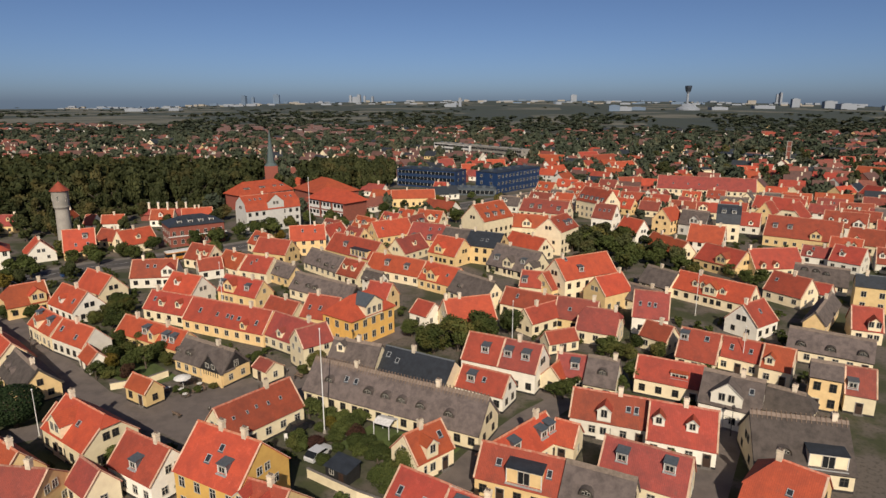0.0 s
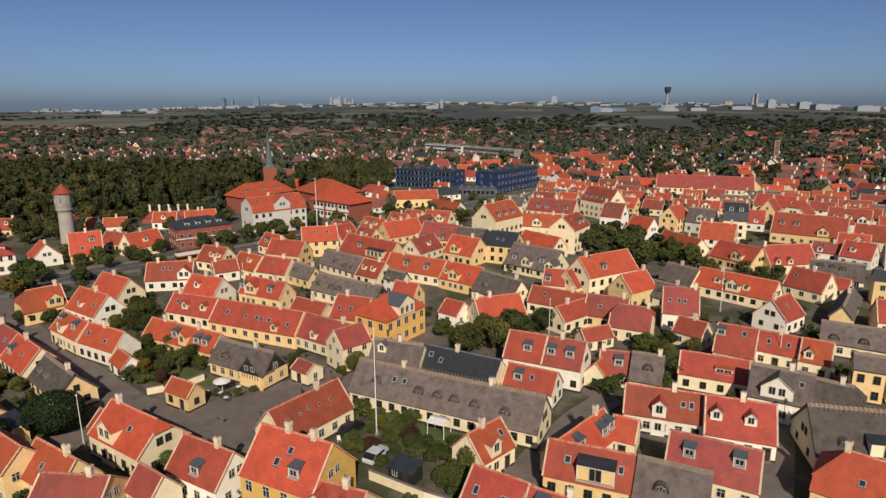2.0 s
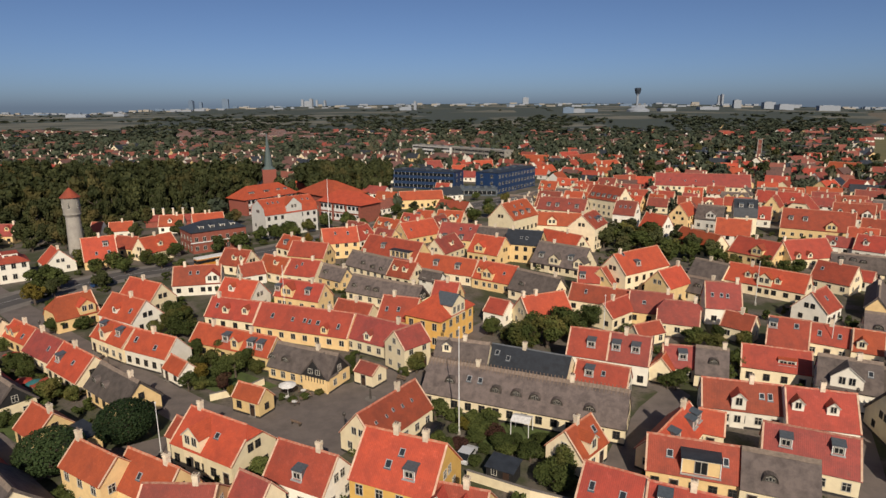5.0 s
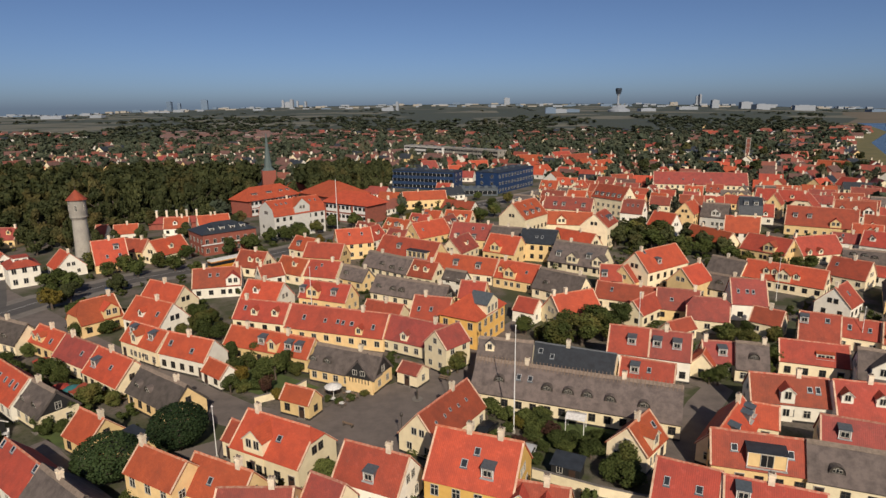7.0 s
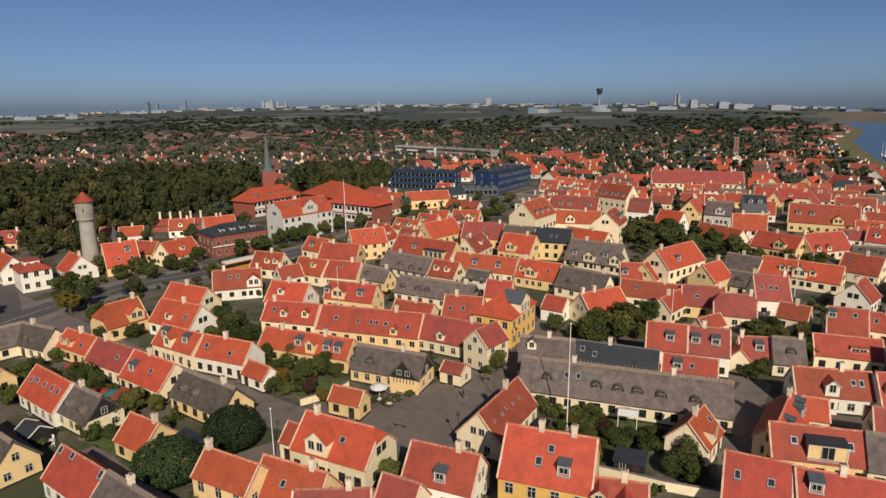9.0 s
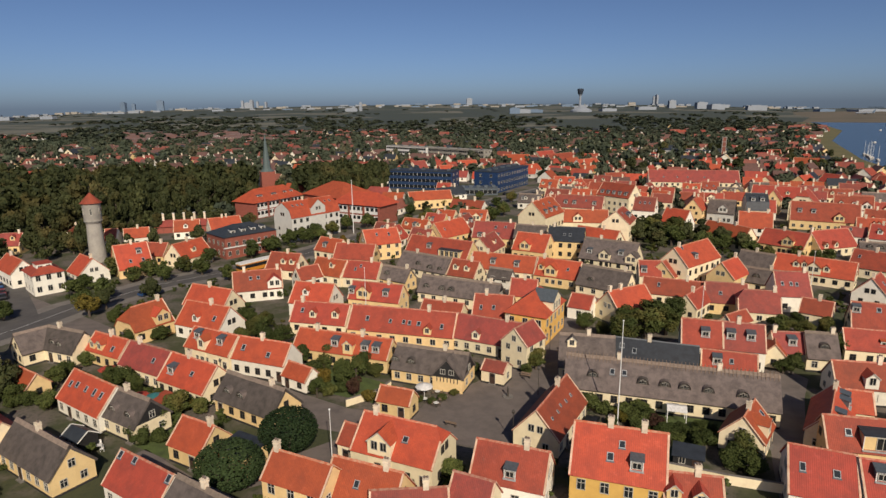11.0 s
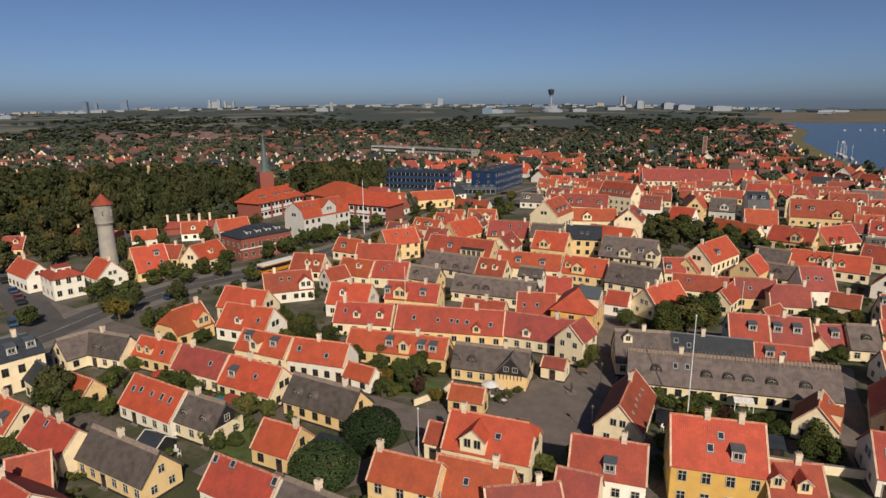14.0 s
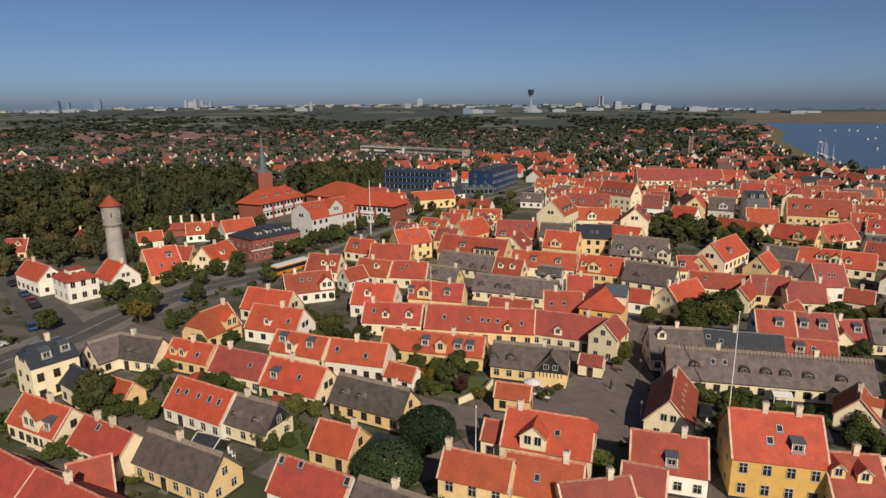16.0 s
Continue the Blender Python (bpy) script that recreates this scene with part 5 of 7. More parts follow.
# ---- further houses of the town ----
PLACED = []
for ob in scene.objects:
    if ob.parent is None and ob.type == "EMPTY":
        size = max((max(abs(c[0]) for c in k.bound_box) for k in ob.children), default=5)
        PLACED.append((ob.location.x, ob.location.y, min(size, 12) * 0.75 + 1.5))
        if size > 11 and ob.name.startswith("house"):  # long houses keep their ends free as well
            for k in (-1, 1):
                end = ob.matrix_basis @ Vector((k * (size - 5), 0, 0))
                PLACED.append((end.x, end.y, 7.0))
PLACED += [(-122, 272, 10), (-110, 284, 12), (-82, 280, 16), (-83, 240, 16), (-90, 233, 14), (-112, 267, 18), (-45, 345, 22), (10, 345, 22), (-14, 320, 14)]
ROADS = [road, [(-33, 104), (-30, 108), (-27.5, 114), (-21, 124), (-15, 131), (-4, 146)], [(-185, 200), (-160, 164), (-140, 134)]]


def off_roads(x, y, gap):
    p = Vector((x, y, 0))
    for line in ROADS:
        for a, b in zip(line, line[1:]):
            a, b = Vector((*a, 0)), Vector((*b, 0))
            d = b - a
            k = max(0, min(1, (p - a).dot(d) / d.length_squared))
            if (a + d * k - p).length < gap:
                return False
    return True


def shore(y):
    """The x of the shore at y."""
    pts = [(0, 278), (352, 278), (406, 286), (470, 318), (533, 358), (581, 388), (699, 464), (940, 660), (1130, 772), (1340, 880), (1600, 1600)]
    return float(np.interp(y, [p[0] for p in pts], [p[1] for p in pts]))


def in_wood(x, y):
    """The wood west of the church."""
    front = float(np.interp(x, [-420, -260, -190, -176, -160, -129], [170, 196, 206, 222, 252, 268]))
    return -420 < x < -129 and front < y < 335 + (0.2 * (-235 - x) if x < -235 else 0)


def free(x, y, r, others):
    return all((x - a) ** 2 + (y - b) ** 2 > (r + c) ** 2 for a, b, c in others) and off_roads(x, y, r + 5) and x < shore(y) - 22 and not in_wood(x, y)


fill = random.Random(7)
GREEN = [(-50, 292, 20), (-20, 292, 22), (-28, 262, 20), (-62, 262, 8), (8, 300, 12), (40, 194, 13), (28, 194, 9), (52, 192, 9), (-8, 113, 9), (-92, 215, 8), (-66, 239, 6), (-30, 256, 14), (-5, 262, 10)]
count = 0
for row in range(40):
    for col in range(60):
        u, v = -170 + col * 10.6 + fill.uniform(-2.5, 2.5), 120 + row * 10.2 + fill.uniform(-2, 2)
        x, y = u * math.cos(radians(-28)) - v * math.sin(radians(-28)) - 20, u * math.sin(radians(-28)) + v * math.cos(radians(-28))
        if not (150 < y < 330) or not (-105 < x < shore(y) - 25) or abs(x + 40) > 0.9 * (y + 40):
            continue
        if -25 < x < 126 and y < 262 and not (105 < x and y < 200):
            continue
        length, width = fill.uniform(7, 12.5), fill.uniform(6.0, 7.4)
        if not free(x, y, length * 0.42, PLACED + GREEN) or count > 100:
            continue
        turn = fill.choice([-28, -28, -32, 60, 60, 150]) + fill.uniform(-7, 7)
        eave = fill.choice([2.8, 2.9, 3.1, 4.6])
        kinds = [("c", fill.uniform(-length / 2 + 1, length / 2 - 1), 0)]
        kinds += [(fill.choice("ggggsbG"), fill.uniform(-length / 3, length / 3), -0.55) for k in range(fill.choice([0, 1, 2, 2, 3]))]
        house(x, y, turn, length, width, eave, eave + width / 2 * 1.07, fill.choice(["orange", "orange", "red", "red", "red", "dark", "dark", "thatch"]), fill.choice(["yellow", "cream", "cream", "white", "white"]), kinds, plain_far=True)
        PLACED.append((x, y, length * 0.42 + 0.8))
        count += 1


def small_house(s, x, y, z, turn, length, width, eave, rise, roof, wall):
    """Adds a plain gabled house to a shape."""
    c, n = math.cos(radians(turn)), math.sin(radians(turn))
    def at(a, b, h):
        return (x + a * c - b * n, y + a * n + b * c, z + h)
    hl, hw = length / 2, width / 2
    for sy in (-1, 1):
        q = [at(-hl, sy * hw, -3), at(hl, sy * hw, -3), at(hl, sy * hw, eave), at(-hl, sy * hw, eave)]
        s.face(q if sy < 0 else q[::-1], wall)
        q = [at(-hl - 0.2, sy * (hw + 0.3), eave - 0.3), at(hl + 0.2, sy * (hw + 0.3), eave - 0.3), at(hl + 0.2, 0, eave + rise), at(-hl - 0.2, 0, eave + rise)]
        s.face(q if sy < 0 else q[::-1], roof)
    for sx in (-1, 1):
        q = [at(sx * hl, -hw, -3), at(sx * hl, hw, -3), at(sx * hl, hw, eave), at(sx * hl, 0, eave + rise - 0.1), at(sx * hl, -hw, eave)]
        s.face(q if sx > 0 else q[::-1], wall)
    for k in range(int(length / 3)):
        a = -hl + 1.5 + k * 3
        s.face([at(a - 0.5, -hw - 0.05, 0.9), at(a + 0.5, -hw - 0.05, 0.9), at(a + 0.5, -hw - 0.05, 2.1), at(a - 0.5, -hw - 0.05, 2.1)], GLASS)


# houses of the suburb, each its own thing, then the ones past them joined
# red for distant roofs, dulled in its colour to imitate haze
HAZED_RED = mottled("hazed_red_tiles", (0.255, 0.082, 0.055), (0.17, 0.06, 0.045), 0.8)
SUB_ROOF = mottled("brown_concrete_tiles", (0.15, 0.075, 0.06), (0.09, 0.05, 0.045), 0.8)
TERRACE = mottled("mauve_brown_tiles", (0.145, 0.088, 0.080), (0.090, 0.060, 0.058), 0.3)


def built_up(x, y):
    """How closely a stretch of the suburb is built."""
    if x > shore(y) - 150 and y > 380:
        return 0.75
    if x < -70:
        return 0.12 if y < 420 else 0.8 if y < 760 else 0.4
    return 0.9 if y < 420 else 0.85 if y < 560 else 0.6 if y < 740 else 0.28 if y < 950 else 0.08


# larger houses between the old town and the harbour
for x, y, turn, length, width, eave, rise, roof, wall, words in (
        (216, 431, 24, 20, 8, 5.4, 2.6, HAZED_RED, WALL["white"], "long white house with a red roof near the harbour"),
        (322, 577, -14, 27, 10, 4.0, 4.2, HAZED_RED, WALL["brick"], "long house with a red roof near the water"),
        (345, 580, 64, 12, 10, 4.6, 4.8, SUB_ROOF, WALL["white"], "white gabled house near the water"),
        (292, 512, -14, 24, 9, 3.4, 3.8, HAZED_RED, WALL["brick"], "long low house with a red roof near the harbour"),
        (184, 408, -16, 14, 9, 3.6, 4.2, HAZED_RED, WALL["brick"], "red-roofed brick house near the harbour"),
        (124, 412, 8, 18, 10, 5.0, 1.2, ROOF["slate"], WALL["cream"], "flat-roofed dark hall with pale walls")):
    a = Shape()
    small_house(a, 0, 0, 0, 0, length, width, eave, rise, roof, wall)
    h = thing("harbour_house", pose(x, y, 0, 0, 0, turn), words, "house", "houses by the harbour")
    part("wall", a, h).name = "body"
    k = Shape()
    k.box(-0.5, -0.5, 0, 0.5, 0.5, 2.2, STONE)
    part("chimney", k, h, m=pose(length * 0.22, 0, eave + rise * 0.8))
    PLACED.append((x, y, length * 0.5))
tower = thing("lookout_tower", pose(222, 505, 0, 0, 0, -22), "slender red tower with pale corners", "tower")
s = Shape()
s.box(-1.5, -1.5, 0, 1.5, 1.5, 17.4, HAZED_RED)
part("shaft", s, tower)
for a in (-1.5, 1.5):
    for c in (-1.5, 1.5):
        s = Shape()
        s.box(a - 0.22, c - 0.22, 0, a + 0.22, c + 0.22, 17.8, CONCRETE)
        part("corner_post", s, tower, "pale corner post")
for z in (9.5, 13.5, 17.3):
    s = Shape()
    s.box(-1.75, -1.75, z, 1.75, 1.75, z + 0.3, CONCRETE)
    part("cornice", s, tower, "pale cornice")
PLACED.append((222, 505, 9))

count = 0
spots = []
for i in range(4600):
    y = fill.uniform(255, 1150)
    x = fill.uniform(-40 - 0.95 * y, min(-40 + 1.0 * y, shore(y) - 25))
    if free(x, y, 6, PLACED) and fill.random() < built_up(x, y) and not (-600 < x < -235 and 760 < y < 1180):
        spots.append((x, y))
        PLACED.append((x, y, 7 if y < 460 else 9))
spots.sort(key=lambda p: p[1])
rest = Shape()
for x, y in spots:
    length, width = fill.uniform(9, 16), fill.uniform(7, 9)
    west = x < -60 and y > 420
    # duller roofs grow commoner with distance, in place of haze
    roof = SUB_ROOF if fill.random() < (0.55 if west else 0.45 if y > 480 else 0.22) else fill.choice([ROOF["orange"] if y < 460 else HAZED_RED, ROOF["red"] if y < 520 else HAZED_RED, ROOF["red"] if y < 700 and not west else HAZED_RED, HAZED_RED, ROOF["dark"], ROOF["slate"]])
    wall = WALL[fill.choice(["white", "white", "cream", "yellow", "brick", "grey"])]
    turn = fill.choice([-25, 65, -25, 40]) + fill.uniform(-10, 10)
    if count < 300:
        a = Shape()
        small_house(a, 0, 0, 0, 0, length, width, 2.8, width * 0.45, roof, wall)
        colour = "grey-brown" if roof is SUB_ROOF else "black" if roof is ROOF["slate"] else "red"
        h = thing("suburban_house", pose(x, y, 0, 0, 0, turn), "suburban house with " + colour + " pitched roof among trees", "house", "houses of the suburb")
        body = part("wall", a, h)
        body.name = "body"
        k = Shape()
        k.box(-0.4, -0.4, 0, 0.4, 0.4, 2.0, STONE)
        part("chimney", k, h, m=pose(length * 0.2, 0, 2.8 + width * 0.4))
    else:
        small_house(rest, x, y, land(x, y), turn, length, width, 2.8, width * 0.45, roof, wall)
    count += 1
for row in range(13):  # long rows of low terraces beyond the wood
    y = 775 + row * 30
    for k in range(9):
        x = -0.46 * y + k * 27 + fill.uniform(-3, 3)
        if fill.random() < 0.62:
            small_house(rest, x, y + fill.uniform(-6, 6) + k * 3, land(x, y), 6 + fill.uniform(-8, 8), fill.uniform(14, 22), 8.5, 2.6, 3.4, fill.choice([TERRACE, TERRACE, SUB_ROOF]), WALL[fill.choice(["grey", "brick", "cream"])])
single("far_houses", rest, Matrix.Identity(4), "far suburban houses with red and brown roofs", "houses", kind="stuff")


# ---- trees ----
def crown_mesh(name, seed, leaves, size, mat, blobs=9, flat=1.0, smooth=0.0):
    """Leaf clumps over a cluster of rounded masses, within a radius of about 1 and a height of about 2."""
    g = np.random.RandomState(seed)
    if smooth:
        centre, radius = np.zeros((1, 3)), np.array([1.0])
    else:
        centre = g.normal(0, 1, (blobs, 3))
        centre *= (0.68 * g.uniform(0.3, 1, (blobs, 1)) ** 0.5) / np.linalg.norm(centre, axis=1, keepdims=True)
        radius = g.uniform(0.22, 0.46, blobs)
    which = g.choice(len(radius), leaves, p=radius ** 2 / (radius ** 2).sum())
    n = g.normal(0, 1, (leaves, 3))
    n /= np.linalg.norm(n, axis=1, keepdims=True)
    p = centre[which] + n * (radius[which] * g.uniform(0.80 if not smooth else 0.9, 1.06, leaves))[:, None]
    n = n + g.normal(0, 0.55, (leaves, 3))
    n /= np.linalg.norm(n, axis=1, keepdims=True)
    side = np.cross(n, g.normal(0, 1, (leaves, 3)))
    side /= np.linalg.norm(side, axis=1, keepdims=True)
    up = np.cross(n, side)
    s = size * g.uniform(0.6, 1.25, leaves)[:, None]
    bend = n * s * 0.25
    quad = np.stack([p - side * s, p - up * s * 0.8 - bend, p + side * s, p + up * s * 0.8 - bend], 1).reshape(-1, 3)
    quad[:, 2] *= flat
    me = bpy.data.meshes.new(name)
    me.from_pydata(quad.tolist(), [], [(4 * i, 4 * i + 1, 4 * i + 2, 4 * i + 3) for i in range(leaves)])
    me.materials.append(mat)
    return me


def trunk_mesh():
    """A tapered trunk with limbs, for a crown of radius 1 whose centre is at z 0; the foot at z -2."""
    s = Shape()
    def limb(a, b, ra, rb):
        a, b = Vector(a), Vector(b)
        d = (b - a).normalized()
        e = d.orthogonal().normalized()
        f = d.cross(e)
        rings = [[o + (e * math.cos(k * 1.0472) + f * math.sin(k * 1.0472)) * r for k in range(6)] for o, r in ((a, ra), (b, rb))]
        for k in range(6):
            s.face((rings[0][k], rings[0][(k + 1) % 6], rings[1][(k + 1) % 6], rings[1][k]), BARK)
    limb((0, 0, -2), (0.03, 0, -0.7), 0.10, 0.075)
    limb((0.03, 0, -0.7), (0, 0.03, 0.1), 0.075, 0.045)
    for k in range(7):
        a = k * 2.4
        limb((0.02, 0, -0.75 + 0.1 * k), (0.6 * math.cos(a), 0.6 * math.sin(a), -0.2 + 0.1 * k), 0.04, 0.015)
    return s.mesh("trunk")


TRUNK = trunk_mesh()
CROWNS = {
    "near": [crown_mesh("crown", 11 + k, 4000, 0.068, LEAF, 24, 0.9) for k in range(4)],
    "dark": [crown_mesh("crown", 31 + k, 7000, 0.046, LEAF_DARK, 1, 0.92, 1.0) for k in range(2)],
    "mid": [crown_mesh("crown", 51 + k, 1700, 0.10, LEAF, 17, 1.0) for k in range(4)],
    "wood": [crown_mesh("crown", 71 + k, 1500, 0.115, LEAF_WOOD, 13, 1.05) for k in range(5)],
}
CROWNS["plum"] = [crown_mesh("crown", 111 + k, 3000, 0.075, LEAF_PLUM, 16, 0.95) for k in range(2)]
CROWNS["gold"] = [crown_mesh("crown", 115 + k, 3000, 0.075, LEAF_GOLD, 16, 0.95) for k in range(2)]
CROWNS["deep"] = [crown_mesh("crown", 81 + k, 380, 0.22, LEAF_WOOD, 11, 1.0) for k in range(5)]
grow = random.Random(5)


def clear_of(x, y, share, spots):
    """Whether a spot lies outside all placed things, each shrunk to a share of its reach."""
    return not bool((((spots[:, 0] - x) ** 2 + (spots[:, 1] - y) ** 2) < (spots[:, 2] * share) ** 2).any())


TAKEN = np.array(PLACED)


def tree(x, y, high, radius, kind="near", label="green leafy garden tree with uneven crown", group="garden trees"):
    """high: the top of the crown; low ones are bushes whose crown reaches the ground."""
    bush = high < 3.6
    h = thing("bush" if bush else "tree", pose(x, y, 0, 0, 0, grow.uniform(0, 360)), label if not bush else "dense green garden bush", "bush" if bush else "tree", "garden bushes" if bush else group)
    tall = high / 2 if bush else high * 0.43 if kind == "wood" else min(radius * 1.05, high * 0.45)
    mid = high - tall
    part("crown", grow.choice(CROWNS[kind]), h, m=pose(0, 0, mid) @ Matrix.Diagonal((radius, radius * grow.uniform(0.85, 1.1), tall, 1)))
    part("trunk", TRUNK, h, m=pose(0, 0, mid) @ Matrix.Diagonal((radius, radius, mid / 2, 1)))


tree(-79.2, 71.5, 6.2, 4.0, "dark", "round clipped dark green tree on the lane", "clipped street trees")
tree(-73.2, 78.8, 6.6, 3.7, "dark", "round clipped dark green tree beside the square", "clipped street trees")
# gardens by the old town's houses: x, y, height, radius
tree(-73.1, 65.3, 3.4, 2.2)
tree(-71.3, 104.6, 3.5, 2)
tree(-67.9, 103.3, 3.2, 1.8)
tree(-72.9, 101.6, 4, 2)
tree(-69.6, 95.6, 2.5, 1.6)
tree(-67.3, 106.9, 3, 1.6)
tree(-62.1, 101.9, 2.8, 1.5)
tree(-80.5, 118.5, 4.5, 2.4)
tree(-67.6, 96.6, 2.2, 1.4)
tree(-27.1, 85.3, 2.2, 1.8)
tree(-24.3, 84.2, 2.6, 1.6)
tree(-21.6, 85.1, 2.5, 1.8)
tree(-23.1, 76.3, 1.7, 1.3)
tree(-20.1, 76.2, 1.8, 1.6)
tree(-15.5, 76, 1.3, 1.1)
tree(-14.1, 68.1, 3.5, 2.6)
tree(-15.4, 69.6, 3, 2)
tree(-24.2, 79.2, 2.0, 1.6)
tree(-13.5, 112, 6.5, 3.6)
tree(-8.8, 113.5, 7.5, 4)
tree(-3.8, 115.3, 7, 3.6)
tree(-10.4, 118.7, 6, 3)
tree(1.4, 123.1, 6.5, 3.2)
tree(-4.8, 120, 7, 3.6)
tree(-33.7, 102, 4.2, 2.3)
tree(-35.7, 100.2, 2.2, 1.4)
tree(-18.9, 120, 4.2, 2.4)
tree(-43.1, 99.6, 1.6, 1.5)
tree(-16.4, 117.4, 3, 1.8)
tree(20.1, 114.4, 4.2, 3)
tree(26.3, 118.7, 2.8, 1.8)
tree(37, 116.1, 3.4, 2.4)
tree(12.1, 98.4, 3.6, 2)
tree(7, 100.4, 2.6, 1.5)
tree(8.5, 95.9, 3, 1.8)
tree(19.2, 98.8, 3.4, 2.2)
tree(-87.2, 122.8, 5, 2.6)
tree(-85.9, 127.5, 4.6, 2.4)
tree(-83.9, 118.6, 4, 2.2)
tree(-91.4, 132.4, 4, 2.2)
tree(-108.1, 133.1, 3, 2)
tree(-106.7, 124.3, 2.6, 2)
tree(-105.5, 98, 3, 1.8)
tree(-95.3, 87.2, 3, 2)
tree(-96.6, 95.6, 3, 1.6)
tree(-94.5, 83.1, 2.4, 1.6)
tree(-90, 94.4, 2.2, 1.5)
tree(-120.2, 135.5, 3.4, 2)
tree(-51.8, 70.7, 3, 2)
tree(-53.2, 72.6, 2.5, 1.4)
tree(8.9, 68.8, 2.6, 1.6)
tree(-8.2, 67, 2.4, 1.4)
tree(44.8, 114.9, 3, 1.6)
tree(-51.4, 118.8, 1.8, 1.6)
tree(-45.9, 104.8, 2.5, 1.4)
tree(-54.9, 91.7, 1.3, 0.9)
tree(-53, 90.9, 1.3, 0.9)
tree(-51.2, 92, 1.3, 0.9)
tree(-49.2, 93.5, 1.3, 0.9)
tree(-48.6, 95.9, 1.6, 0.9)
tree(-25.8, 82.3, 2.1, 1.4, "gold", "yellow-green leafy garden shrub")
tree(-23.5, 81.5, 2.6, 1.9)
tree(-20.6, 77.9, 2.3, 1.8)
tree(-17.2, 75.6, 2.4, 1.9)
tree(-22.4, 83.2, 2.7, 1.9)
tree(-26.6, 77.4, 2.0, 1.8, "plum", "dark reddish-brown garden shrub")
tree(-15.0, 78.6, 1.8, 1.5)
tree(-21.3, 79.8, 2.5, 1.6, "plum", "dark reddish-brown garden shrub")
tree(-18.6, 77.5, 2.4, 1.6)
tree(-24.6, 73.6, 1.7, 1.2)
tree(-14.6, 70.6, 3.4, 1.8)
tree(-27.1, 81.6, 1.6, 1.3)
tree(-64.4, 103.1, 4.4, 2.2)
tree(-70.3, 108.3, 4.2, 2.2)
tree(-62.9, 108, 3.4, 1.8)
tree(-75.6, 108.5, 4, 2)
tree(-84.6, 114.3, 2.4, 1.4)
tree(-122.6, 98.2, 5.5, 3)
tree(-122.1, 87.7, 3, 2)
tree(-118.9, 85.1, 3.4, 2.2)
tree(-123, 86.5, 2.6, 2)
tree(-119.2, 96.7, 3, 2)
tree(-116.7, 108.1, 3, 2)
tree(-115, 112.4, 3, 2)
tree(-117, 97.2, 2.6, 1.6)
tree(-95.3, 84.4, 3.6, 2)
tree(-93.3, 87.1, 4, 2)
tree(-91.9, 90.9, 4.4, 2.4)
tree(-88.6, 91.2, 3, 1.8)
tree(-111.2, 122.2, 3.6, 2.2)
tree(-106.2, 124.2, 3.4, 2)
tree(-86.3, 123.5, 5, 2.4)
tree(-89.6, 121.1, 3.4, 2)
tree(-97.1, 100.3, 3, 1.6)
tree(51.2, 177.5, 5, 3, "mid")
tree(52.7, 171.8, 4.4, 2.6, "mid")
tree(62.9, 172.7, 4, 2.6, "mid")
tree(65.5, 167.5, 3.6, 2.4, "mid")
tree(69.3, 167.8, 4, 2.4, "mid")
tree(35, 176, 7, 4, "mid")
tree(32.8, 192.3, 7.5, 4.4, "mid")
tree(38.7, 182.6, 7, 4, "mid")
tree(45.4, 183.2, 6, 3.4, "mid")
tree(30.1, 203.5, 8, 4.6, "mid")
tree(39.4, 204.4, 8, 4.6, "mid")
tree(-111.6, 201.2, 5.5, 3, "mid")
tree(-105.1, 198.4, 5.5, 3, "mid")
tree(-102.1, 204, 6, 3.2, "mid")
tree(-93.8, 208.7, 6, 3.2, "mid")
tree(-89.7, 212.1, 6, 3.2, "mid")
tree(-86.3, 219.4, 6, 3.2, "mid")
tree(-81.2, 225.1, 5.5, 3, "mid")
tree(-76.2, 233.3, 6, 3.2, "mid")
tree(-69, 236.2, 6, 3.2, "mid")
tree(-61.5, 228, 5, 3, "mid")
tree(-55.3, 229.8, 5, 2.8, "mid")
tree(-43.8, 247.6, 5.5, 3.4, "mid")
tree(-38, 249.7, 5.5, 3.2, "mid")
tree(-25.4, 246.4, 6, 3.6, "mid")
tree(-18.7, 243.5, 6.5, 4, "mid")
tree(-11.7, 255.8, 6, 3.6, "mid")
tree(-52.6, 238.6, 5, 3, "mid")
tree(-138.8, 161.6, 4.8, 2.8, "mid")
tree(-130.2, 153.2, 6, 3.4, "mid")
tree(-131.8, 146.3, 5, 3)
tree(-137.1, 175.5, 6, 3.4, "mid")
tree(-129.7, 169.1, 4.5, 2.6, "mid")
tree(-127, 174.9, 5, 3, "mid")
tree(-120.8, 168.6, 5, 2.6, "mid")
tree(-118.4, 177.7, 5, 2.8, "mid")
tree(-112.8, 174.2, 5, 2.6, "mid")
tree(-114.8, 187.6, 5, 2.8, "mid")

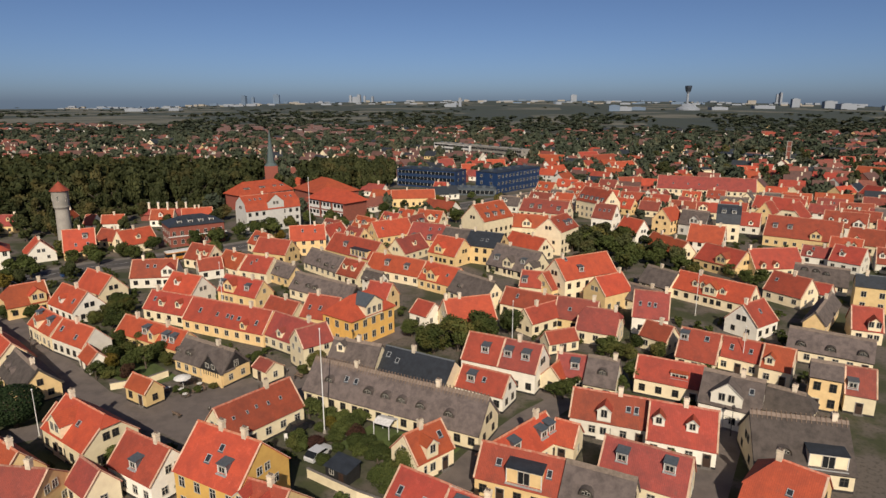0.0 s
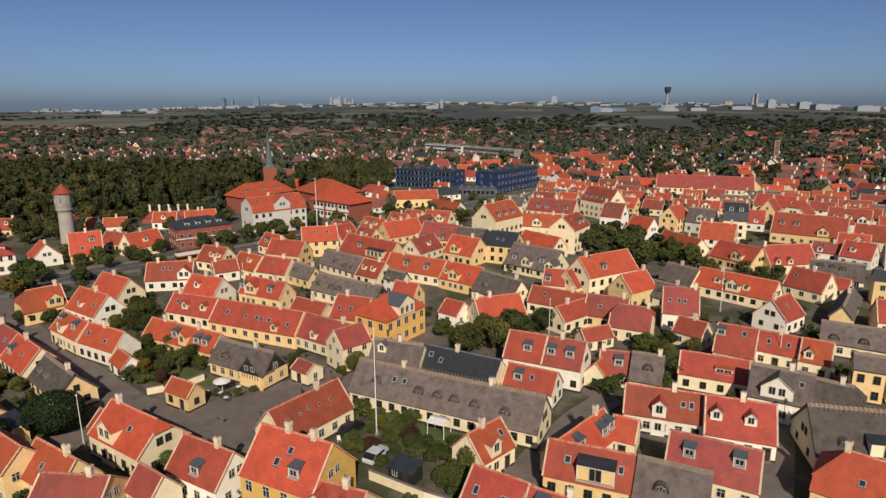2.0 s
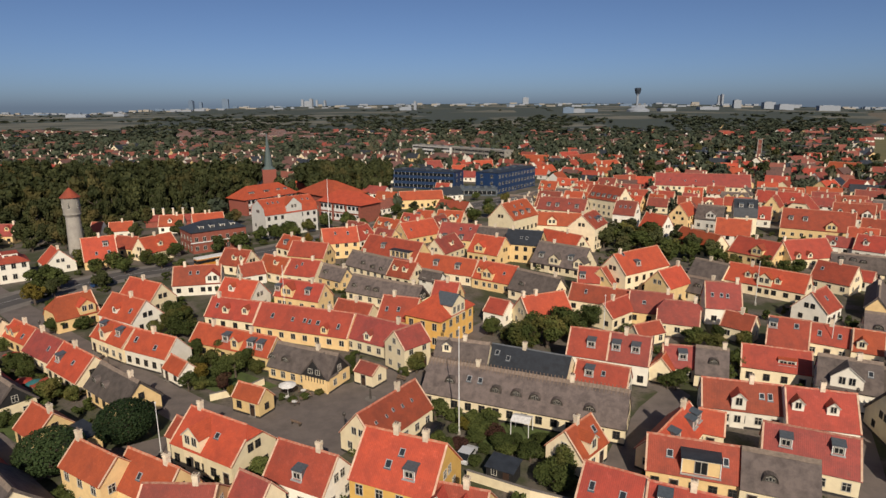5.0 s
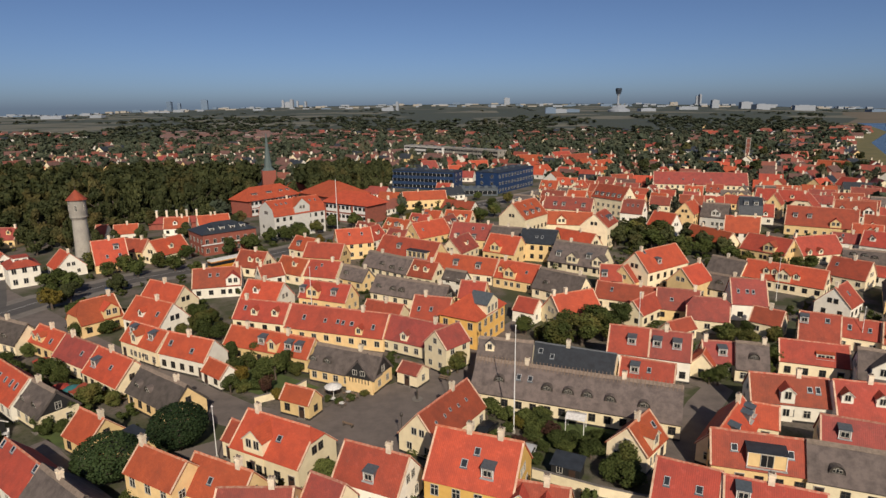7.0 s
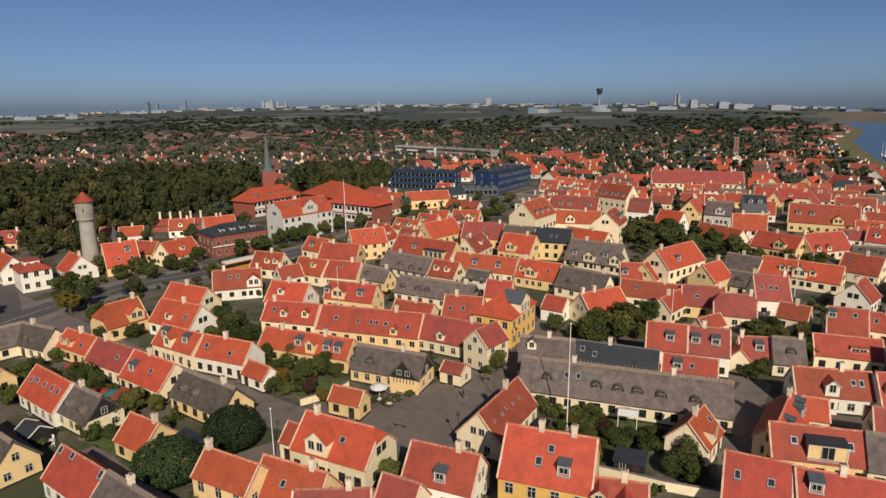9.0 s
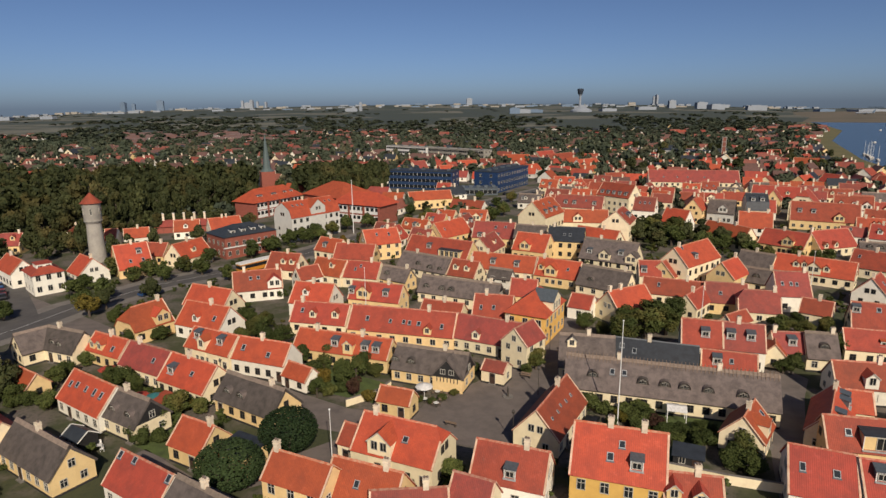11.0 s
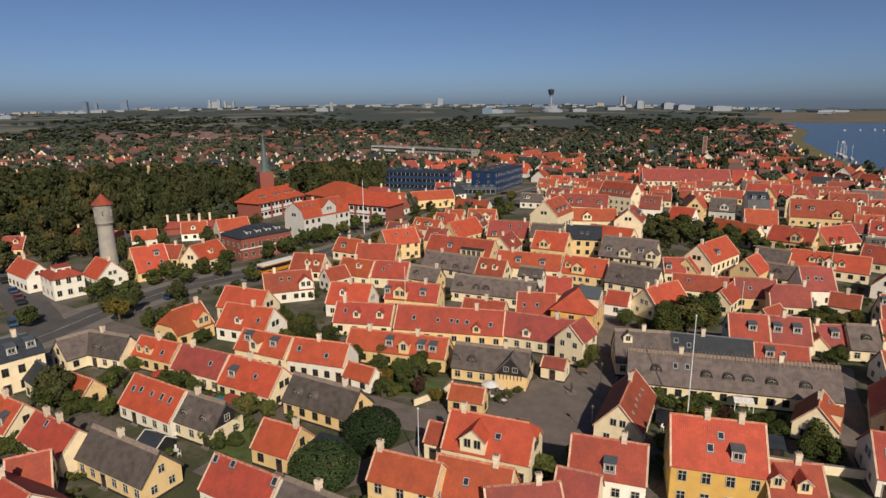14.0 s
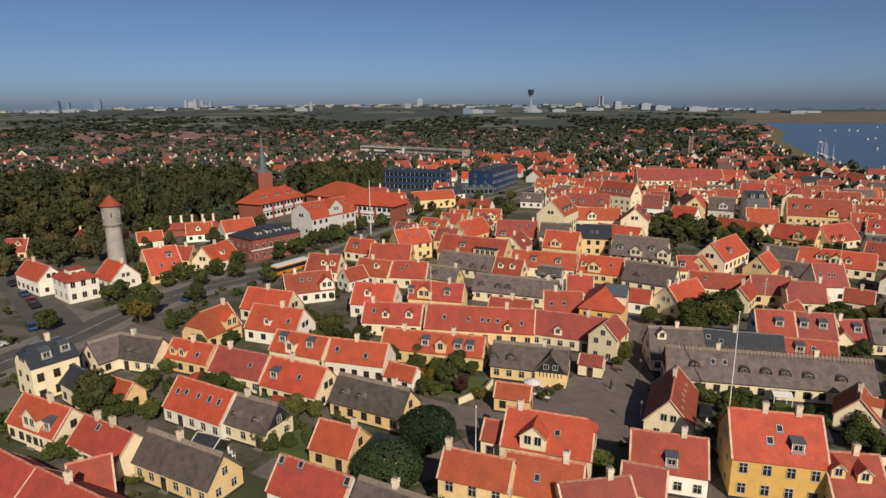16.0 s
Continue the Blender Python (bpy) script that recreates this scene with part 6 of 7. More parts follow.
# the long row of trees behind the lane, and dark trees about the water tower
for x, y, high, r in ((22.5, 197.5, 7, 3.8), (26.0, 205.5, 7.5, 4.2), (33.5, 208.0, 8, 4.4), (30.0, 198.0, 7.5, 4.0), (47.5, 187.5, 7, 3.6), (51.0, 181.5, 6.5, 3.2), (44.6, 194.0, 7, 3.8), (37.5, 193.0, 7.5, 4.2), (49.0, 203.0, 7, 4.0), (25.6, 186.5, 6.5, 3.4)):
    tree(x, y, high, r, "wood", "dense dark green tree behind the cottages", "trees behind the lane")
for x, y, high, r in ((-157, 199.5, 13, 2.4), (-146.4, 196.6, 9, 2.2), (-162.5, 205, 8.5, 3.2), (-144.5, 203, 7, 2.8), (-139.5, 211, 6.5, 2.6), (-127.5, 219, 6.5, 3), (-126.5, 241, 8, 3.6), (-166, 196, 8, 3.2), (-174.5, 205, 9, 3.8), (-181, 196, 9, 3.8),
                      (-164, 215, 9, 3.6), (-161, 226, 10, 4), (-154, 232, 10, 4), (-168, 207, 8, 3.2), (-185, 188, 8, 3.4), (-115, 240, 7, 3.4), (-112, 226, 6.5, 3), (-148, 238, 8, 3.2), (-177, 187, 7, 3)):
    tree(x, y, high, r, "wood", "dark green tree beside houses at the wood", "trees about the tower")
for x, y, high, r in ((-131, 296, 15, 5.5), (-124, 292, 13, 5), (-112, 300, 13, 4.6), (-138, 288, 15, 5.5), (-106, 298, 11, 4)):
    tree(x, y, high, r, "wood", "tall tree before the church", "trees about the church")
tree(22.2, 100.6, 5.6, 2.1, "near", "green climbing plant over a cottage gable", "climbers")
for x, y, high, r in ((-106.6, 103.0, 4.2, 2.0), (-104.0, 101.2, 4.4, 2.1), (-101.6, 99.2, 4.0, 1.9), (-113.0, 95.4, 3.4, 2.2), (-119.0, 97.0, 4.0, 2.2), (-45.1, 101.8, 2.6, 1.6), (9.7, 95.4, 3.8, 2.0), (27.3, 81.3, 2.6, 1.8),
                      (23.1, 111.2, 3.8, 2.4), (29.4, 113.8, 3.4, 2.2), (36.2, 107.2, 3.0, 2.0), (-29.9, 85.2, 3.8, 2.2), (-116.5, 104.5, 3.6, 2.2), (-112.6, 104.0, 3.2, 1.8), (-28.6, 76.2, 3.0, 1.8), (-21.8, 81.4, 2.6, 1.8), (-17.0, 74.4, 3.0, 1.9)):
    tree(x, y, high, r)
harbour_trees = random.Random(44)
HARBOUR = []
for i in range(400):
    y = harbour_trees.uniform(345, 600)
    x = harbour_trees.uniform(95, min(shore(y) - 24, 20 + 0.62 * y))
    r = harbour_trees.uniform(3.0, 5.6)
    if all((x - a) ** 2 + (y - b) ** 2 > (r * 0.8 + c * 0.8) ** 2 for a, b, c in PLACED) and len(HARBOUR) < 46:
        HARBOUR.append((x, y))
        PLACED.append((x, y, r))
        tree(x, y, r * harbour_trees.uniform(1.7, 2.3), r, "wood", "dark green tree among the harbour houses", "trees by the harbour")
tree(-121.4, 98.8, 8.0, 3.0, "wood", "tall dark evergreen tree beside the slate-roofed house")
# borders and shrubs of other tints
tree(-71.4, 95.0, 3.8, 1.6)
tree(-65.3, 100.2, 4.8, 1.9)
tree(-65.4, 94.8, 3.7, 1.5, "plum", "dark reddish-brown garden shrub")
tree(-62.9, 92.6, 2.6, 1.4, "gold", "yellow-green leafy garden shrub")
tree(-67.5, 99.2, 3.9, 1.8)
tree(-70.6, 98.6, 3.8, 1.7, "gold", "yellow-green leafy garden shrub")
tree(-91.5, 92.8, 2.4, 1.5, "gold", "yellow-green leafy garden shrub")
tree(-95.0, 84.6, 2.2, 1.3)
tree(-92.0, 83.6, 2.4, 1.4)
tree(-89.5, 84.4, 2.0, 1.3)
tree(-29.3, 78.2, 2.6, 1.4)
tree(-12.4, 72.0, 4.4, 2.1)
# street trees along the main road
for a, b in zip(road[1:9], road[2:10]):
    a, b = Vector((*a, 0)), Vector((*b, 0))
    d = b - a
    n = Vector((-d.y, d.x, 0)).normalized()
    for k in range(max(1, int(d.length / 10))):
        for side in (-1, 1):
            p = a + d * ((k + grow.uniform(0.2, 0.8)) / max(1, int(d.length / 10))) + n * side * grow.uniform(7.5, 10)
            tint = grow.choice(["mid", "mid", "mid", "gold", "wood"])
            if grow.random() < 0.8 and all((p.x - x) ** 2 + (p.y - y) ** 2 > (r * 0.9) ** 2 for x, y, r in PLACED[:160]):
                tree(p.x, p.y, grow.uniform(4.4, 6.4), grow.uniform(2.2, 3.1), tint, "leafy street tree turning yellow beside the road", "street trees")


def joined_trees(name, spots, crowns, label):
    """Many far trees in one mesh."""
    co, faces = [], []
    stuff = [(np.array([v.co[:] for v in c.vertices]), len(c.vertices)) for c in crowns]
    base = 0
    for x, y, z, r, h in spots:
        pts, n = stuff[grow.randrange(len(stuff))]
        a = grow.uniform(0, 6.28)
        turn = np.array([[math.cos(a), -math.sin(a), 0], [math.sin(a), math.cos(a), 0], [0, 0, 1]])
        co.append(pts @ turn.T * (r, r, h * 0.55) + (x, y, z + h * 0.48))
        faces.append(np.arange(base, base + n).reshape(-1, 4))
        base += n
    me = bpy.data.meshes.new(name)
    me.from_pydata(np.concatenate(co).tolist(), [], np.concatenate(faces).tolist())
    me.materials.append(crowns[0].materials[0])
    ob = new(name, me)
    return tagged(ob, label, "trees", kind="stuff")


# the wood west of the church: its edge as trees of their own, the rest joined
spots = []
for i in range(2600):
    x, y = grow.uniform(-420, -128), grow.uniform(170, 400)
    if in_wood(x, y) and all((x - a) ** 2 + (y - b) ** 2 > 21 for a, b, *_ in spots):
        spots.append((x, y, 0, grow.uniform(4.0, 5.6), grow.uniform(15.0, 20.5) * (0.78 if y < 235 else 1.0)))
for i in range(60):
    x, y = -84 + grow.uniform(-22, 20), 326 + grow.uniform(-12, 22)
    spots.append((x, y, 0, grow.uniform(4.2, 6.2), grow.uniform(15, 20)))
spots.sort(key=lambda p: p[1] - 0.9 * p[0])
for x, y, z, r, h in spots[:60]:
    tree(x, y, h * 0.95, r, "wood", "tall dense tree at the edge of the wood", "trees of the wood")
joined_trees("wood", [(x, y, h - 2.3 * r, r * 1.08, 2.3 * r) for x, y, z, r, h in spots[60:]], CROWNS["deep"], "dense dark green wood turning brown")
# the undergrowth along the wood's edge
spots = []
for k in range(150):
    x = grow.uniform(-270, -126)
    y = float(np.interp(x, [-420, -260, -190, -176, -160, -129], [170, 196, 206, 222, 252, 268])) + grow.uniform(-5, 2)
    r = grow.uniform(2.0, 3.4)
    if clear_of(x, y, 0.8, TAKEN):
        spots.append((x, y, 0, r, r * grow.uniform(1.3, 2.2)))
joined_trees("undergrowth", spots, CROWNS["deep"], "dark undergrowth along the edge of the wood")

# distant crowns, whose leaf colour carries the haze
FAR = [crown_mesh("far_crown", 91 + k, 90, 0.34, LEAF_HAZED, 8, 1.0) for k in range(5)]
VERY_FAR = [crown_mesh("far_crown", 97 + k, 44, 0.48, LEAF_HAZED, 5, 1.0) for k in range(3)]
TAKEN_FAR = np.array(PLACED)
spots = []
for i in range(4000):
    y = 225 + 575 * grow.random() ** 0.85
    x = grow.uniform(-60 - 1.0 * y, min(-20 + 1.0 * y, shore(y) - 20 - 0.02 * y))
    if x > -70 and y < 330 and grow.random() < 0.72:
        continue
    if not (x < -98 and y < 262) and off_roads(x, y, 9) and not (-80 < x < 40 and 312 < y < 372) and clear_of(x, y, 0.86, TAKEN_FAR):
        big = 1 + max(0, min(1, (y - 330) / 250)) * 0.45
        spots.append((x, y, 0, (2.6 + 4.4 * grow.random() ** 2) * big, (4.0 + 5.5 * grow.random() ** 2) * big))
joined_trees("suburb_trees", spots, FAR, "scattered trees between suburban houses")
spots = []
for i in range(4800):
    y = 760 * (4600 / 760) ** (grow.uniform(0, 1) ** 1.1)
    x = grow.uniform(-60 - 1.0 * y, -20 + 1.0 * y)
    if x > shore(y) - 34 and y < 1350 or x > 0.62 * y and 1100 < y < 2700:
        continue
    patch = noise.noise((x * 0.0045, y * 0.0016, 3.3))
    if y > 1150 and patch < (0.12 if y > 1500 else -0.12):
        continue
    if -0.5 * y < x < -0.46 * y + 230 and 760 < y < 1180 and grow.random() < 0.30:
        continue
    if y > 2300 and grow.random() < 0.72:
        continue
    spots.append((x, y, land(x, y), grow.uniform(5, 9) * (1 + y / 2600), grow.uniform(5, 9.5) * (0.7 if y > 2300 else 1)))
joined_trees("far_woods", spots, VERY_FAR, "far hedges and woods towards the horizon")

# low shrubs and hedges in the yards of the old town
YARD = [crown_mesh("shrub_crown", 121 + k, 110, 0.23, LEAF, 6, 1.0) for k in range(3)]
spots = []
LANES = ROADS + [[(-152, 155), (-108, 118), (-85, 100.5), (-56, 83), (-42, 82), (-33, 100)], [(-13, 58), (-2, 79), (9, 94), (4, 106)], [(20, 58), (31.5, 84), (44, 103)], [(-95, 80), (-84, 71), (-62, 82)]]
ROADS_OLD, ROADS[:] = list(ROADS), LANES
for i in range(2600):
    y = grow.uniform(58, 235)
    x = grow.uniform(-60 - 0.8 * y, -20 + 0.75 * y)
    if off_roads(x, y, 5.5) and noise.noise((x * 0.06, y * 0.06, 1.0)) > -0.05 and clear_of(x, y, 0.72, TAKEN):
        r = grow.uniform(0.6, 1.6)
        spots.append((x, y, 0, r, r * grow.uniform(1.0, 1.8)))
joined_trees("yard_shrubs", spots, YARD, "low green shrubs and hedges in back yards")
ROADS[:] = ROADS_OLD

# ---- the far shore: airport and city ----
far = random.Random(9)


def bearing(px, far_off):
    """Plan position by the tangent of a bearing from the middle of the walk."""
    return -37.6 + px * far_off, far_off


def tower_block(name, x, y, wide, deep, high, mat, label, category, group=""):
    s = Shape()
    s.box(-wide / 2, -deep / 2, -4, wide / 2, deep / 2, high, mat)
    s.box(-wide * 0.3, -deep * 0.3, high, wide * 0.2, deep * 0.2, high * 1.06 + 1, mat)
    return single(name, s, pose(x, y, land(x, y), 0, 0, far.uniform(-15, 15)), label, category, group)


x, y = 772, 2713
control = thing("control_tower", pose(x, y, land(x, y)), "slender airport control tower with dark glass cab", "control tower")
s = Shape()
s.lathe([(6.5, -3), (5.0, 20), (4.5, 66), (9, 74)], HAZED_WHITE, 12)
part("shaft", s, control)
s = Shape()
s.lathe([(10, 74), (14, 90), (14, 96), (10, 98)], FAR_DARK, 12)
part("cab", s, control, "dark glass cab")
hall = thing("airport_hall", pose(x - 12, y - 60, land(x, y), 0, 0, 6), "white tent-roofed airport hall", "hall")
s = Shape()
s.lathe([(46, -3), (46, 6), (34, 12), (10, 22), (3, 27)], HAZED_WHITE, 16)
part("tent_roof", s, hall)
# the white ones wear the colour with haze painted in
for tan_x, d, w, h, mat, words in ((0.205, 2500, 52, 15, HAZED_WHITE, "white"), (0.19, 2450, 40, 22, FAR_BLUE, "blue-grey"), (0.225, 2600, 60, 12, FAR_BLUE, "blue-grey"), (0.345, 2700, 70, 12, HAZED_WHITE, "white"),
                                   (0.30, 3000, 60, 18, HAZED_WHITE, "white"), (0.41, 3000, 90, 14, HAZED_WHITE, "white"), (0.53, 3100, 80, 26, HAZED_WHITE, "white"), (0.60, 3000, 90, 24, HAZED_WHITE, "white"),
                                   (0.505, 3300, 60, 34, HAZED_WHITE, "white"), (0.455, 3400, 40, 42, HAZED_WHITE, "white"), (-0.055, 3200, 14, 42, HAZED_WHITE, "white"), (-0.07, 3150, 60, 14, HAZED_WHITE, "white"),
                                   (0.72, 2700, 80, 10, FAR_BLUE, "blue-grey"), (0.80, 2600, 150, 9, HAZED_WHITE, "white"), (-0.60, 2900, 90, 13, HAZED_WHITE, "white"), (-0.53, 2950, 60, 12, HAZED_WHITE, "white")):
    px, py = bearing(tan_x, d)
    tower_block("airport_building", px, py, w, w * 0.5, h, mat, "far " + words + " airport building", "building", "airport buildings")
s = Shape()
for k in range(200):
    px, py = bearing(far.uniform(-0.75, 0.72), far.uniform(3700, 4700))
    w, h = far.uniform(15, 70), far.choice([6, 6, 8, 8, 10, 14])
    a = land(px, py)
    s.box(px - w / 2, py, a - 6, px + w / 2, py + 20, a + h, far.choice([HAZED_WHITE, HAZED_WHITE, CONCRETE, FAR_BLUE]))
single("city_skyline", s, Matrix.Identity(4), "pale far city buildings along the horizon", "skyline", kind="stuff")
for tan_x, h, w in ((-0.415, 62, 34), (-0.36, 66, 44), (-0.40, 50, 20), (-0.222, 54, 22), (-0.236, 50, 16), (-0.213, 44, 14), (-0.20, 40, 12), (-0.228, 38, 46), (0.43, 70, 14), (0.425, 60, 12), (0.12, 46, 40)):
    px, py = bearing(tan_x, 4500)
    tower_block("tower_block", px, py, w, 25, h, HAZED_WHITE if -0.3 < tan_x else FAR_BLUE, "far city tower block on the horizon", "tower block", "far tower blocks")

# ---- poles, vehicles, garden things ----
def flagpole(x, y, high, radius):
    h = thing("flagpole", pose(x, y, 0), "tall white flagpole without a flag", "flagpole", "flagpoles")
    s = Shape()
    s.lathe([(radius * 0.78, 0), (radius * 0.74, high * 0.3), (radius * 0.42, high)], STEEL, 10)
    part("pole", s, h)
    s = Shape()
    s.lathe([(0.02, high), (0.13, high + 0.1), (0.13, high + 0.2), (0.02, high + 0.3)], STEEL, 8)
    part("finial", s, h)
    s = Shape()
    s.lathe([(0.28, 0), (0.24, 0.5), (0.2, 0.52)], CONCRETE, 8)
    part("foot", s, h)


for x, y, high, radius in ((-26.4, 81.4, 16.2, 0.12), (-67.2, 76.0, 7.6, 0.09), (42.6, 108.2, 8.8, 0.09), (1.6, 112, 11, 0.1), (-64.9, 131.4, 11.8, 0.1), (43.8, 139.1, 10.4, 0.1), (-73.3, 225.5, 19.8, 0.2)):
    flagpole(x, y, high, radius)


def street_lamp(x, y, turn):
    h = thing("street_lamp", pose(x, y, 0, 0, 0, turn), "dark slender street lamp post", "street lamp", "street lamps")
    s = Shape()
    s.lathe([(0.09, 0), (0.06, 1.0), (0.045, 4.4)], DARK_FRAME, 8)
    part("post", s, h)
    s = Shape()
    s.lathe([(0.08, 4.3), (0.22, 4.5), (0.26, 4.75), (0.1, 5.0)], DARK_FRAME, 8)
    part("lantern", s, h)


for x, y, turn in ((-42.4, 78.7, 0), (-35.6, 92.3, 0), (-88, 101, 0), (-110, 116, 0), (-3, 82, 0), (33, 86, 0), (-29, 110.5, 0)):
    street_lamp(x, y, turn)

h = thing("parasol", pose(-54.1, 92.6, 0), "large white open parasol over a terrace", "parasol")
s = Shape()
s.lathe([(0.05, 0), (0.04, 2.7)], STEEL, 8)
s.lathe([(0.4, 0), (0.38, 0.08)], CONCRETE, 12)
part("pole", s, h)
s = Shape()
s.lathe([(1.45, 2.25), (1.42, 2.36), (0.8, 2.62), (0.05, 2.85)], PANEL, 10)
part("canopy", s, h)

h = thing("garden_pavilion", pose(-17.3, 81.9, 0, 0, 0, -22), "white garden pavilion on posts", "pavilion")
s = Shape()
s.slab([(-1.4, -1.3, 2.2), (1.4, -1.3, 2.2), (1.4, 0, 2.6), (-1.4, 0, 2.6)], 0.05, PANEL)
s.slab([(-1.4, 0, 2.6), (1.4, 0, 2.6), (1.4, 1.3, 2.2), (-1.4, 1.3, 2.2)], 0.05, PANEL)
part("roof", s, h)
for a in (-1.3, 1.3):
    for c in (-1.2, 1.2):
        s = Shape()
        s.box(a - 0.05, c - 0.05, 0, a + 0.05, c + 0.05, 2.25, STEEL)
        part("post", s, h)

CAR_PAINT = [plain("car_paint_" + n, c, 0.3, 0.2, 0.05) for n, c in (("white", (0.7, 0.7, 0.7)), ("black", (0.02, 0.02, 0.025)), ("red", (0.3, 0.02, 0.02)), ("blue", (0.03, 0.08, 0.2)), ("silver", (0.35, 0.36, 0.38)))]
RUBBER = plain("tyre_rubber", (0.02, 0.02, 0.02), 0.9)


def car(x, y, turn, paint, words):
    h = thing("car", pose(x, y, 0.02, 0, 0, turn), words + " hatchback car parked by the kerb", "car", "parked cars")
    s = Shape()
    side = [(-2.1, 0.35), (2.1, 0.35), (2.12, 0.75), (1.2, 0.92), (0.55, 1.42), (-1.25, 1.46), (-2.0, 0.95), (-2.12, 0.7)]
    n = len(side)
    l, r = [(a, -0.85, b) for a, b in side], [(a, 0.85, b) for a, b in side]
    for i in range(n):
        j = (i + 1) % n
        glass = (i, j) in ((3, 4), (5, 6))
        s.face((l[j], l[i], r[i], r[j]), GLASS if glass else CAR_PAINT[paint])
    s.face(l, CAR_PAINT[paint])
    s.face(r[::-1], CAR_PAINT[paint])
    part("body", s, h)
    for k in (-1, 1):
        s = Shape()
        q = [(-1.6, k * 0.865, 0.95), (0.95, k * 0.865, 0.95), (0.45, k * 0.865, 1.34), (-1.2, k * 0.865, 1.38)]
        s.face(q if k < 0 else q[::-1], GLASS)
        part("side_window", s, h)
        for a in (-1.3, 1.3):
            s = Shape()
            s.lathe([(0.32, -0.1), (0.32, 0.1)], RUBBER, 12)
            part("wheel", s, h, m=pose(a, k * 0.8, 0.32, 90, 0, 0))


for x, y, turn, paint, words in ((-171, 178, 125, 1, "black"), (-163.5, 167.5, 125, 3, "blue"), (-159, 161, 125, 2, "red"), (-156.5, 157, 125, 1, "black"), (-151.5, 149, 125, 1, "dark"), (-150, 141, 125, 3, "dark blue"),
                                 (-152, 130.5, 50, 0, "white"), (-30.2, 81.7, 60, 1, "black"), (-121, 156, 52, 3, "blue"), (-25.4, 75.2, 65, 0, "white"), (0.5, 316, 40, 1, "black"), (28, 345, 50, 0, "white"), (24, 338, 50, 4, "silver"), (-28, 301, 40, 2, "red")):
    car(x, y, turn, paint, words)

BUS = plain("bus_paint", (0.55, 0.22, 0.03), 0.4, 0.0, 0.08)
h = thing("bus", pose(-98.5, 178.5, 0.03, 0, 0, 46), "orange and white city bus at a stop", "bus")
s = Shape()
s.box(-6, -1.25, 0.35, 6, 1.25, 1.3, BUS)
s.box(-5.98, -1.23, 1.3, 5.98, 1.23, 2.3, GLASS)
s.box(-6, -1.25, 2.3, 6, 1.25, 2.6, BUS)
s.box(-6, -1.25, 2.6, 6, 1.25, 3.0, PANEL)
part("body", s, h)
for a in (-3.6, 3.6):
    for k in (-1.1, 1.1):
        s = Shape()
        s.lathe([(0.5, -0.15), (0.5, 0.15)], RUBBER, 14)
        part("wheel", s, h, m=pose(a, k, 0.5, 90, 0, 0))

# the yard's boarded sheds and flat annexe
def shed(x, y, turn, length, width, high, lid, wall, label):
    h = thing("shed", pose(x, y, 0, 0, 0, turn), label, "shed", "garden sheds")
    s = Shape()
    s.box(-length / 2, -width / 2, 0, length / 2, width / 2, high, wall)
    part("wall", s, h)
    s = Shape()
    s.slab([(-length / 2 - 0.2, -width / 2 - 0.2, high + 0.05), (length / 2 + 0.2, -width / 2 - 0.2, high + 0.05), (length / 2 + 0.2, width / 2 + 0.2, high + 0.5), (-length / 2 - 0.2, width / 2 + 0.2, high + 0.5)], 0.1, lid)
    part("roof", s, h)
    window(h, pose(-length * 0.2, -width / 2, 0.9), 0.8, 1.0, False, False)
    s = Shape()
    s.box(-0.42, -0.04, 0, 0.42, 0.04, 1.9, DOOR)
    part("door", s, h, m=pose(length * 0.25, -width / 2, 0))


shed(-79.0, 76.6, -34, 5.2, 4.2, 2.7, ROOF["slate"], WALL["yellow"], "yellow annexe with dark felt roof beside a cottage")
shed(-20.9, 70.8, -28, 3.6, 2.6, 1.9, ROOF["slate"], TAR, "low black tarred shed in the garden")
shed(-94.5, 93.0, -35, 3.0, 2.4, 2.1, ROOF["red"], WOOD, "small wooden shed with red roof")


h = thing("summer_house", pose(-102.4, 83.2, 0, 0, 0, -34), "black boarded summer house with grey gabled roof and white bargeboards", "shed", "garden sheds")
s = Shape()
s.box(-1.8, -1.3, 0, 1.8, 1.3, 2.0, TAR)
for k in (-1.8, 1.8):
    s.face([(k, -1.3, 2.0), (k, 1.3, 2.0), (k, 0, 2.9)][::1 if k > 0 else -1], TAR)
part("wall", s, h)
s = Shape()
for k in (-1, 1):
    q = [(-2.0, 0, 3.0), (2.0, 0, 3.0), (2.0, k * 1.6, 1.9), (-2.0, k * 1.6, 1.9)]
    s.slab(q[::-1] if k > 0 else q, 0.08, ROOF["slate"])
part("roof", s, h, "dark grey felt roof")
for x in (-2.03, 2.03):
    s = Shape()
    for k in (-1, 1):
        q = [(x - 0.04, 0, 3.05), (x + 0.04, 0, 3.05), (x + 0.04, k * 1.65, 1.92), (x - 0.04, k * 1.65, 1.92)]
        s.slab(q[::-1] if k > 0 else q, 0.16, TRIM)
    part("bargeboard", s, h, "white bargeboard")
for k in (-0.6, 0.6):
    window(h, pose(k, -1.3, 0.7), 0.6, 0.9, False, False)

CANVAS = {"teal": plain("teal_canvas", (0.03, 0.16, 0.17), 0.8), "red": plain("red_canvas", (0.40, 0.05, 0.03), 0.8)}
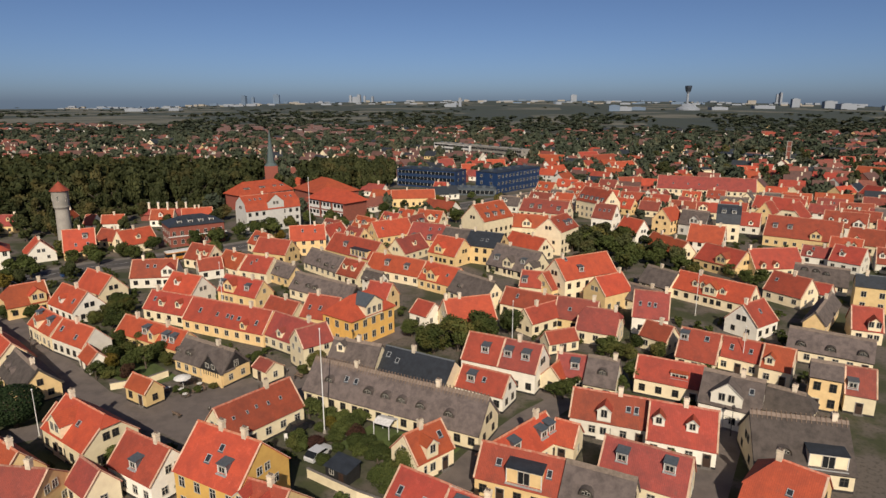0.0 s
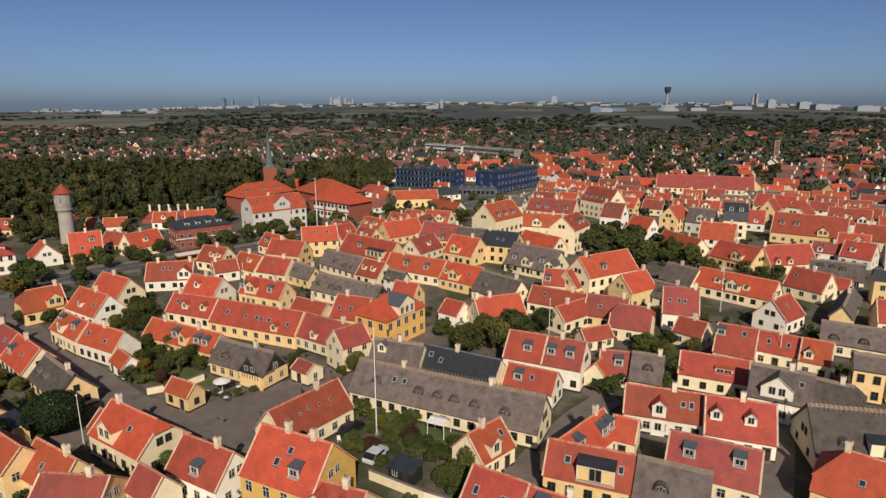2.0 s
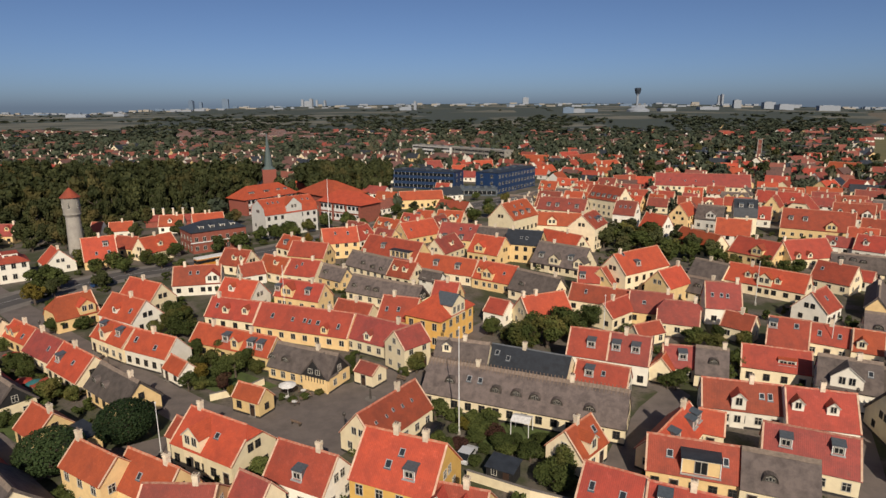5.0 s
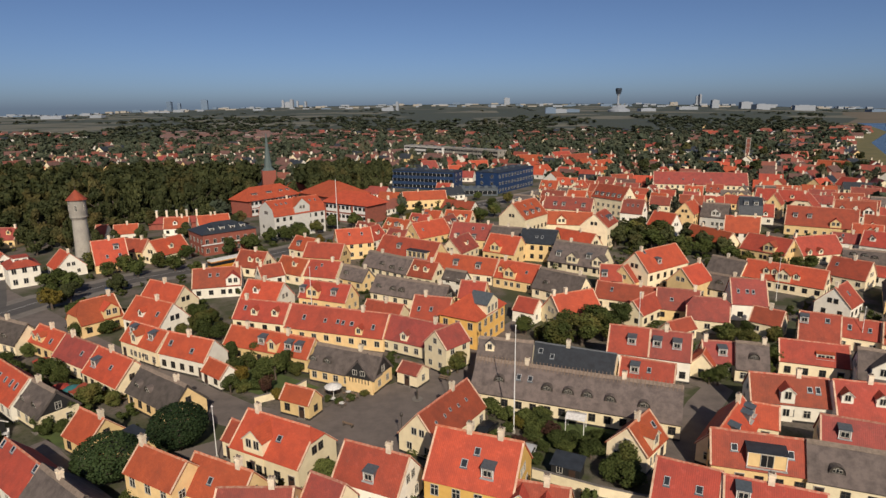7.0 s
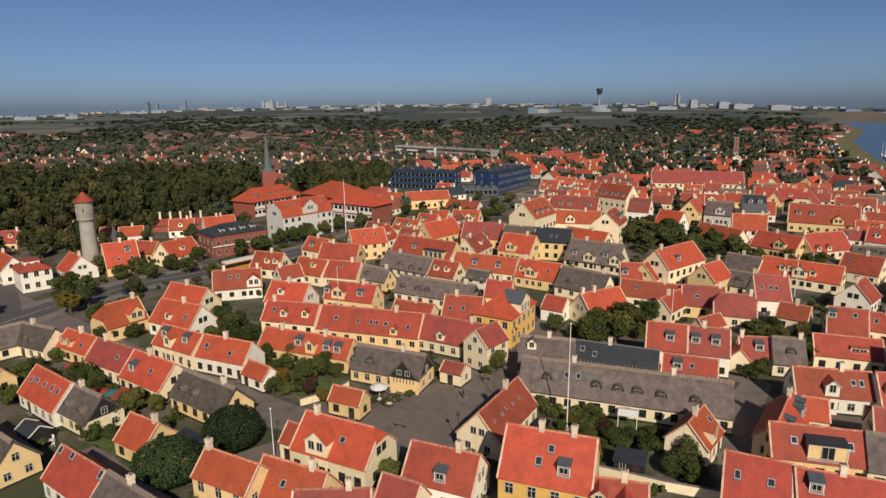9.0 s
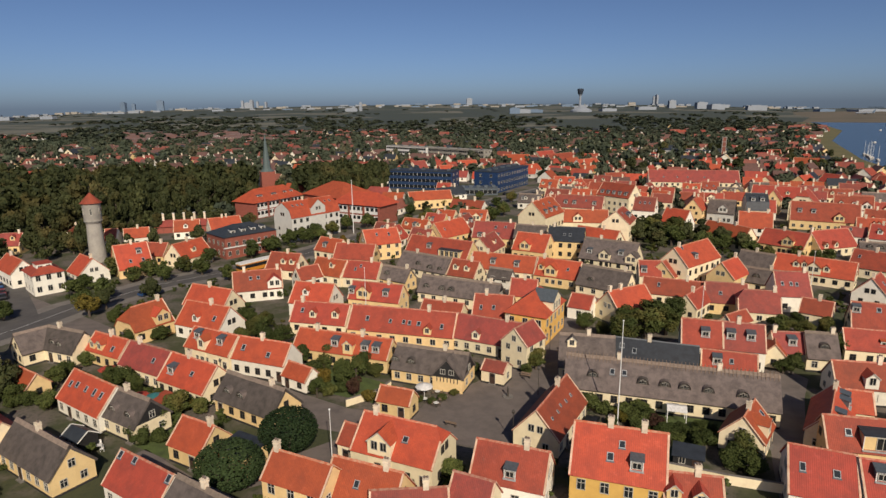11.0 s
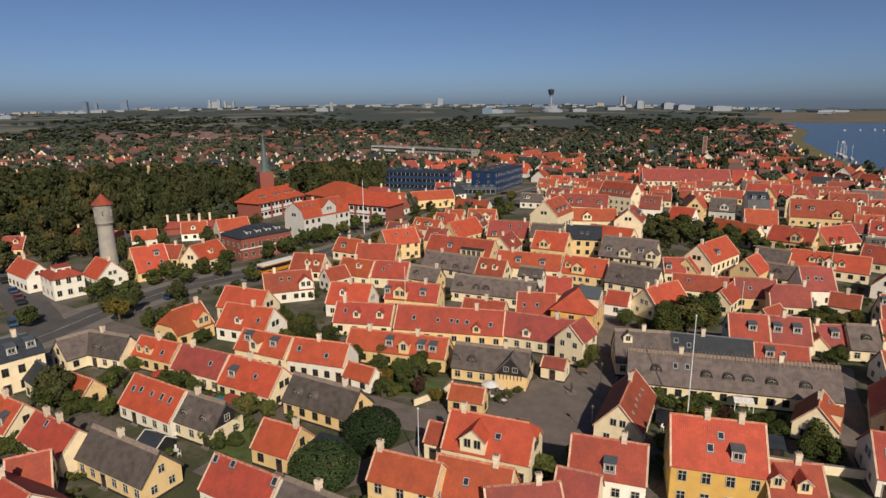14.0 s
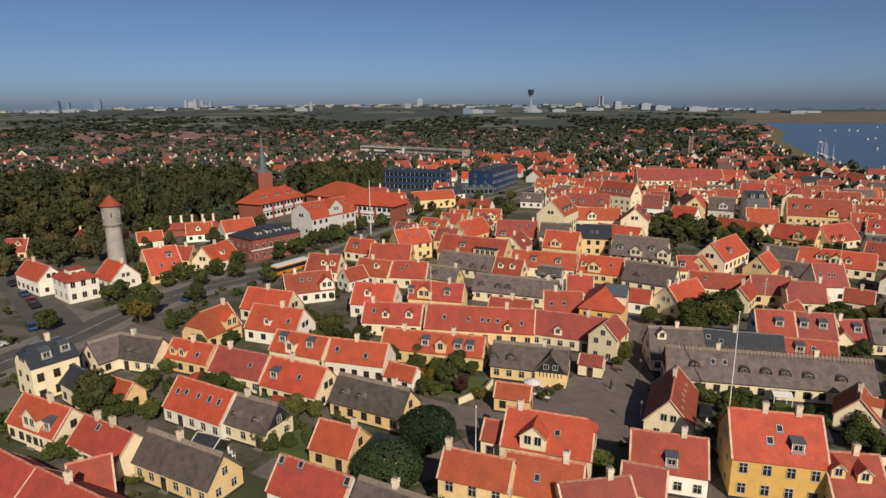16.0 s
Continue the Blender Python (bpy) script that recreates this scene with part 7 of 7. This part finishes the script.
for x, y, tint in ((-96.4, 94.0, "teal"), (-99.0, 94.6, "red"), (-108.6, 105.6, "red")):
    h = thing("garden_parasol", pose(x, y, 0, 0, 0, 20), "open " + tint + " canvas parasol in a garden", "parasol", "garden parasols")
    s = Shape()
    s.lathe([(0.04, 0), (0.03, 2.5)], WOOD, 8)
    part("pole", s, h)
    s = Shape()
    s.lathe([(1.5, 2.0), (1.47, 2.1), (0.8, 2.38), (0.05, 2.6)], CANVAS[tint], 8)
    part("canopy", s, h, tint + " canvas canopy")


def garden_wall(points, high, mat, label):
    for a, b in zip(points, points[1:]):
        a, b = Vector((*a, 0)), Vector((*b, 0))
        d = b - a
        s = Shape()
        s.box(0, -0.12, 0, d.length, 0.12, high, mat)
        s.box(-0.05, -0.17, high, d.length + 0.05, 0.17, high + 0.08, PAVING)
        single("garden_wall", s, pose(a.x, a.y, 0, 0, 0, math.degrees(math.atan2(d.y, d.x))), label, "wall", "garden walls")


garden_wall([(-66.5, 91.5), (-61.5, 94.5), (-59.5, 97.5)], 1.2, WALL["cream"], "low cream garden wall beside the square")
garden_wall([(-25.5, 70.5), (-18, 66.5), (-12, 64)], 1.3, WALL["cream"], "low cream garden wall with coping")
sheet("lawn", [(-24, 78), (-10, 73), (-6, 79), (-19, 86)], 0.012, LAWN, "shaded garden lawn", "lawn")
sheet("lawn_west", [(-97, 84), (-88, 78), (-84, 84), (-92, 90)], 0.012, LAWN, "sunlit garden lawn between cottages", "lawn")
sheet("lawn_north", [(-76, 100), (-62, 92), (-57, 97), (-70, 106)], 0.012, LAWN, "garden lawn with bushes", "lawn")


def boat(x, y, turn, size):
    h = thing("boat", pose(x, y, 0.05, 0, 0, turn) @ Matrix.Diagonal((size, size, size, 1)), "small white boat moored on the water", "boat", "moored boats")
    s = Shape()
    deck = [(-3.2, -1.1), (1.2, -1.2), (3.6, 0), (1.2, 1.2), (-3.2, 1.1)]
    keel = [(-2.9, -0.7), (1.0, -0.8), (3.0, 0), (1.0, 0.8), (-2.9, 0.7)]
    for i in range(5):
        j = (i + 1) % 5
        s.face(((*keel[i], -0.2), (*keel[j], -0.2), (*deck[j], 0.9), (*deck[i], 0.9)), PANEL)
    s.face([(*p, 0.9) for p in deck], WOOD)
    part("hull", s, h)
    s = Shape()
    s.box(-1.4, -0.7, 0.9, 0.8, 0.7, 1.7, PANEL)
    part("cabin", s, h)


for x, y, turn, size in ((730, 913, 20, 1.0), (748, 905, 70, 1.0), (712, 925, 10, 0.9), (772, 930, 50, 1.2), (760, 900, 20, 1.1), (581, 694, 80, 1.0), (600, 700, 30, 0.9), (482, 655, 15, 0.9), (452, 546, 60, 0.9), (905, 1010, 40, 1.2)):
    boat(x, y, turn, size)


def sailing_boat(x, y, turn, mast):
    h = thing("sailing_boat", pose(x, y, 0.05, 0, 0, turn), "white sailing boat with bare mast at the harbour", "boat", "boats at the harbour")
    s = Shape()
    deck = [(-4.2, -1.0), (-1.0, -1.5), (2.0, -1.2), (4.8, 0), (2.0, 1.2), (-1.0, 1.5), (-4.2, 1.0)]
    for i, p in enumerate(deck):
        q = deck[(i + 1) % len(deck)]
        s.face(((p[0] * 0.85, p[1] * 0.6, -0.2), (q[0] * 0.85, q[1] * 0.6, -0.2), (*q, 1.1), (*p, 1.1)), PANEL)
    s.face([(*p, 1.1) for p in deck], WOOD)
    part("hull", s, h)
    s = Shape()
    s.box(-1.8, -0.8, 1.1, 1.4, 0.8, 1.6, PANEL)
    part("cabin", s, h)
    s = Shape()
    s.lathe([(0.13, 1.1), (0.10, mast)], STEEL, 6)
    part("mast", s, h)


for x, y, turn, mast in ((327, 470, 60, 13), (332, 474, 60, 11), (337, 483, 62, 14), (341, 490, 58, 12), (322, 456, 62, 12), (346, 497, 60, 10), (352, 508, 60, 12)):
    sailing_boat(x, y, turn, mast)

plane = thing("airliner", pose(1556, 2015, 0.6, 0, 0, -38) @ Matrix.Diagonal((1.25, 1.25, 1.25, 1)), "white airliner standing on the airfield", "aircraft")
s = Shape()
s.lathe([(0.3, -23), (1.6, -20), (2.1, -15), (2.1, 10), (1.4, 17), (0.3, 23)], HAZED_WHITE, 12)
part("fuselage", s, plane, m=pose(0, 0, 4.2, 0, 90, 0))
for side in (-1, 1):
    s = Shape()
    s.slab([(-4, side * 1.5, 3.4), (4, side * 1.5, 3.4), (7.5, side * 20, 4.6), (5.5, side * 20, 4.6)], 0.5, HAZED_WHITE)
    part("wing", s, plane)
    s = Shape()
    s.slab([(17, side * 0.6, 5.0), (20.5, side * 0.6, 5.0), (22, side * 7, 5.6), (20.5, side * 7, 5.6)], 0.3, HAZED_WHITE)
    part("tailplane", s, plane)
    s = Shape()
    s.box(-3.5, side * 7 - 1.0, 1.2, 1.0, side * 7 + 1.0, 3.2, FAR_BLUE)
    part("engine", s, plane)
    s = Shape()
    s.box(0.5, side * 3 - 0.4, -0.2, 1.7, side * 3 + 0.4, 3.4, RUBBER)
    part("undercarriage", s, plane)
s = Shape()
s.slab([(15, -0.2, 5.5), (22, -0.2, 5.5), (24, -0.2, 13.5), (21, -0.2, 13.5)], 0.4, FAR_BLUE)
part("fin", s, plane, "blue-grey tail fin")
s = Shape()
s.box(-17, -0.4, -0.2, -16, 0.4, 3.0, RUBBER)
part("nose_wheel", s, plane)


# ---- the terrace and the square ----
def cafe_table(x, y):
    h = thing("cafe_table", pose(x, y, 0.02), "small round cafe table on the terrace", "table", "cafe tables")
    s = Shape()
    s.lathe([(0.45, 0.70), (0.45, 0.74)], PANEL, 14)
    part("tabletop", s, h)
    s = Shape()
    s.lathe([(0.28, 0), (0.05, 0.05), (0.04, 0.70)], DARK_FRAME, 10)
    part("pedestal", s, h)


def cafe_chair():
    h = thing("cafe_chair", pose(0, 0, 0), "dark slatted cafe chair", "chair", "cafe chairs")
    s = Shape()
    s.box(-0.21, -0.21, 0.43, 0.21, 0.21, 0.46, WOOD)
    part("seat", s, h)
    s = Shape()
    s.box(-0.21, 0.17, 0.52, 0.21, 0.21, 0.88, WOOD)
    part("backrest", s, h)
    for a in (-0.18, 0.18):
        for c in (-0.18, 0.18):
            s = Shape()
            s.box(a - 0.02, c - 0.02, 0, a + 0.02, c + 0.02, 0.52 if c > 0 else 0.43, DARK_FRAME)
            part("leg", s, h)
    return h


chair = cafe_chair()
chair.matrix_basis = pose(-54.9, 92.0, 0.02, 0, 0, 120)
for x, y, turn in ((-53.3, 92.2, -110), (-52.6, 94.0, 100), (-51.2, 93.8, -80), (-55.6, 94.4, 60), (-54.2, 95.0, -60)):
    copy_thing(chair, pose(x, y, 0.02, 0, 0, turn))
for x, y, turn in ((-50.4, 92.6, 40), (-51.6, 91.4, 150), (-52.9, 90.2, -30), (-51.9, 90.1, 70), (-56.2, 91.4, 10), (-57.0, 92.2, 190)):
    copy_thing(chair, pose(x, y, 0.02, 0, 0, turn))
for x, y in ((-54.1, 91.6), (-51.9, 93.9), (-54.9, 94.7), (-50.9, 92.0), (-52.4, 90.0), (-56.5, 91.9)):
    cafe_table(x, y)

# white table and chairs on the paved yard behind the cottages
def white_chair():
    h = thing("garden_chair", pose(0, 0, 0), "white plastic garden chair in a back yard", "chair", "garden chairs")
    s = Shape()
    s.box(-0.24, -0.24, 0.40, 0.24, 0.24, 0.44, PANEL)
    part("seat", s, h)
    s = Shape()
    s.box(-0.24, 0.20, 0.44, 0.24, 0.25, 0.90, PANEL)
    part("backrest", s, h)
    for u in (-0.21, 0.21):
        for v in (-0.21, 0.21):
            s = Shape()
            s.box(u - 0.025, v - 0.025, 0, u + 0.025, v + 0.025, 0.40, PANEL)
            part("leg", s, h)
    return h


seat = white_chair()
seat.matrix_basis = pose(-101.0, 82.2, 0, 0, 0, 100)
for x, y, turn in ((-99.2, 82.0, -80), (-100.2, 83.4, 10), (-97.4, 85.0, 40), (-31.4, 79.0, 30)):
    copy_thing(seat, pose(x, y, 0, 0, 0, turn))
h = thing("garden_table", pose(-100.1, 82.3, 0, 0, 0, 20), "white oblong garden table in a back yard", "table")
s = Shape()
s.box(-0.75, -0.42, 0.70, 0.75, 0.42, 0.74, PANEL)
part("tabletop", s, h)
for u in (-0.66, 0.66):
    for v in (-0.34, 0.34):
        s = Shape()
        s.box(u - 0.03, v - 0.03, 0, u + 0.03, v + 0.03, 0.70, PANEL)
        part("leg", s, h)

h = thing("street_pump", pose(-40.6, 92.2, 0), "old dark iron water pump on the square", "water pump")
s = Shape()
s.lathe([(0.9, 0.02), (0.9, 0.14)], PAVING, 16)
part("base_stone", s, h)
s = Shape()
s.lathe([(0.2, 0.14), (0.16, 0.5), (0.14, 1.5), (0.22, 1.6), (0.05, 1.9)], DARK_FRAME, 10)
part("pump_post", s, h)
s = Shape()
s.box(-0.04, -0.7, 1.3, 0.04, -0.1, 1.38, DARK_FRAME)
part("handle", s, h)


def bench(x, y, turn):
    h = thing("bench", pose(x, y, 0.02, 0, 0, turn), "wooden slatted bench on the square", "bench", "benches")
    for k in range(3):
        s = Shape()
        s.box(-0.9, -0.25 + k * 0.17, 0.43, 0.9, -0.12 + k * 0.17, 0.47, WOOD)
        part("slat", s, h)
    s = Shape()
    s.box(-0.9, 0.26, 0.55, 0.9, 0.30, 0.85, WOOD)
    part("backrest", s, h)
    for a in (-0.75, 0.75):
        s = Shape()
        s.box(a - 0.04, -0.24, 0, a + 0.04, 0.28, 0.43, DARK_FRAME)
        part("leg", s, h)


bench(-36.2, 99.0, -30)
bench(-50.6, 84.0, 150)
bench(-34.4, 91.0, 60)
